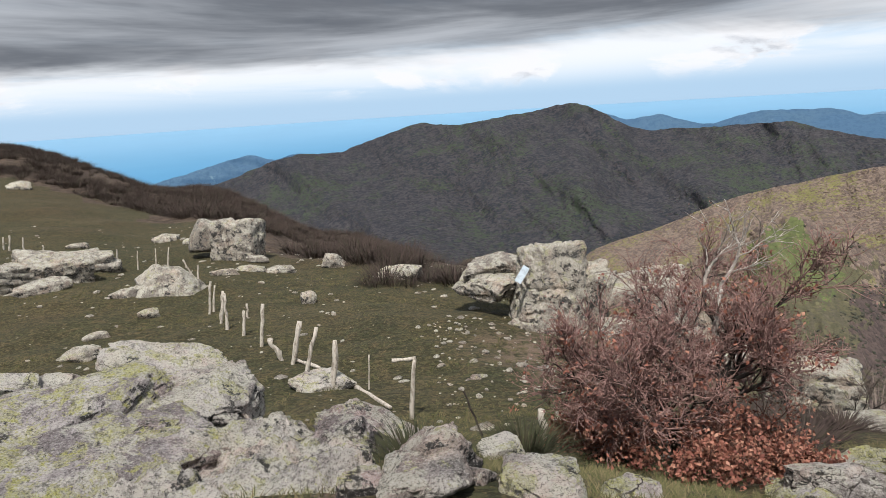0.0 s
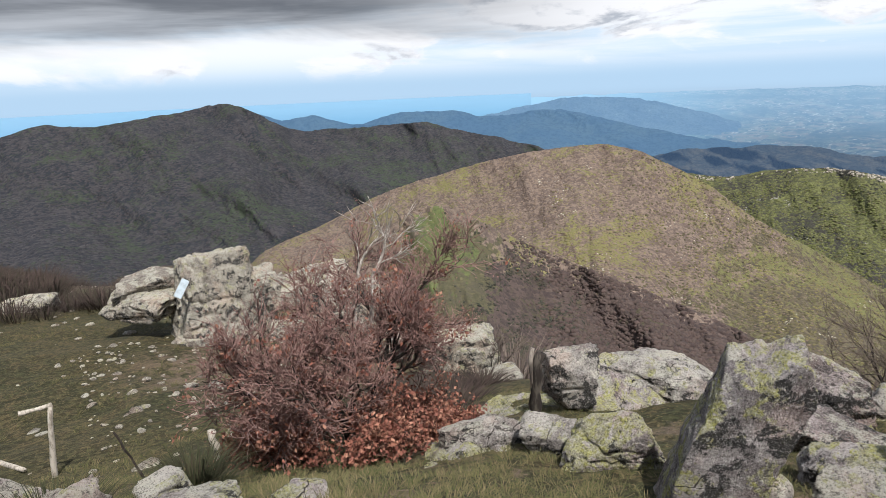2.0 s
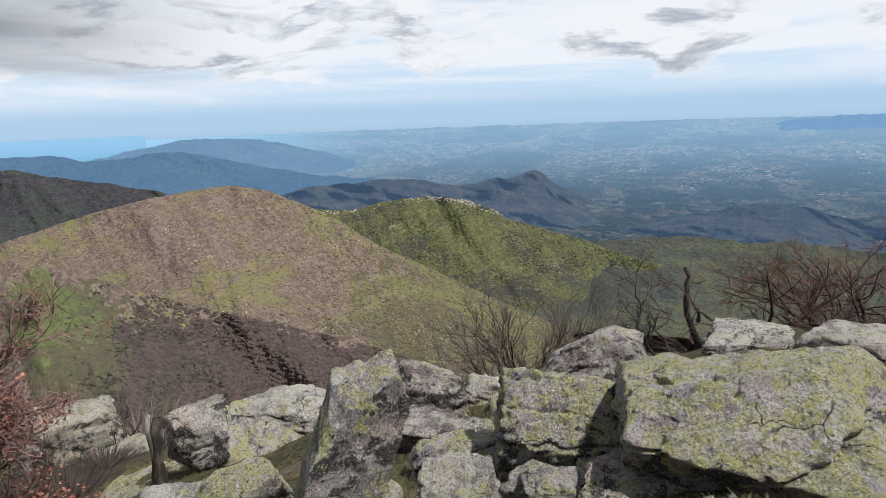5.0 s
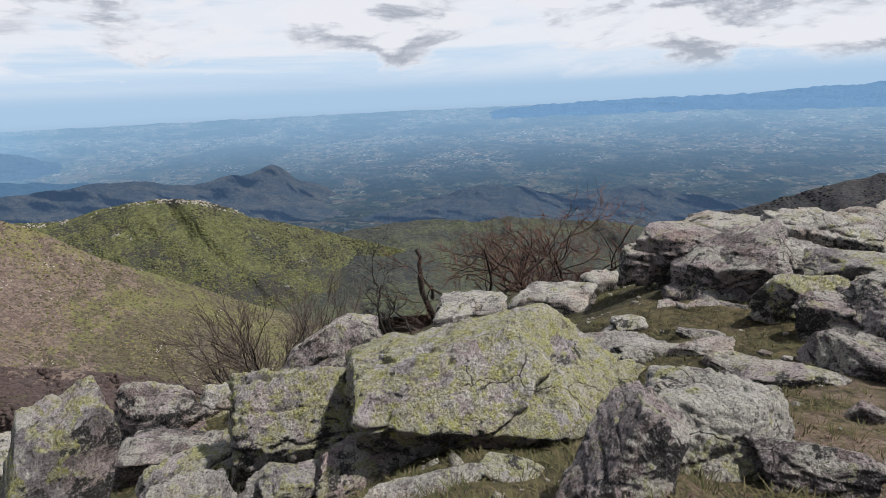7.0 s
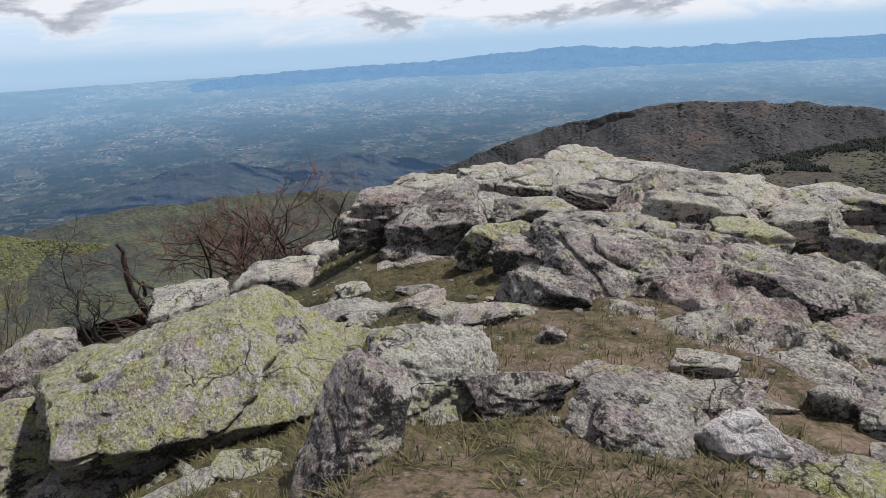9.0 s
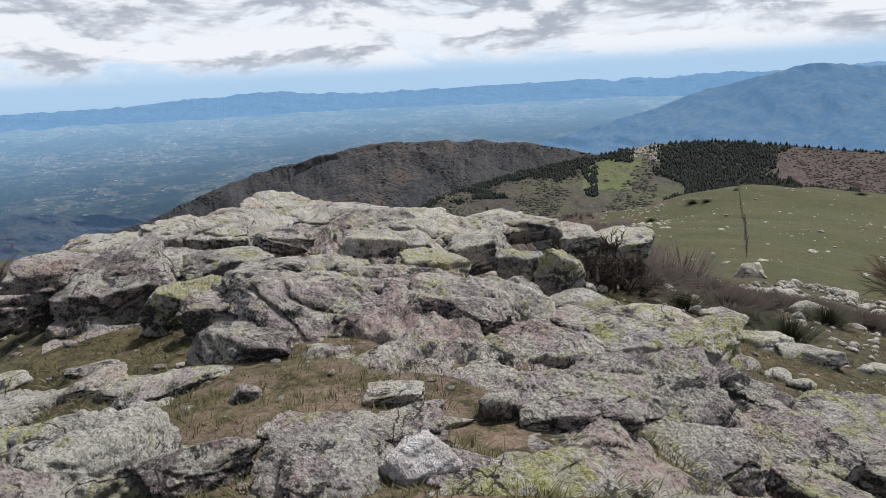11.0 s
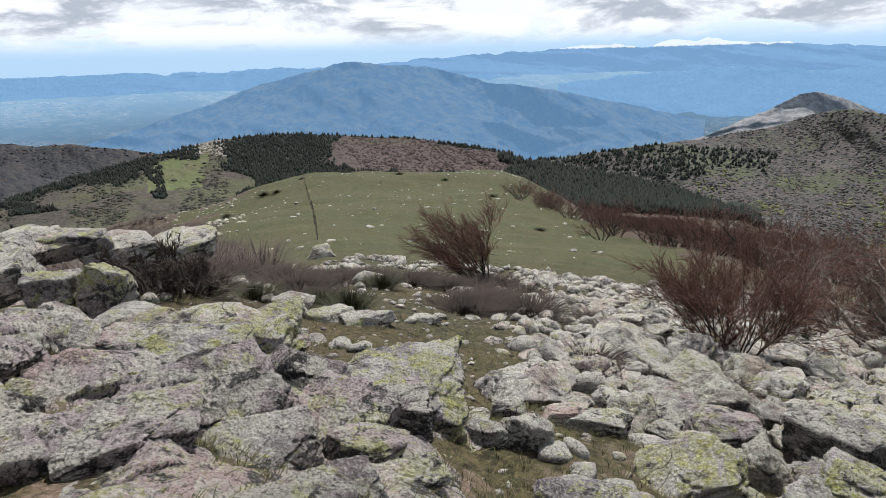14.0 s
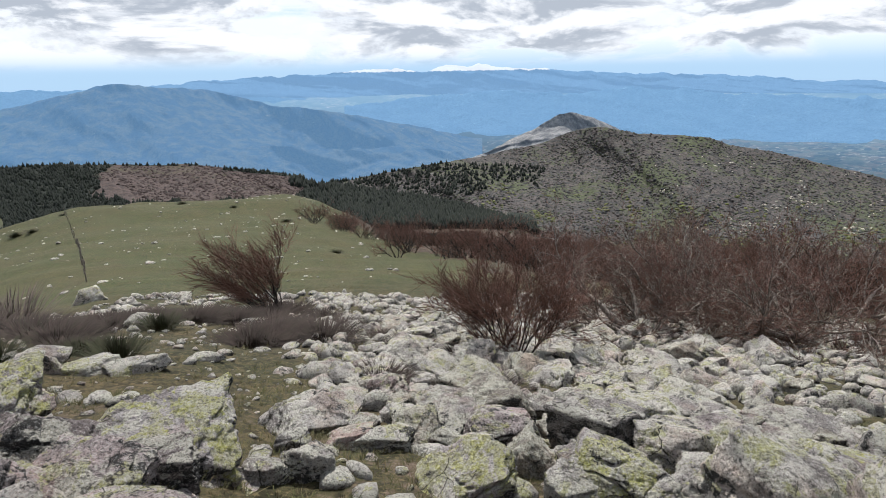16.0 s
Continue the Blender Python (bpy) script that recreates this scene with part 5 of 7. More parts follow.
rock(o, ROCK_PALE, 206, (9.29, -5.17, -0.60), (1.53, 1.09, 0.86), -116, 0)
rock(o, ROCK_PALE, 207, (9.88, -6.22, -0.80), (1.62, 1.16, 1.13), -120, 0)
rock(o, ROCK_PALE, 208, (10.34, -7.70, -1.00), (2.3, 1.7, 0.75), -125, 0, 6)
rock(o, ROCK_PALE, 209, (9.72, -8.47, -0.98), (1.93, 1.39, 0.76), -129, 0)
rock(o, ROCK_PALE, 210, (8.98, -8.95, -1.12), (1.76, 1.27, 0.70), -133, 0)
rock(o, ROCK_PALE, 211, (10.16, -4.43, -0.67), (1.53, 1.11, 0.45), -110, 0)
rock(o, ROCK_PALE, 212, (8.32, -9.41, -1.22), (1.59, 1.15, 0.59), -137, 0)
rock(o, ROCK_PALE, 213, (7.85, -10.20, -1.29), (1.63, 1.19, 0.57), -141, 0)
rock(o, ROCK_LICHEN, 214, (7.42, -10.91, -1.34), (1.23, 0.89, 0.51), -145, 0)
rock(o, ROCK_PALE, 215, (6.07, -11.93, -1.74), (1.62, 1.22, 0.46), -153)
rock(o, ROCK_PALE, 216, (6.78, -11.32, -1.56), (1.24, 0.89, 0.43), -149, 0)
o = outcrop("dark broken ledge of the summit outcrop", 8.27, -3.93)
rock(o, ROCK_DARK, 217, (9.45, -3.38, -0.62), (1.12, 0.81, 0.73), -106, 0)
rock(o, ROCK_DARK, 218, (8.40, -3.62, -0.76), (1.40, 1.01, 0.99), -109, 0, 10)
rock(o, ROCK_PALE, 219, (9.26, -3.88, -0.66), (1.03, 0.74, 0.49), -109, 0)
rock(o, ROCK_DARK, 220, (9.54, -2.96, -0.89), (1.04, 0.75, 0.55), -103, 0)
rock(o, ROCK_LICHEN, 221, (6.99, -3.74, -0.64), (0.81, 0.58, 0.67), -114, 0)
rock(o, ROCK_DARK, 222, (6.19, -3.78, -0.65), (0.80, 0.57, 0.64), -117, 0)
rock(o, ROCK_PALE, 223, (8.26, -4.18, -0.58), (0.94, 0.68, 0.45), -113, 0)
rock(o, ROCK_DARK, 224, (8.37, -3.08, -1.01), (0.70, 0.51, 0.41), -106, 0)
rock(o, ROCK_DARK, 225, (8.39, -5.98, -0.63), (0.88, 0.63, 0.47), -123, 0)
rock(o, ROCK_LICHEN, 226, (7.84, -4.72, -0.62), (1.15, 0.83, 0.52), -118, 0)
o = outcrop("broad speckled ledges of the summit outcrop", 6.03, -5.45)
bedrock(o, ROCK_DARK, 108, 150, 3.9, 14.5, 1.1, 0.45, 61)
rock(o, ROCK_DARK, 227, (5.34, -3.55, -0.72), (0.85, 0.7, 0.6), -120)
rock(o, ROCK_DARK, 228, (5.45, -4.45, -0.78), (2.3, 1.5, 1.25), -127, 6, worn=30, cuts=[
    (0.15, -0.72, 0.70, 0.66), (0.1, 0.2, 1, 0.74), (-0.9, -0.3, 0.4, 0.84), (0.9, -0.3, 0.4, 0.86), (-0.3, -0.9, 0.2, 0.86), (0, 1, 0, 0.9), (0, 0, -1, 1)])
rock(o, ROCK_LICHEN, 229, (6.76, -5.59, -0.75), (1.03, 0.74, 0.49), -127, 0)
rock(o, ROCK_PALE, 230, (7.14, -6.68, -0.76), (0.99, 0.72, 0.71), -131, 0)
rock(o, ROCK_DARK, 231, (5.52, -5.49, -0.69), (0.97, 0.70, 0.65), -133, 0)
rock(o, ROCK_LICHEN, 232, (6.00, -6.70, -0.85), (0.99, 0.71, 0.52), -137, 0)
rock(o, ROCK_DARK, 233, (4.56, -3.85, -0.78), (0.66, 0.48, 0.48), -127, 0)
rock(o, ROCK_DARK, 234, (4.87, -4.55, -0.69), (0.94, 0.68, 0.61), -130, 0, 10)
rock(o, ROCK_DARK, 235, (6.95, -4.97, -0.62), (1.00, 0.72, 0.48), -122, 0)
rock(o, ROCK_PALE, 236, (6.30, -4.37, -0.69), (0.78, 0.56, 0.35), -121, 0)
rock(o, ROCK_PALE, 237, (7.11, -7.29, -0.87), (0.95, 0.69, 0.50), -134, 0)
rock(o, ROCK_PALE, 238, (6.24, -7.83, -0.93), (1.02, 0.73, 0.60), -140, 0)
o = outcrop("stepped blocks of the summit outcrop", 3.77, -6.16)
rock(o, ROCK_DARK, 239, (4.12, -5.14, -0.65), (0.92, 0.67, 0.52), -140, 0, 10)
rock(o, ROCK_DARK, 240, (4.69, -5.52, -0.67), (0.79, 0.57, 0.49), -138, 0)
rock(o, ROCK_LICHEN, 241, (4.93, -7.19, -0.86), (0.67, 0.48, 0.72), -145, 0)
rock(o, ROCK_LICHEN, 242, (4.40, -7.14, -0.84), (0.57, 0.41, 0.84), -148, 0)
rock(o, ROCK_PALE, 243, (3.84, -6.52, -0.92), (0.83, 0.60, 0.42), -149, 0)
rock(o, ROCK_LICHEN, 244, (2.82, -5.83, -0.88), (0.90, 0.65, 0.64), -155, 0, 10)
rock(o, ROCK_DARK, 245, (3.35, -4.93, -0.79), (1.15, 0.83, 0.50), -145, 0, 14)
rock(o, ROCK_DARK, 246, (3.16, -5.87, -0.84), (0.84, 0.60, 0.46), -152, 0)
rock(o, ROCK_LICHEN, 247, (2.64, -6.52, -1.09), (0.78, 0.57, 0.53), -159, 0)
rock(o, ROCK_PALE, 248, (3.04, -6.90, -1.03), (0.77, 0.56, 0.38), -157, 0)
rock(o, ROCK_PALE, 249, (4.46, -6.22, -0.86), (0.77, 0.56, 0.44), -143, 0)
o = outcrop("lower slabs of the summit outcrop", 1.96, -5.57)
rock(o, ROCK_DARK, 251, (2.11, -4.73, -0.77), (1.06, 0.76, 0.46), -157, 0, 14)
rock(o, ROCK_LICHEN, 254, (2.68, -7.43, -1.30), (0.69, 0.49, 0.43), -161, 0)
rock(o, ROCK_DARK, 255, (2.40, -4.20, -0.50), (0.64, 0.46, 0.28), -150, 0)
rock(o, ROCK_DARK, 256, (2.68, -3.69, -0.44), (0.29, 0.21, 0.29), -143, 0)
rock(o, ROCK_DARK, 257, (1.33, -5.05, -0.95), (0.85, 0.61, 0.37), -168, 0, 10)
rock(o, ROCK_PALE, 258, (1.65, -4.32, -0.78), (0.67, 0.48, 0.29), -161, 0, 10)
rock(o, ROCK_DARK, 259, (1.05, -5.41, -1.11), (0.77, 0.56, 0.41), -173, 0)
o = outcrop("low rounded rocks in trodden earth", 3.63, -2.83)
rock(o, ROCK_DARK, 260, (1.18, -3.59, -0.53), (0.82, 0.28, 0.19), -160, 0)
rock(o, ROCK_LICHEN, 261, (-0.47, -4.88, -1.45), (0.86, 0.25, 0.20), 169, 0)
rock(o, ROCK_DARK, 262, (2.13, -2.81, -0.25), (0.57, 0.25, 0.15), -135, 0, 10)
rock(o, ROCK_DARK, 263, (2.96, -2.73, -0.29), (0.86, 0.37, 0.23), -123, 0, 14)
rock(o, ROCK_PALE, 264, (2.79, -2.39, -0.23), (0.68, 0.49, 0.29), -121, 0, 10)
rock(o, ROCK_DARK, 265, (2.74, -2.36, -0.22), (0.54, 0.39, 0.23), -125, 0, 10)
rock(o, ROCK_DARK, 266, (2.90, -2.91, -0.32), (0.69, 0.30, 0.18), -131, 0, 10)
rock(o, ROCK_LICHEN, 267, (1.97, -2.91, -0.27), (0.79, 0.34, 0.21), -145, 0, 14)
rock(o, ROCK_PALE, 268, (3.40, -3.44, -0.48), (0.39, 0.28, 0.17), -132, 0)
rock(o, ROCK_DARK, 269, (4.32, -2.87, -0.52), (0.21, 0.15, 0.16), -118, 0)
rock(o, ROCK_DARK, 270, (3.46, -2.65, -0.39), (0.36, 0.26, 0.15), -122, 0)
rock(o, ROCK_PALE, 271, (5.08, -2.51, -0.64), (0.47, 0.34, 0.21), -110, 0)
rock(o, ROCK_PALE, 272, (3.49, -2.13, -0.35), (0.24, 0.17, 0.19), -114, 0)
rock(o, ROCK_PALE, 273, (5.99, -2.47, -0.75), (0.48, 0.21, 0.17), -107, 0)
rock(o, ROCK_PALE, 274, (6.29, -2.01, -0.92), (0.60, 0.26, 0.23), -101, 0)
rock(o, ROCK_PALE, 275, (6.57, -2.63, -0.86), (0.48, 0.21, 0.12), -106, 0)
rock(o, ROCK_PALE, 276, (7.30, -2.10, -1.03), (0.40, 0.29, 0.23), -100, 0)
rock(o, ROCK_PALE, 277, (2.88, -3.27, -0.43), (0.28, 0.12, 0.09), -136, 0)
o = outcrop("speckled ledge with a lichen-yellow top", 1.93, -5.83)
bedrock(o, ROCK_DARK, 146, 178, 3.6, 6.1, 0.9, 0.45, 62)
rock(o, ROCK_LICHEN, 278, (1.06, -5.95, -1.30), (1.25, 0.86, 0.65), -170, 0, 10)
rock(o, ROCK_DARK, 279, (1.93, -5.65, -1.09), (0.95, 0.69, 0.63), -159, 0, 10)
rock(o, ROCK_DARK, 280, (2.08, -4.57, -0.71), (1.05, 0.75, 0.45), -152, 0, 14)
rock(o, ROCK_DARK, 281, (1.08, -4.57, -0.91), (0.61, 0.44, 0.26), -166, 0)
rock(o, ROCK_DARK, 282, (2.29, -4.01, -0.46), (0.81, 0.58, 0.35), -145, 0, 10)
rock(o, ROCK_LICHEN, 285, (2.59, -7.27, -1.44), (0.66, 0.48, 0.37), -159, 0)
rock(o, ROCK_LICHEN, 286, (3.16, -6.98, -1.23), (0.78, 0.56, 0.53), -153, 0)
rock(o, ROCK_LICHEN, 287, (3.32, -6.27, -0.91), (0.77, 0.56, 0.61), -149, 0)
rock(o, ROCK_PALE, 288, (0.82, -4.26, -0.90), (0.63, 0.27, 0.16), -169, 0, 10)
o = outcrop("large lichen-spotted boulders at the edge of the scree", -3.87, -6.63)
rock(o, ROCK_LICHEN, 289, (-2.49, -5.06, -1.63), (0.82, 0.63, 0.52), 148, 0)
rock(o, ROCK_PALE, 290, (-3.08, -6.36, -2.05), (0.86, 0.58, 0.72), 150, 0)
rock(o, ROCK_DARK, 291, (-2.14, -6.76, -2.11), (0.80, 0.58, 0.46), 159, 0)
rock(o, ROCK_LICHEN, 292, (-1.36, -5.44, -1.72), (0.94, 0.68, 0.41), 163, 0, 10)
rock(o, ROCK_DARK, 293, (-4.26, -6.15, -2.31), (1.22, 0.88, 0.53), 140, 0, 10)
rock(o, ROCK_PALE, 294, (-5.56, -6.34, -2.57), (1.21, 0.87, 0.52), 133, 0)
rock(o, ROCK_LICHEN, 295, (-4.51, -4.73, -1.83), (0.94, 0.68, 0.45), 129, 0)
rock(o, ROCK_PALE, 296, (-3.31, -4.88, -1.75), (0.68, 0.49, 0.29), 139, 0)
rock(o, ROCK_PALE, 297, (-5.33, -8.12, -3.17), (1.13, 0.81, 0.49), 143, 0)
rock(o, ROCK_PALE, 298, (-8.18, -9.83, -4.12), (0.89, 0.64, 0.39), 137, 0)
rock(o, ROCK_PALE, 299, (-3.26, -8.23, -2.86), (0.58, 0.42, 0.28), 155, 0)
rock(o, ROCK_PALE, 300, (-2.08, -8.62, -2.81), (0.76, 0.55, 0.33), 164, 0)
rock(o, ROCK_LICHEN, 301, (-4.30, -4.94, -1.97), (0.53, 0.38, 0.23), 132, 0)
boulder(ROCK_PALE, 302, (-0.21, -7.91, -2.31), (1.09, 0.79, 0.47), 178, 0)
boulder(ROCK_PINK, 303, (-0.53, -6.79, -2.00), (0.54, 0.39, 0.23), 174, 0)
boulder(ROCK_PALE, 304, (-0.10, -5.81, -1.62), (0.46, 0.34, 0.40), 179, 0)
boulder(ROCK_PALE, 305, (0.05, -6.85, -1.97), (0.37, 0.27, 0.25), -179, 0)
boulder(ROCK_PALE, 306, (-0.89, -6.64, -1.97), (0.55, 0.39, 0.24), 171, 0)
boulder(ROCK_PALE, 307, (-1.37, -7.54, -2.38), (0.56, 0.41, 0.36), 168, 0)
boulder(ROCK_PALE, 308, (0.28, -5.78, -1.57), (0.42, 0.30, 0.22), -176, 0)
boulder(ROCK_DARK, 309, (-1.22, -9.18, -2.77), (0.84, 0.61, 0.46), 171, 0)
boulder(ROCK_PALE, 310, (-0.73, -9.01, -2.77), (0.74, 0.53, 0.32), 175, 0)
boulder(ROCK_PALE, 311, (2.30, -11.00, -2.75), (0.91, 0.40, 0.28), -166, 0)
boulder(ROCK_PALE, 312, (3.81, -11.59, -2.69), (0.77, 0.55, 0.35), -160, 0)
boulder(ROCK_PALE, 313, (3.02, -11.01, -2.72), (0.82, 0.59, 0.35), -163, 0)
boulder(ROCK_PALE, 314, (1.07, -19.94, -5.66), (0.93, 0.40, 0.34), -176, 0)
boulder(ROCK_PALE, 315, (3.85, -18.38, -4.71), (1.04, 0.45, 0.36), -167, 0)
boulder(ROCK_PALE, 316, (1.51, -12.30, -3.31), (0.62, 0.27, 0.17), -172, 0)
boulder(ROCK_PALE, 317, (10.79, -38.68, -10.2), (1.5, 1.1, 1.2), -163, 0)
boulder(QUARTZ, 318, (2.42, -2.67, -0.18), (0.37, 0.26, 0.27), -134, 0)
boulder(ROCK_PALE, 319, (2.49, -11.17, -2.80), (0.62, 0.27, 0.21), -166, 0)
boulder(ROCK_PALE, 320, (3.59, -10.93, -2.55), (0.46, 0.33, 0.38), -161, 0)
boulder(ROCK_PALE, 321, (2.29, -10.93, -2.75), (0.40, 0.29, 0.26), -168, 0)


SCREE_SHAPES = [rock_mesh(900 + k, 5, (ROCK_PALE, ROCK_PALE, ROCK_FAR, ROCK_PALE)[k % 4], k % 4 != 3, None, 70, (1, 0.8, 0.7)) for k in range(20)]


def scree():
    """Pale boulders heaped on the slope."""
    rng = np.random.default_rng(5)
    placed = []
    tries = 0
    while len(placed) < 292 and tries < 30000:
        tries += 1
        az = rng.uniform(181, 229)
        r = 5.0 + 17.0 * rng.uniform(0, 1) ** 0.8
        size = 0.30 + 0.62 * rng.uniform(0, 1) ** 2.0
        edge = 185 + 8 * float(vnoise(r * 0.25, 3.3)) + max(0.0, 9.5 - r) * 3.0
        if az < edge or (az > 214 and r > 8.5 and vnoise(az * 0.35, r * 0.3) > -0.25 and r < 20):
            continue
        b = bearing(az, r)
        if any((b.x - q[0]) ** 2 + (b.y - q[1]) ** 2 < (0.36 * (size + q[2])) ** 2 for q in placed):
            continue
        placed.append((b.x, b.y, size))
        ob = new("boulder", SCREE_SHAPES[int(rng.integers(20))])
        tall = rng.uniform(0.5, 0.95)
        ob.scale = (size * rng.uniform(0.5, 0.72), size * rng.uniform(0.4, 0.6), size * tall * 0.55)
        ob.location = (b.x, b.y, float(ground(b.x, b.y)) + size * tall * 0.20)
        ob.rotation_euler = rng.normal(0, 0.28, 2).tolist() + [rng.uniform(0, 6.28)]
        tagged(ob, "pale lichen-dusted boulder in the scree", "boulder", "scree boulders")


scree()


def stones(name, mat, count, az0, az1, r0, r1, s0, s1, seed, label, power=0.5, flat=0.5, sink=0.1, patch=0.0):
    """Loose stones too many to count, as one sheet."""
    rng = np.random.default_rng(seed)
    v, f = sphere(2 if s1 > 0.12 else 1)
    az = np.radians(rng.uniform(az0, az1, count))
    r = (r0 ** (1 / power) + (r1 ** (1 / power) - r0 ** (1 / power)) * rng.uniform(0, 1, count)) ** power
    x, y = r * np.sin(az), r * np.cos(az)
    if patch:
        ok = fbm(x * 0.35, y * 0.35, 0, 3, seed) > patch
        x, y, count = x[ok], y[ok], int(ok.sum())
    size = s0 * (s1 / s0) ** (rng.uniform(0, 1, count) ** 1.6)
    n = rng.normal(0, 1, (count, 7, 3))
    n /= np.linalg.norm(n, axis=2)[..., None]
    k = np.maximum(np.einsum("vd,cnd->cvn", v, n), 0) / rng.uniform(0.55, 1.0, (count, 1, 7))
    rad = np.minimum((k ** 10).sum(2) ** (-0.1), 1.25)
    w = v[None] * rad[..., None] * size[:, None, None] * np.stack([rng.uniform(0.6, 1, count), rng.uniform(0.4, 0.8, count), flat * rng.uniform(0.5, 1, count)], 1)[:, None]
    t = rng.uniform(0, 6.28, count)[:, None]
    X, Y = w[..., 0] * np.cos(t) - w[..., 1] * np.sin(t), w[..., 0] * np.sin(t) + w[..., 1] * np.cos(t)
    lift = (ground(x, y) + size * sink)[:, None]
    verts = np.stack([X + x[:, None], Y + y[:, None], w[..., 2] + lift], -1).reshape(-1, 3)
    faces = (f[None] + (np.arange(count) * len(v))[:, None, None]).reshape(-1, 3)
    tagged(solid(name, verts, faces, mat, smooth=False), label, "stones", kind="stuff")


stones("scree_stones", ROCK_PALE, 1700, 182, 229, 8, 32, 0.16, 0.46, 70, "pale stones heaped between the scree boulders", flat=0.8)
stones("scree_stones", ROCK_PALE, 2600, 180, 230, 5, 26, 0.06, 0.28, 71, "small pale stones between the scree boulders", flat=0.7)
stones("scree_stones", ROCK_PALE, 500, 158, 182, 24, 38, 0.1, 0.5, 72, "line of pale stones along the meadow edge", flat=0.7, patch=-0.1)
stones("turf_stones", ROCK_FAR, 1000, -36, 24, 8, 60, 0.03, 0.24, 73, "flat pale stones scattered in the turf", 0.6, 0.4, 0.05, 0.0)
stones("turf_stones", ROCK_FAR, 420, 0, 26, 10, 20, 0.03, 0.16, 74, "stones washed out of a bare reddish slope", flat=0.5, patch=0.0)
stones("turf_stones", ROCK_PALE, 900, 70, 182, 3, 12, 0.02, 0.10, 75, "small stones scattered in worn turf", flat=0.5)
stones("turf_stones", ROCK_PALE, 500, 150, 200, 6, 20, 0.05, 0.28, 76, "pale stones scattered in the turf", flat=0.5)
stones("meadow_stones", ROCK_PALE, 3200, 150, 190, 45, 300, 0.10, 0.8, 77, "pale stones scattered on the green meadow", flat=0.4, patch=0.36)
stones("meadow_stones", ROCK_FAR, 700, 151, 158, 90, 270, 0.2, 1.1, 78, "strip of pale rocks along the meadow's side", flat=0.5, patch=0.05)


# ---- plants ----


def tubes(lines, sides=4):
    """Tapered limbs: lines of (points (n,3), radii (n))."""
    V, F, base = [], [], 0
    ring = np.linspace(0, 2 * np.pi, sides, endpoint=False)
    for pts, rad in lines:
        pts = np.asarray(pts, float)
        d = np.gradient(pts, axis=0)
        d /= np.linalg.norm(d, axis=1)[:, None] + 1e-9
        ref = np.where(np.abs(d[:, 2:3]) > 0.9, [[1.0, 0, 0]], [[0, 0, 1.0]])
        a = np.cross(d, ref)
        a /= np.linalg.norm(a, axis=1)[:, None] + 1e-9
        b = np.cross(d, a)
        v = pts[:, None] + np.asarray(rad)[:, None, None] * (np.cos(ring)[None, :, None] * a[:, None] + np.sin(ring)[None, :, None] * b[:, None])
        V.append(v.reshape(-1, 3))
        F.append(grid_faces(len(pts), sides, True) + base)
        base += len(pts) * sides
    return np.concatenate(V), np.concatenate(F)


def unit(v):
    return v / (np.linalg.norm(v) + 1e-9)


def grow(rng, start, way, length, radius, level, limbs, twigs, tips, style):
    """One limb and all that branches from it."""
    n = 7 if level > 1 else (5 if level == 1 else 4)
    pts, d = [np.array(start, float)], unit(np.array(way, float))
    for k in range(n - 1):
        d = unit(d + rng.normal(0, style["crook"], 3) + np.array(style["sweep"]) * style["pull"] + np.array([0, 0, style["rise"]]))
        pts.append(pts[-1] + d * length / (n - 1))
    pts = np.array(pts)
    rad = np.linspace(radius, radius * (0.45 if level else 0.3), n)
    (limbs if level >= style["thick"] else twigs).append((pts, rad))
    if level == 0:
        tips.append((pts[-1], d))
        return
    count = style["forks"][level]
    for k in range(count):
        u = rng.uniform((style["bare"] if level == len(style["forks"]) - 1 else 0.25) if level > 1 else 0.1, 1.0)
        i = min(int(u * (n - 1)), n - 2)
        at = pts[i] + (pts[i + 1] - pts[i]) * (u * (n - 1) - i)
        out = unit(pts[i + 1] - pts[i]) + rng.normal(0, style["spread"], 3)
        grow(rng, at, out, length * rng.uniform(0.40, 0.72), max(radius * (1 - 0.5 * u) * 0.55, style["fine"]), level - 1, limbs, twigs, tips, style)


def bark_material(name, dark, pale, at=0.55):
    m, n, shader, place = material(name, 0.9)
    p = place["Position"]
    t = n.noise(n.vec("MULTIPLY", p, (1, 1, 0.35)), 14, 6, 0.65)
    n.put(n.mix(n.step(t, at - 0.08, at + 0.1), dark, pale), shader.inputs["Base Color"])
    bump(n, shader, n.noise(p, 60, 4, 0.7), 0.6, 0.01)
    return m


BARK = bark_material("grey_beech_bark", (0.12, 0.10, 0.085), (0.30, 0.26, 0.22), 0.5)
BARK_DARK = bark_material("dark_bark", (0.035, 0.028, 0.024), (0.10, 0.085, 0.07))
TWIG = island_material("red_brown_twigs", [(0.12, 0.062, 0.046), (0.20, 0.105, 0.078), (0.15, 0.09, 0.068)])
TWIG_PINK = island_material("pinkish_twigs", [(0.21, 0.115, 0.098), (0.32, 0.20, 0.175), (0.26, 0.16, 0.14)])
TWIG_GREY = island_material("grey_brown_twigs", [(0.11, 0.085, 0.07), (0.19, 0.15, 0.125), (0.14, 0.11, 0.09)])
HEATHER = island_material("dry_heather", [(0.040, 0.028, 0.024), (0.075, 0.052, 0.044), (0.040, 0.038, 0.022)])
BROOM = island_material("dark_green_broom", [(0.035, 0.042, 0.02), (0.06, 0.062, 0.03), (0.05, 0.04, 0.025)])
LEAF = island_material("withered_beech_leaves", [(0.19, 0.070, 0.052), (0.31, 0.125, 0.085), (0.38, 0.20, 0.135)], 0.7)
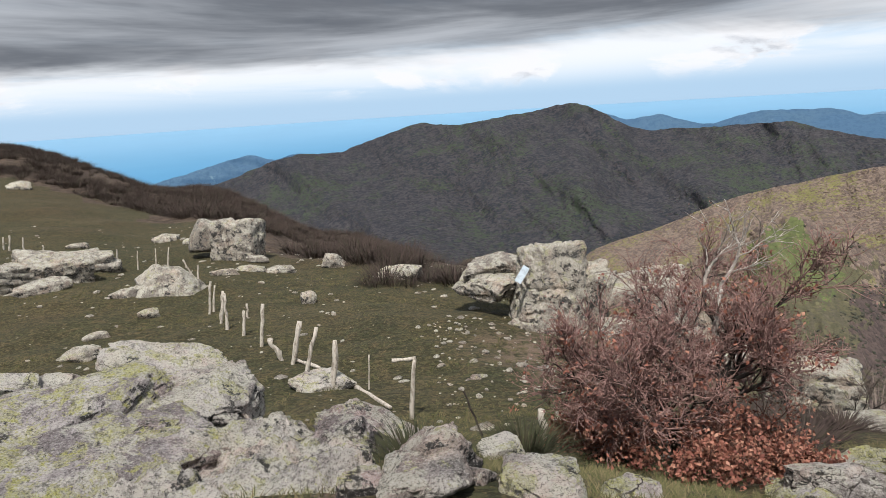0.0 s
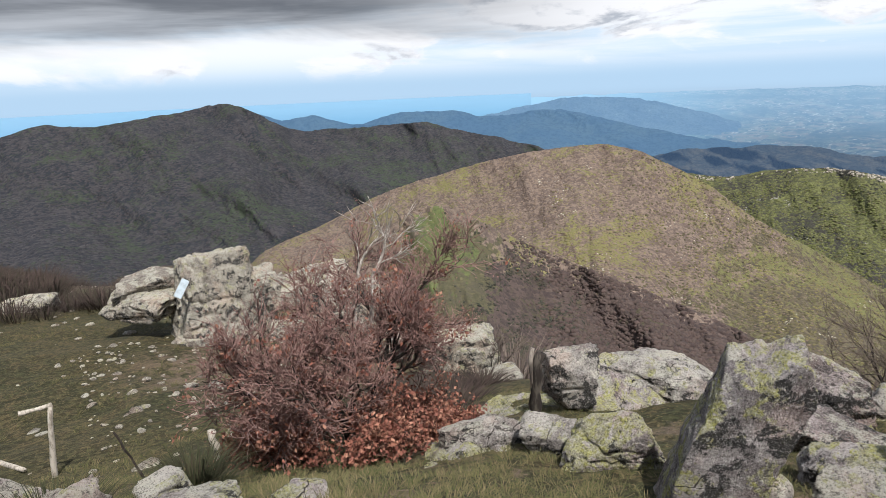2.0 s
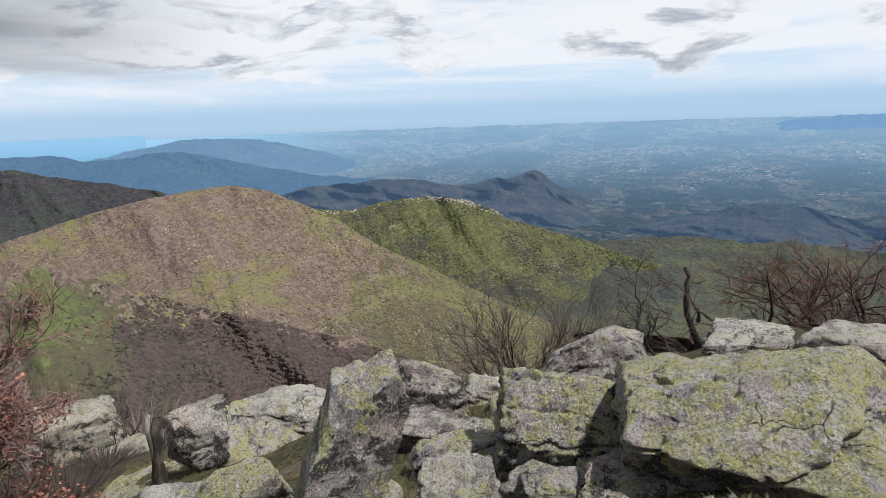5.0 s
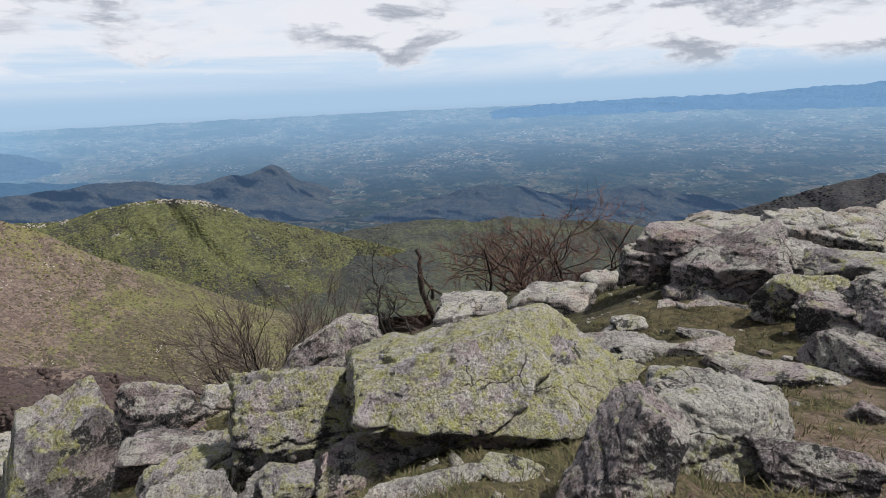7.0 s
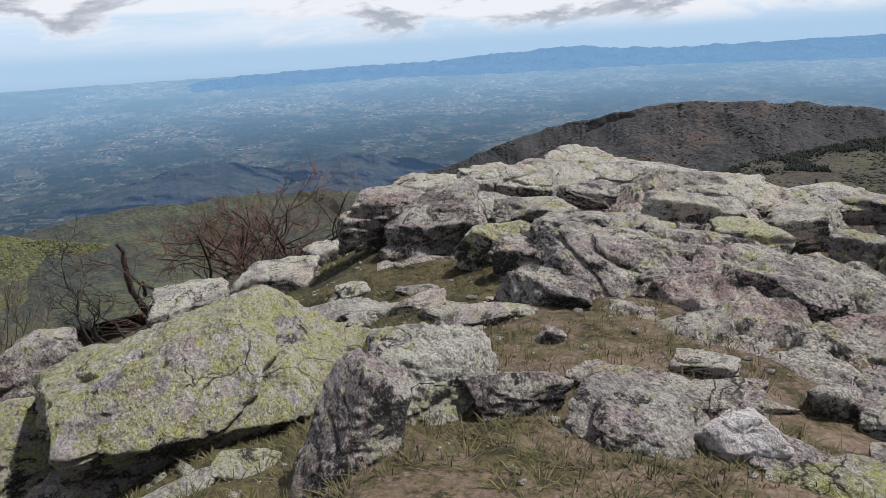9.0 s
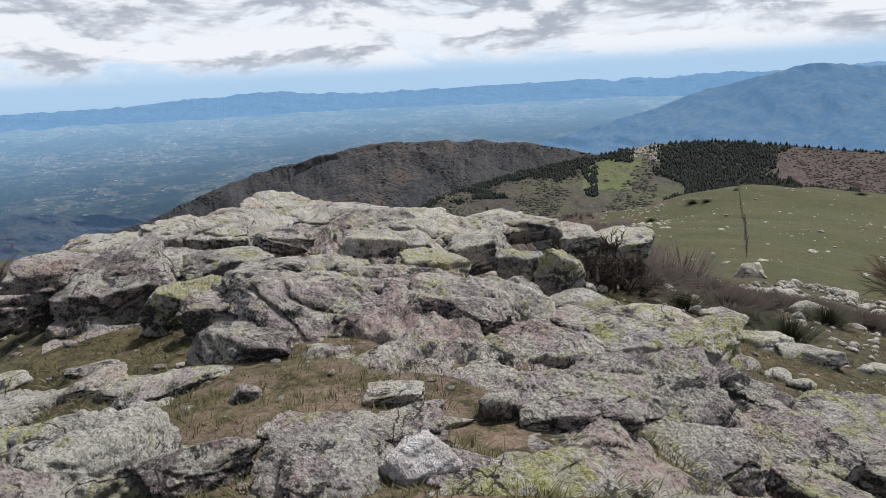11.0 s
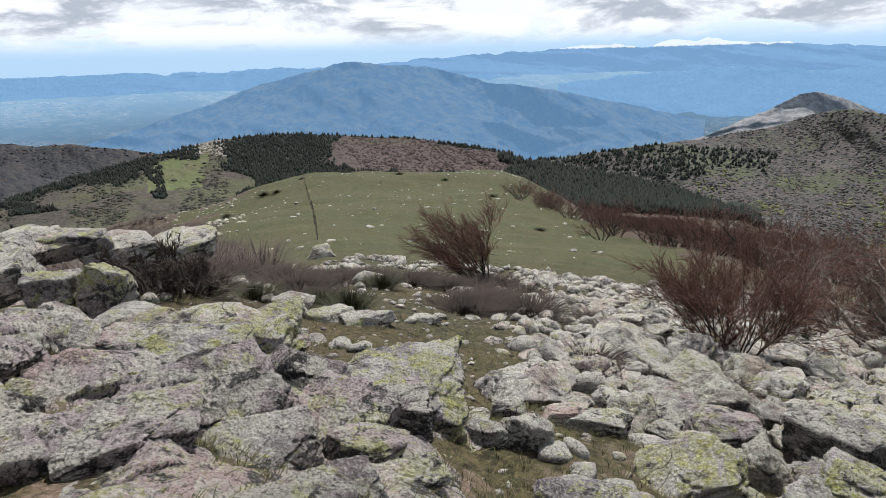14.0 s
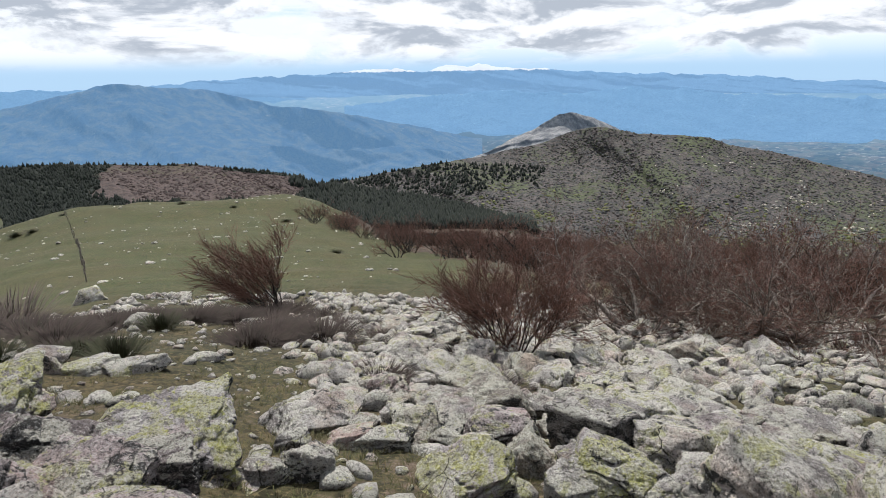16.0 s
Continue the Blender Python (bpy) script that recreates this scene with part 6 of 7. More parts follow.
BUD = island_material("swelling_buds", [(0.20, 0.10, 0.085), (0.29, 0.16, 0.135), (0.24, 0.15, 0.12)], 0.7)
BLEACHED = bark_material("bleached_dead_wood", (0.24, 0.21, 0.18), (0.50, 0.46, 0.41))
POST_WOOD = bark_material("weathered_post_wood", (0.26, 0.225, 0.18), (0.52, 0.47, 0.40), 0.45)


def empty_thing(name, place, label, category, group=""):
    o = new(name)
    o.location = place
    return tagged(o, label, category, group)


def leaves_at(rng, spots, size, droop=0.3):
    """Small folded leaves."""
    count = len(spots)
    q = rng.normal(0, 1, (count, 3))
    q[:, 2] -= droop
    q /= np.linalg.norm(q, axis=1)[:, None]
    side = np.cross(q, rng.normal(0, 1, (count, 3)))
    side /= np.linalg.norm(side, axis=1)[:, None]
    lift = np.cross(q, side)
    s = size * rng.uniform(0.6, 1.2, (count, 1))
    a, e = spots, spots + q * s
    m = spots + q * s * 0.5 - lift * s * 0.12
    b, c = spots + q * s * 0.5 + side * s * 0.33, spots + q * s * 0.5 - side * s * 0.33
    V = np.stack([a, b, e, m, c], 1).reshape(-1, 3)
    k = np.arange(count)[:, None] * 5
    F = np.concatenate([k + np.array([[0, 1, 3]]), k + np.array([[1, 2, 3]]), k + np.array([[0, 3, 4]]), k + np.array([[3, 2, 4]])])
    return V, F


def bush(name, place, label, category, seed, stems, height, style, bark, twig, lean=0.55, group=""):
    """A many-stemmed bare shrub."""
    rng = np.random.default_rng(seed)
    o = empty_thing(name, place, label, category, group)
    twigs, tips = [], []
    top = len(style["forks"]) - 1
    for k in range(stems):
        limbs = []
        a = 2 * np.pi * (k + rng.uniform(0, 0.8)) / stems
        way = np.array([math.cos(a) * lean, math.sin(a) * lean, 1.0]) + np.array(style["sweep"]) * 0.5
        foot = np.array([math.cos(a), math.sin(a), 0]) * style["foot"] * rng.uniform(0.2, 1) + np.array([0, 0, -0.1])
        grow(rng, foot, way, height * rng.uniform(0.6, 0.95), style["girth"] * rng.uniform(0.7, 1.1), top, limbs, twigs, tips, style)
        solid("stem", *tubes(limbs, 5), bark, o)
    if twigs:
        solid("crown", *tubes(twigs, 3), twig, o)
    return o, tips, rng


def red_beech():
    foot = bearing(23.0, 8.5)
    z = float(ground(foot.x, foot.y))
    style = dict(crook=0.22, sweep=(0.02, 0.03, 0), pull=0.02, rise=0.075, thick=2, bare=0.42, forks=[0, 6, 7, 7, 11], spread=0.50, fine=0.0075, foot=0.12, girth=0.12)
    o, tips, rng = bush("beech_tree", (foot.x, foot.y, z), "stunted beech with bare reddish twigs and withered lower leaves", "tree", 12, 2, 2.95, style, BARK_DARK, TWIG_PINK, 0.14)
    spots = np.array([t[0] for t in tips])
    low = spots[(spots[:, 2] < 0.9) | (rng.uniform(0, 1, len(spots)) < 0.03)]
    pick = low[rng.integers(0, len(low), 1800)] + rng.normal(0, 0.05, (1800, 3))
    high = spots[spots[:, 2] > 1.3]
    bud = high[rng.integers(0, len(high), 15000)] + rng.normal(0, 0.04, (15000, 3))
    solid("budwood", *leaves_at(rng, bud, 0.03), BUD, o, "small red-brown buds")
    # leafy skirt of low shoots round the stems
    skirt, shoots, tip2 = [], [], []
    s2 = dict(style, forks=[0, 6, 6], rise=0.02, thick=3, girth=0.012, crook=0.22)
    for k in range(85):
        a = rng.uniform(0, 2 * np.pi)
        r = 0.2 + 1.25 * rng.uniform(0, 1) ** 0.6
        p = np.array([math.cos(a) * r, math.sin(a) * r, 0.0])
        p[2] = float(ground(foot.x + p[0], foot.y + p[1])) - z
        grow(rng, p, [math.cos(a) * 0.6, math.sin(a) * 0.6, 1.0], (1.15 - 0.5 * r) * rng.uniform(0.55, 1.0), 0.012, 2, skirt, shoots, tip2, s2)
    solid("undergrowth", *tubes(shoots, 3), TWIG, o)
    s = np.array([t[0] for t in tip2])
    more = s[rng.integers(0, len(s), 15000)] + rng.normal(0, 0.06, (15000, 3))
    solid("foliage", *leaves_at(rng, np.concatenate([pick, more]), 0.065), LEAF, o, "withered copper-red leaves")
    s3 = dict(style, forks=[0, 2, 3, 4], thick=0, rise=0.06, crook=0.24, spread=0.45, fine=0.008, sweep=(0.25, -0.1, 0))
    for start, way, length in (((0.42, 0.1, 1.9), (0.22, 0, 1.0), 1.4), ((0.22, 0.2, 1.9), (-0.05, 0.1, 1.0), 1.2)):
        dead, t3, t4 = [], [], []
        grow(rng, start, way, length, 0.04, 3, dead, t3, t4, s3)
        solid("dead_limb", *tubes(dead, 5), BLEACHED, o, "bleached dead limb")


red_beech()

WIND = bearing(-78, 1.0)


def at_ground(az, r, sink=0.0):
    b = bearing(az, r)
    return (b.x, b.y, float(ground(b.x, b.y)) - sink)


def slope_shrubs():
    swept = dict(crook=0.13, sweep=(0.75, -0.15, 0.1), pull=0.10, rise=0.05, thick=2, bare=0.25, forks=[0, 6, 7, 6], spread=0.36, fine=0.008, foot=0.45, girth=0.05)
    bush("beech_shrub", at_ground(178.6, 24.5), "wind-swept bare beech shrub beside the scree", "shrub", 21, 16, 2.3, dict(swept, girth=0.032), BARK_DARK, TWIG, 0.6)
    upright = dict(swept, sweep=(0.1, 0, 0), pull=0.03, forks=[0, 7, 8, 6], spread=0.42, foot=0.3, fine=0.006, girth=0.035)
    bush("beech_shrub", at_ground(199.6, 14.2), "upright bare reddish beech shrub in the scree", "shrub", 22, 17, 2.0, dict(upright, girth=0.022), BARK_DARK, TWIG, 0.5)
    wide = dict(swept, sweep=(0.2, 0.0, 0.0), pull=0.03, rise=0.022, crook=0.2, forks=[0, 6, 5, 6, 5], thick=1, spread=0.50, foot=0.9, girth=0.12, fine=0.006)
    broad = bush("beech_tree", at_ground(212.3, 20.5), "broad low bare beech with twisted spreading limbs", "tree", 23, 10, 3.3, wide, BARK, TWIG, 1.7)[0]
    for az, r, turn, big in ((218.5, 22.0, 2.1, 1.12), (225.5, 21.5, 4.0, 1.1), (216.0, 27.0, 5.2, 1.2), (208.5, 29.0, 3.0, 1.0)):
        copy_thing(broad, Matrix.Translation(at_ground(az, r)) @ Matrix.Rotation(turn, 4, "Z") @ Matrix.Scale(big, 4))
    low = dict(upright, forks=[0, 5, 5, 5], girth=0.03)
    gaunt = dict(upright, forks=[0, 4, 5, 4], crook=0.30, spread=0.60, girth=0.05, fine=0.007, rise=0.02)
    bush("rim_shrub", at_ground(85.0, 15.0, 0.1), "gaunt dark shrub with one long limb beyond the rim", "shrub", 26, 3, 2.0, dict(gaunt, sweep=(0.0, 0.6, 0), pull=0.08), BARK_DARK, BARK_DARK, 1.0)
    bush("rim_shrub", at_ground(93.0, 15.5, -0.1), "gaunt dark shrub beyond the rim rocks", "shrub", 27, 6, 2.3, gaunt, BARK_DARK, TWIG, 0.9)
    bush("rim_shrub", at_ground(97.2, 16.5, -0.2), "bare reddish shrub beyond the rim rocks", "shrub", 28, 9, 2.5, dict(gaunt, forks=[0, 6, 6, 6], girth=0.07), BARK_DARK, TWIG, 0.9)
    creeping = dict(gaunt, forks=[0, 6, 7, 5], spread=0.5, crook=0.22, rise=0.03, girth=0.03, foot=0.5)
    bush("juniper_shrub", at_ground(151.6, 11.0, -0.15), "low dark twisted shrub among the outcrop's rocks", "shrub", 33, 12, 0.62, creeping, BARK_DARK, HEATHER, 0.9)
    bush("juniper_shrub", at_ground(154.2, 11.6, -0.05), "low dark twisted shrub among the outcrop's rocks", "shrub", 34, 10, 0.55, creeping, BARK_DARK, TWIG_GREY, 1.0)
    bush("rim_shrub", at_ground(74.0, 12.5, 0.4), "bare dark shrub beyond the rim rocks", "shrub", 29, 10, 1.9, low, BARK_DARK, TWIG_GREY, 0.9)
    bush("rim_shrub", at_ground(70.5, 13.5, 0.4), "bare dark shrub beyond the rim rocks", "shrub", 30, 9, 1.9, low, BARK_DARK, TWIG_GREY, 0.9)
    bush("rim_shrub", at_ground(33.5, 14.5, 0.2), "bare grey shrub below the cracked block", "shrub", 31, 8, 1.5, low, BARK_DARK, TWIG_GREY, 0.9)


slope_shrubs()


def far_beeches():
    """A belt of bare beeches along the meadow."""
    rng = np.random.default_rng(8)
    style = dict(crook=0.18, sweep=(0.35, -0.1, 0), pull=0.06, rise=0.05, thick=2, bare=0.25, forks=[0, 4, 5, 4], spread=0.45, fine=0.013, foot=0.8, girth=0.08)
    first = [bush("beech_tree", at_ground(190 + 6 * k, 95), "bare red-brown beech in the belt beside the meadow", "tree", 200 + k, 7, 4.6, style, BARK_DARK, TWIG, 0.7, "beech belt")[0] for k in range(3)]
    line = [(179.5, 205), (184, 165), (190, 120), (195.5, 88), (203, 68), (212, 56), (222, 48), (232, 44)]
    a, d = np.array(line, float).T
    for k in range(150):
        az = rng.uniform(182, 232)
        base = float(np.interp(az, a, d))
        r = base * (1 + 0.9 * rng.uniform(0, 1) ** 1.5) if az > 190 else base * rng.uniform(0.98, 1.35)
        m = Matrix.Translation(at_ground(az, r, 0.1)) @ Matrix.Rotation(rng.uniform(0, 6.28), 4, "Z") @ Matrix.Diagonal((*[rng.uniform(0.75, 1.2)] * 3, 1))
        copy = copy_thing(first[k % 3], m)
        copy.scale = [rng.uniform(0.75, 1.25)] * 3


far_beeches()


def tuft_mesh(seed, stems, height, spread, width, bend=0.3):
    """A fan of thin stalks."""
    rng = np.random.default_rng(seed)
    a = rng.uniform(0, 2 * np.pi, stems)
    out = rng.uniform(0.05, 1, stems) ** 0.7
    foot = np.stack([np.cos(a), np.sin(a), a * 0], 1) * (out * spread * 0.45)[:, None]
    h = height * rng.uniform(0.55, 1.1, stems)
    top = foot + np.stack([np.cos(a) * out * spread * 0.6 + rng.normal(0, 0.12, stems) * height, np.sin(a) * out * spread * 0.6 + rng.normal(0, 0.12, stems) * height, h * (1 - 0.35 * out)], 1)
    mid = (foot + top) / 2 + np.array([0, 0, 1]) * (h * bend * 0.3)[:, None]
    s = np.stack([-np.sin(a), np.cos(a), a * 0], 1) * width
    V = np.stack([foot - s, foot + s, mid - s * 0.8, mid + s * 0.8, top], 1).reshape(-1, 3)
    k = np.arange(stems)[:, None] * 5
    F = np.concatenate([k + np.array([[0, 1, 2]]), k + np.array([[1, 3, 2]]), k + np.array([[2, 3, 4]])])
    return V, F


def stuff_from(name, shapes, places, sizes, mat, seed, label, category):
    """Many tufts as one mesh."""
    rng = np.random.default_rng(seed)
    V, F, base = [], [], 0
    turn = rng.uniform(0, 6.28, len(places))
    pick = rng.integers(0, len(shapes), len(places))
    for p, s, t, k in zip(places, sizes, turn, pick):
        v, f = shapes[k]
        c, q = math.cos(t), math.sin(t)
        V.append(np.stack([v[:, 0] * c - v[:, 1] * q, v[:, 0] * q + v[:, 1] * c, v[:, 2]], 1) * s + p)
        F.append(f + base)
        base += len(v)
    tagged(solid(name, np.concatenate(V), np.concatenate(F), mat, smooth=False), label, category, kind="stuff")


def scatter(count, az0, az1, r0, r1, seed, patch=None, freq=0.4, power=0.5):
    rng = np.random.default_rng(seed)
    az = np.radians(rng.uniform(az0, az1, count))
    r = (r0 ** (1 / power) + (r1 ** (1 / power) - r0 ** (1 / power)) * rng.uniform(0, 1, count)) ** power
    x, y = r * np.sin(az), r * np.cos(az)
    if patch is not None:
        ok = fbm(x * freq, y * freq, 0, 3, seed + 1) > patch
        x, y = x[ok], y[ok]
    return np.stack([x, y, ground(x, y) - 0.01], 1), rng


def low_plants():
    # heather bushes, one by one
    heads = [tuft_mesh(300 + k, 950, 0.42, 1.2, 0.007, 0.7) for k in range(3)]
    rng = np.random.default_rng(9)
    meshes = []
    for v, f in heads:
        me = mesh_from("heath_shrub", v, f, False)
        me.materials.append(HEATHER)
        meshes.append(me)
    spots = [(153.2, 11.5, 1.2), (160.5, 17, 1.1), (163, 16, 0.9), (158.5, 20, 1.2), (150.5, 12.2, 1.1)]
    for k in range(44):
        az = rng.uniform(161, 183)
        spots.append((az, 22.5 - 0.12 * abs(az - 172) + rng.uniform(-6.5, 2.5), rng.uniform(0.5, 1.15)))
    for k in range(14):
        spots.append((rng.uniform(26, 36), rng.uniform(8.5, 13), rng.uniform(0.5, 1.0)))
    for k in range(16):
        spots.append((rng.uniform(183, 200), rng.uniform(9, 20), rng.uniform(0.4, 0.8)))
    for az, r, s in spots:
        ob = new("heath_shrub", meshes[int(rng.integers(3))])
        ob.location = at_ground(az, r, 0.02)
        ob.scale, ob.rotation_euler = (s * 1.15, s * 1.15, s * 0.85), (0, 0, rng.uniform(0, 6.28))
        tagged(ob, "low dry brown heather bush on the slope", "heather", "heather bushes")
    me = mesh_from("broom_tuft", *tuft_mesh(310, 700, 0.38, 0.75, 0.005, 0.6), False)
    me.materials.append(BROOM)
    for az, r, s in ((-2.5, 4.5, 0.85), (8.3, 6.4, 0.95), (166.5, 12.5, 1.1), (164.0, 13.5, 0.9), (169.5, 18, 1.2), (158.6, 12.8, 1.0), (173.8, 21, 1.1), (162.0, 12.2, 0.8)):
        ob = new("broom_tuft", me)
        ob.location, ob.scale = at_ground(az, r, 0.02), (s, s, s)
        tagged(ob, "dark green broom tuft among the rocks", "broom", "broom tufts")
    for az, r, s in ((154.5, 210, 4.0), (156.6, 215, 3.2), (159.9, 240, 4.0), (161.0, 236, 3.0), (171.9, 268, 3.6), (180.3, 178, 2.6), (163.2, 262, 2.4), (158.0, 200, 2.4), (176.0, 230, 2.0), (184.5, 92, 1.6)):
        ob = new("meadow_bush", me)
        ob.location, ob.scale = at_ground(az, r, 0.1), (s * 1.3, s * 1.3, s)
        tagged(ob, "small dark juniper bush on the green meadow", "bush", "meadow bushes")
    # heath brush on the slopes beyond the turf
    brush = [tuft_mesh(320 + k, 90, 1.3, 2.0, 0.016) for k in range(4)]
    p, r = scatter(6500, -45, -1, 34, 230, 81, -0.35, 0.05, 0.75)
    d, az = np.hypot(p[:, 0], p[:, 1]), np.degrees(np.arctan2(p[:, 0], p[:, 1]))
    edge = np.interp(az, [-45, -33, -20, -8, 3], [112, 108, 63, 36, 31])
    p = p[d > edge]
    stuff_from("heath_brush", brush, p, r.uniform(0.5, 1.25, len(p)), HEATHER, 81, "red-brown leafless heath brush on the hillside", "brush")
    p, r = scatter(1500, -6, 30, 27, 120, 82, -0.3, 0.08, 0.75)
    stuff_from("heath_brush", brush, p, r.uniform(0.4, 1.0, len(p)), HEATHER, 82, "brown heath brush below the meadow", "brush")
    p, r = scatter(900, 36, 125, 15, 60, 83, -0.4, 0.1)
    stuff_from("heath_brush", brush, p, r.uniform(0.5, 1.2, len(p)), TWIG_GREY, 83, "grey leafless brush below the rim", "brush")
    p, r = scatter(2600, 138, 163, 26, 300, 84, -0.5, 0.05, 0.8)
    az = np.degrees(np.arctan2(p[:, 0], p[:, 1])) % 360
    d = np.hypot(p[:, 0], p[:, 1])
    p = p[d < np.interp(az, [138, 150, 157, 160], [300, 300, 60, 20])]
    stuff_from("heath_brush", brush, p, r.uniform(0.6, 1.6, len(p)), TWIG_GREY, 84, "brown leafless brush beside the meadow", "brush")
    # grass
    blades = [tuft_mesh(340 + k, 16, 0.045, 0.14, 0.0024) for k in range(5)]
    GRASS = island_material("grass_blades", [(0.066, 0.074, 0.026), (0.115, 0.108, 0.046), (0.19, 0.148, 0.082)])
    p, r = scatter(30000, -40, 232, 2.2, 11, 85, -0.35, 0.8, 0.7)
    stuff_from("grass", blades, p, r.uniform(0.6, 1.5, len(p)), GRASS, 85, "short dry grass tufts among the rocks", "grass")
    p, r = scatter(7000, -36, 26, 10, 34, 86, 0.0, 0.5)
    stuff_from("grass", blades, p, r.uniform(1.2, 2.2, len(p)), GRASS, 86, "short grass tufts on the meadow", "grass")
    p, r = scatter(4500, 150, 200, 9, 40, 87, 0.0, 0.5)
    stuff_from("grass", blades, p, r.uniform(1.2, 2.2, len(p)), GRASS, 87, "short grass tufts on the slope", "grass")


low_plants()


# ---- fences and dead wood ----


def post(name, foot, top, radius, mat, parent, seed, sides=7):
    rng = np.random.default_rng(seed)
    foot, top = np.array(foot, float), np.array(top, float)
    n = 7
    pts = foot + (top - foot) * np.linspace(0, 1, n)[:, None] + rng.normal(0, radius * 0.35, (n, 3)) * np.linspace(0.2, 1, n)[:, None]
    rad = radius * (1 + 0.15 * rng.standard_normal(n)) * np.linspace(1.05, 0.85, n)
    pts = np.concatenate([pts, pts[-1:] + (pts[-1:] - pts[-2:-1]) * 0.04])
    v, f = tubes([(pts, np.append(rad, radius * 0.25))], sides)
    return solid(name, v - np.array(parent.location), f, mat, parent)


fence = empty_thing("fence", (-5.07, 17.66, -5.03), "row of crooked weathered grey fence posts across the meadow", "fence")
post("post", (-8.49, 23.28, -5.85), (-8.28, 23.34, -4.41), 0.055, POST_WOOD, fence, 601)
post("post", (-8.49, 23.75, -5.91), (-8.32, 23.80, -4.70), 0.044, POST_WOOD, fence, 602)
post("post", (-7.32, 21.02, -5.49), (-7.09, 21.08, -4.20), 0.066, POST_WOOD, fence, 603)
post("post", (-6.87, 20.22, -5.44), (-6.77, 20.24, -4.07), 0.055, POST_WOOD, fence, 604)
post("post", (-6.05, 19.23, -5.36), (-5.91, 19.26, -4.35), 0.055, POST_WOOD, fence, 605)
post("post", (-6.70, 22.01, -5.65), (-6.63, 22.02, -5.00), 0.044, POST_WOOD, fence, 606)
post("post", (-5.08, 17.66, -5.18), (-4.90, 17.70, -3.77), 0.055, POST_WOOD, fence, 607)
post("post", (-4.05, 16.01, -4.99), (-4.33, 15.93, -4.21), 0.077, POST_WOOD, fence, 608)
post("post", (-3.75, 15.56, -4.93), (-3.42, 15.62, -3.63), 0.072, POST_WOOD, fence, 609)
post("post", (-3.19, 14.26, -4.75), (-2.78, 14.34, -3.43), 0.055, POST_WOOD, fence, 610)
post("post", (-2.31, 12.94, -4.52), (-2.13, 12.96, -3.22), 0.066, POST_WOOD, fence, 611)
post("post", (-1.51, 12.77, -4.50), (-1.42, 12.76, -3.54), 0.020, POST_WOOD, fence, 612)
post("post", (-0.52, 10.26, -3.94), (-0.38, 10.25, -2.65), 0.044, POST_WOOD, fence, 613)
post("post", (1.55, 8.47, -3.49), (1.47, 8.47, -2.87), 0.055, POST_WOOD, fence, 614)
post("post", (-10.50, 27.96, -5.95), (-10.38, 28.00, -4.84), 0.044, POST_WOOD, fence, 615)
post("post", (-11.61, 30.77, -6.25), (-12.03, 30.59, -5.10), 0.044, POST_WOOD, fence, 616)
post("post", (-17.19, 34.58, -6.36), (-17.07, 34.63, -5.17), 0.044, POST_WOOD, fence, 617)
post("post", (-16.16, 34.69, -6.56), (-16.04, 34.74, -5.36), 0.039, POST_WOOD, fence, 618)
post("post", (-15.81, 36.17, -6.70), (-15.67, 36.22, -5.57), 0.039, POST_WOOD, fence, 619)
post("post", (-15.01, 35.92, -6.70), (-14.86, 35.97, -5.50), 0.044, POST_WOOD, fence, 620)
post("post", (-26.33, 39.90, -6.01), (-26.17, 39.99, -4.87), 0.055, POST_WOOD, fence, 621)
post("post", (-25.10, 39.37, -6.04), (-25.01, 39.42, -4.94), 0.055, POST_WOOD, fence, 622)
post("post", (-22.79, 37.39, -6.01), (-22.68, 37.44, -5.19), 0.044, POST_WOOD, fence, 623)
post("post", (-27.18, 40.68, -6.05), (-27.07, 40.74, -5.07), 0.055, POST_WOOD, fence, 624)
post("fallen_rail", (-1.97, 13.49, -4.50), (-0.89, 10.86, -3.84), 0.045, POST_WOOD, fence, 674)
post("fallen_rail", (-3.75, 15.84, -4.74), (-2.91, 14.85, -4.63), 0.050, POST_WOOD, fence, 675)
post("rail", (-0.76, 10.23, -2.66), (-0.34, 10.25, -2.67), 0.035, POST_WOOD, fence, 690)
post("iron_rod", (0.54, 7.21, -2.58), (0.31, 7.21, -1.87), 0.014, BARK_DARK, fence, 691)

snag = empty_thing("dead_snag", (16.52, 0.66, -4.15), "leaning dead snag with a broken tip on the rim", "dead tree")
post("trunk", (16.52, 0.66, -4.45), (16.49, 1.03, -3.50), 0.10, BARK_DARK, snag, 701)
post("trunk", (16.49, 1.03, -3.55), (16.48, 1.08, -2.27), 0.075, BARK_DARK, snag, 702)
post("limb", (16.51, 0.78, -3.67), (16.51, 0.76, -3.28), 0.05, BARK_DARK, snag, 703)
post("root", (16.52, 0.66, -4.15), (15.54, 0.24, -3.81), 0.09, BLEACHED, snag, 704)

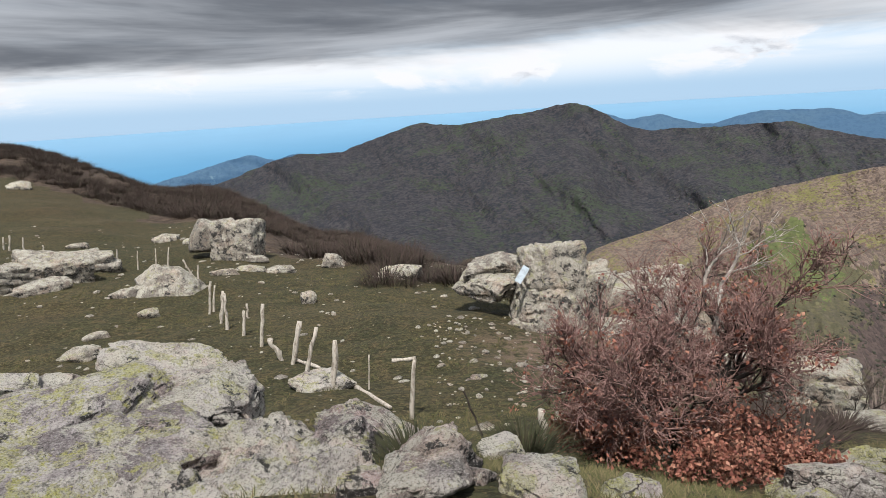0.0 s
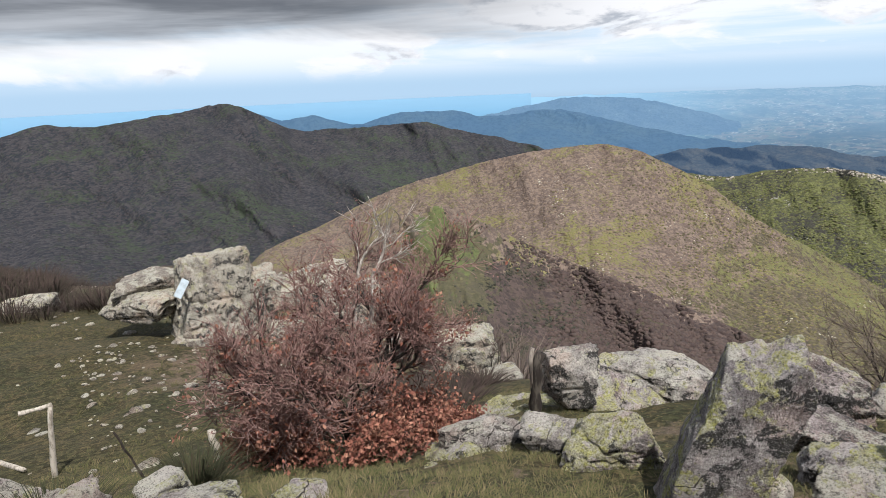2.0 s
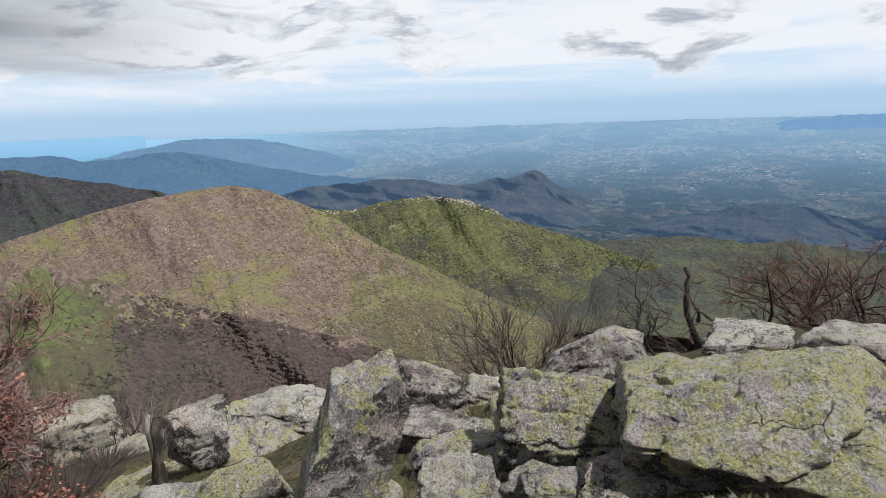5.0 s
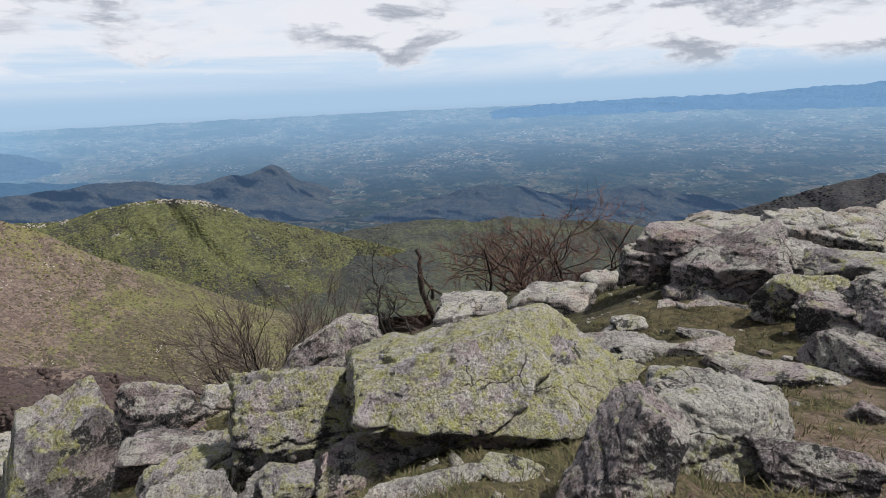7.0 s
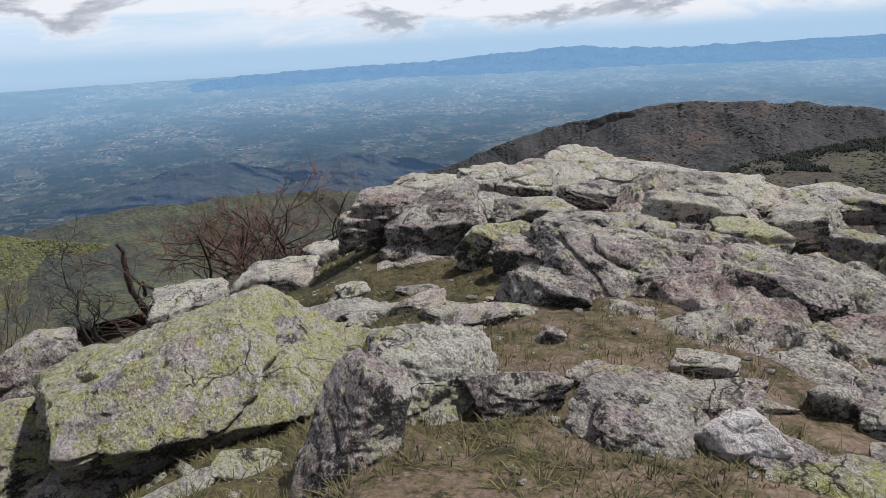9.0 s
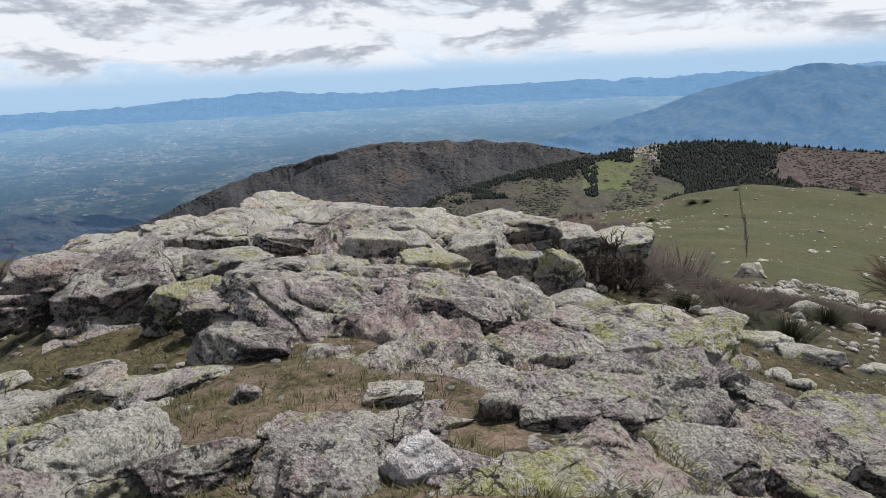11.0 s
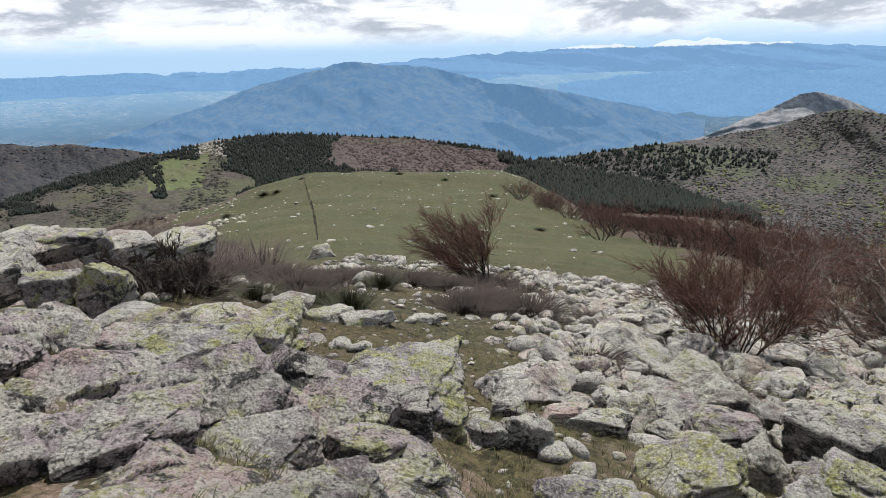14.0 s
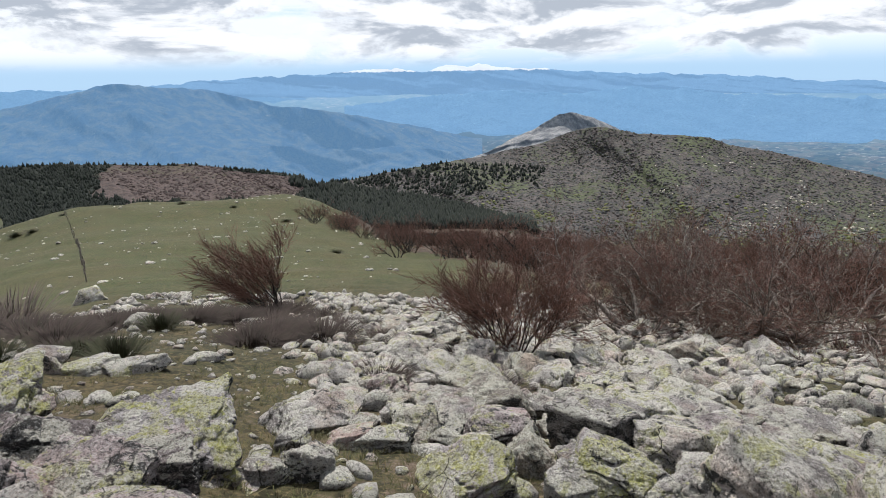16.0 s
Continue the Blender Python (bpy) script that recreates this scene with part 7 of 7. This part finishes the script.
stump = empty_thing("dead_stump", (4.95, 5.72, -2.54), "splintered dark dead stump between rocks", "stump")
post("trunk", (4.95, 5.72, -2.74), (4.97, 5.71, -1.68), 0.075, BARK_DARK, stump, 711)
post("splinter", (4.95, 5.72, -2.74), (4.91, 5.76, -1.61), 0.035, BARK, stump, 712)

sapling = empty_thing("dead_sapling", at_ground(142.0, 14.5), "dead sapling with two thin stems behind the outcrop's crest", "dead tree")
for az, lean, tall in ((141.2, -0.10, 1.05), (142.7, 0.05, 1.3)):
    a = at_ground(az, 14.5, 0.1)
    post("stem", a, (a[0] + lean, a[1], a[2] + tall), 0.035, BARK_DARK, sapling, 715 + int(az), 5)



def leaning_panel():
    m, n, shader, place = material("pale_paint", 0.5)
    wear = n.noise(place["Position"], 9, 6, 0.7)
    n.put(n.mix(n.step(wear, 0.42, 0.66), (0.50, 0.58, 0.63), (0.36, 0.42, 0.46)), shader.inputs["Base Color"])
    bm = bmesh.new()
    bmesh.ops.create_cube(bm, size=1.0)
    for v in bm.verts:
        v.co.x, v.co.y, v.co.z = v.co.x * 0.22, v.co.y * 0.04, v.co.z * 0.56
    bmesh.ops.bevel(bm, geom=bm.edges[:], offset=0.008, segments=2, affect="EDGES")
    me = bpy.data.meshes.new("panel")
    bm.to_mesh(me)
    bm.free()
    me.materials.append(m)
    ob = new("panel", me)
    ob.location, ob.rotation_euler = (2.80, 18.72, -3.68), (radians(-22), radians(34), radians(-10))
    tagged(ob, "pale blue-white panel leaning against the rock stack", "panel")


leaning_panel()

far_fence = empty_thing("fence", at_ground(164.0, 78), "line of weathered grey posts climbing the green meadow", "fence")
for k in range(46):
    r = 70 + 4.6 * k
    a = at_ground(164.2 - 0.9 * k / 46 + 0.05 * math.sin(k * 2.3), r, 0.2)
    b = (a[0] + 0.12 * math.sin(k * 1.7), a[1] + 0.1 * math.cos(k), a[2] + 1.35 + 0.2 * math.sin(k * 3.1))
    post("post", a, b, 0.075, BARK, far_fence, 720 + k, 5)
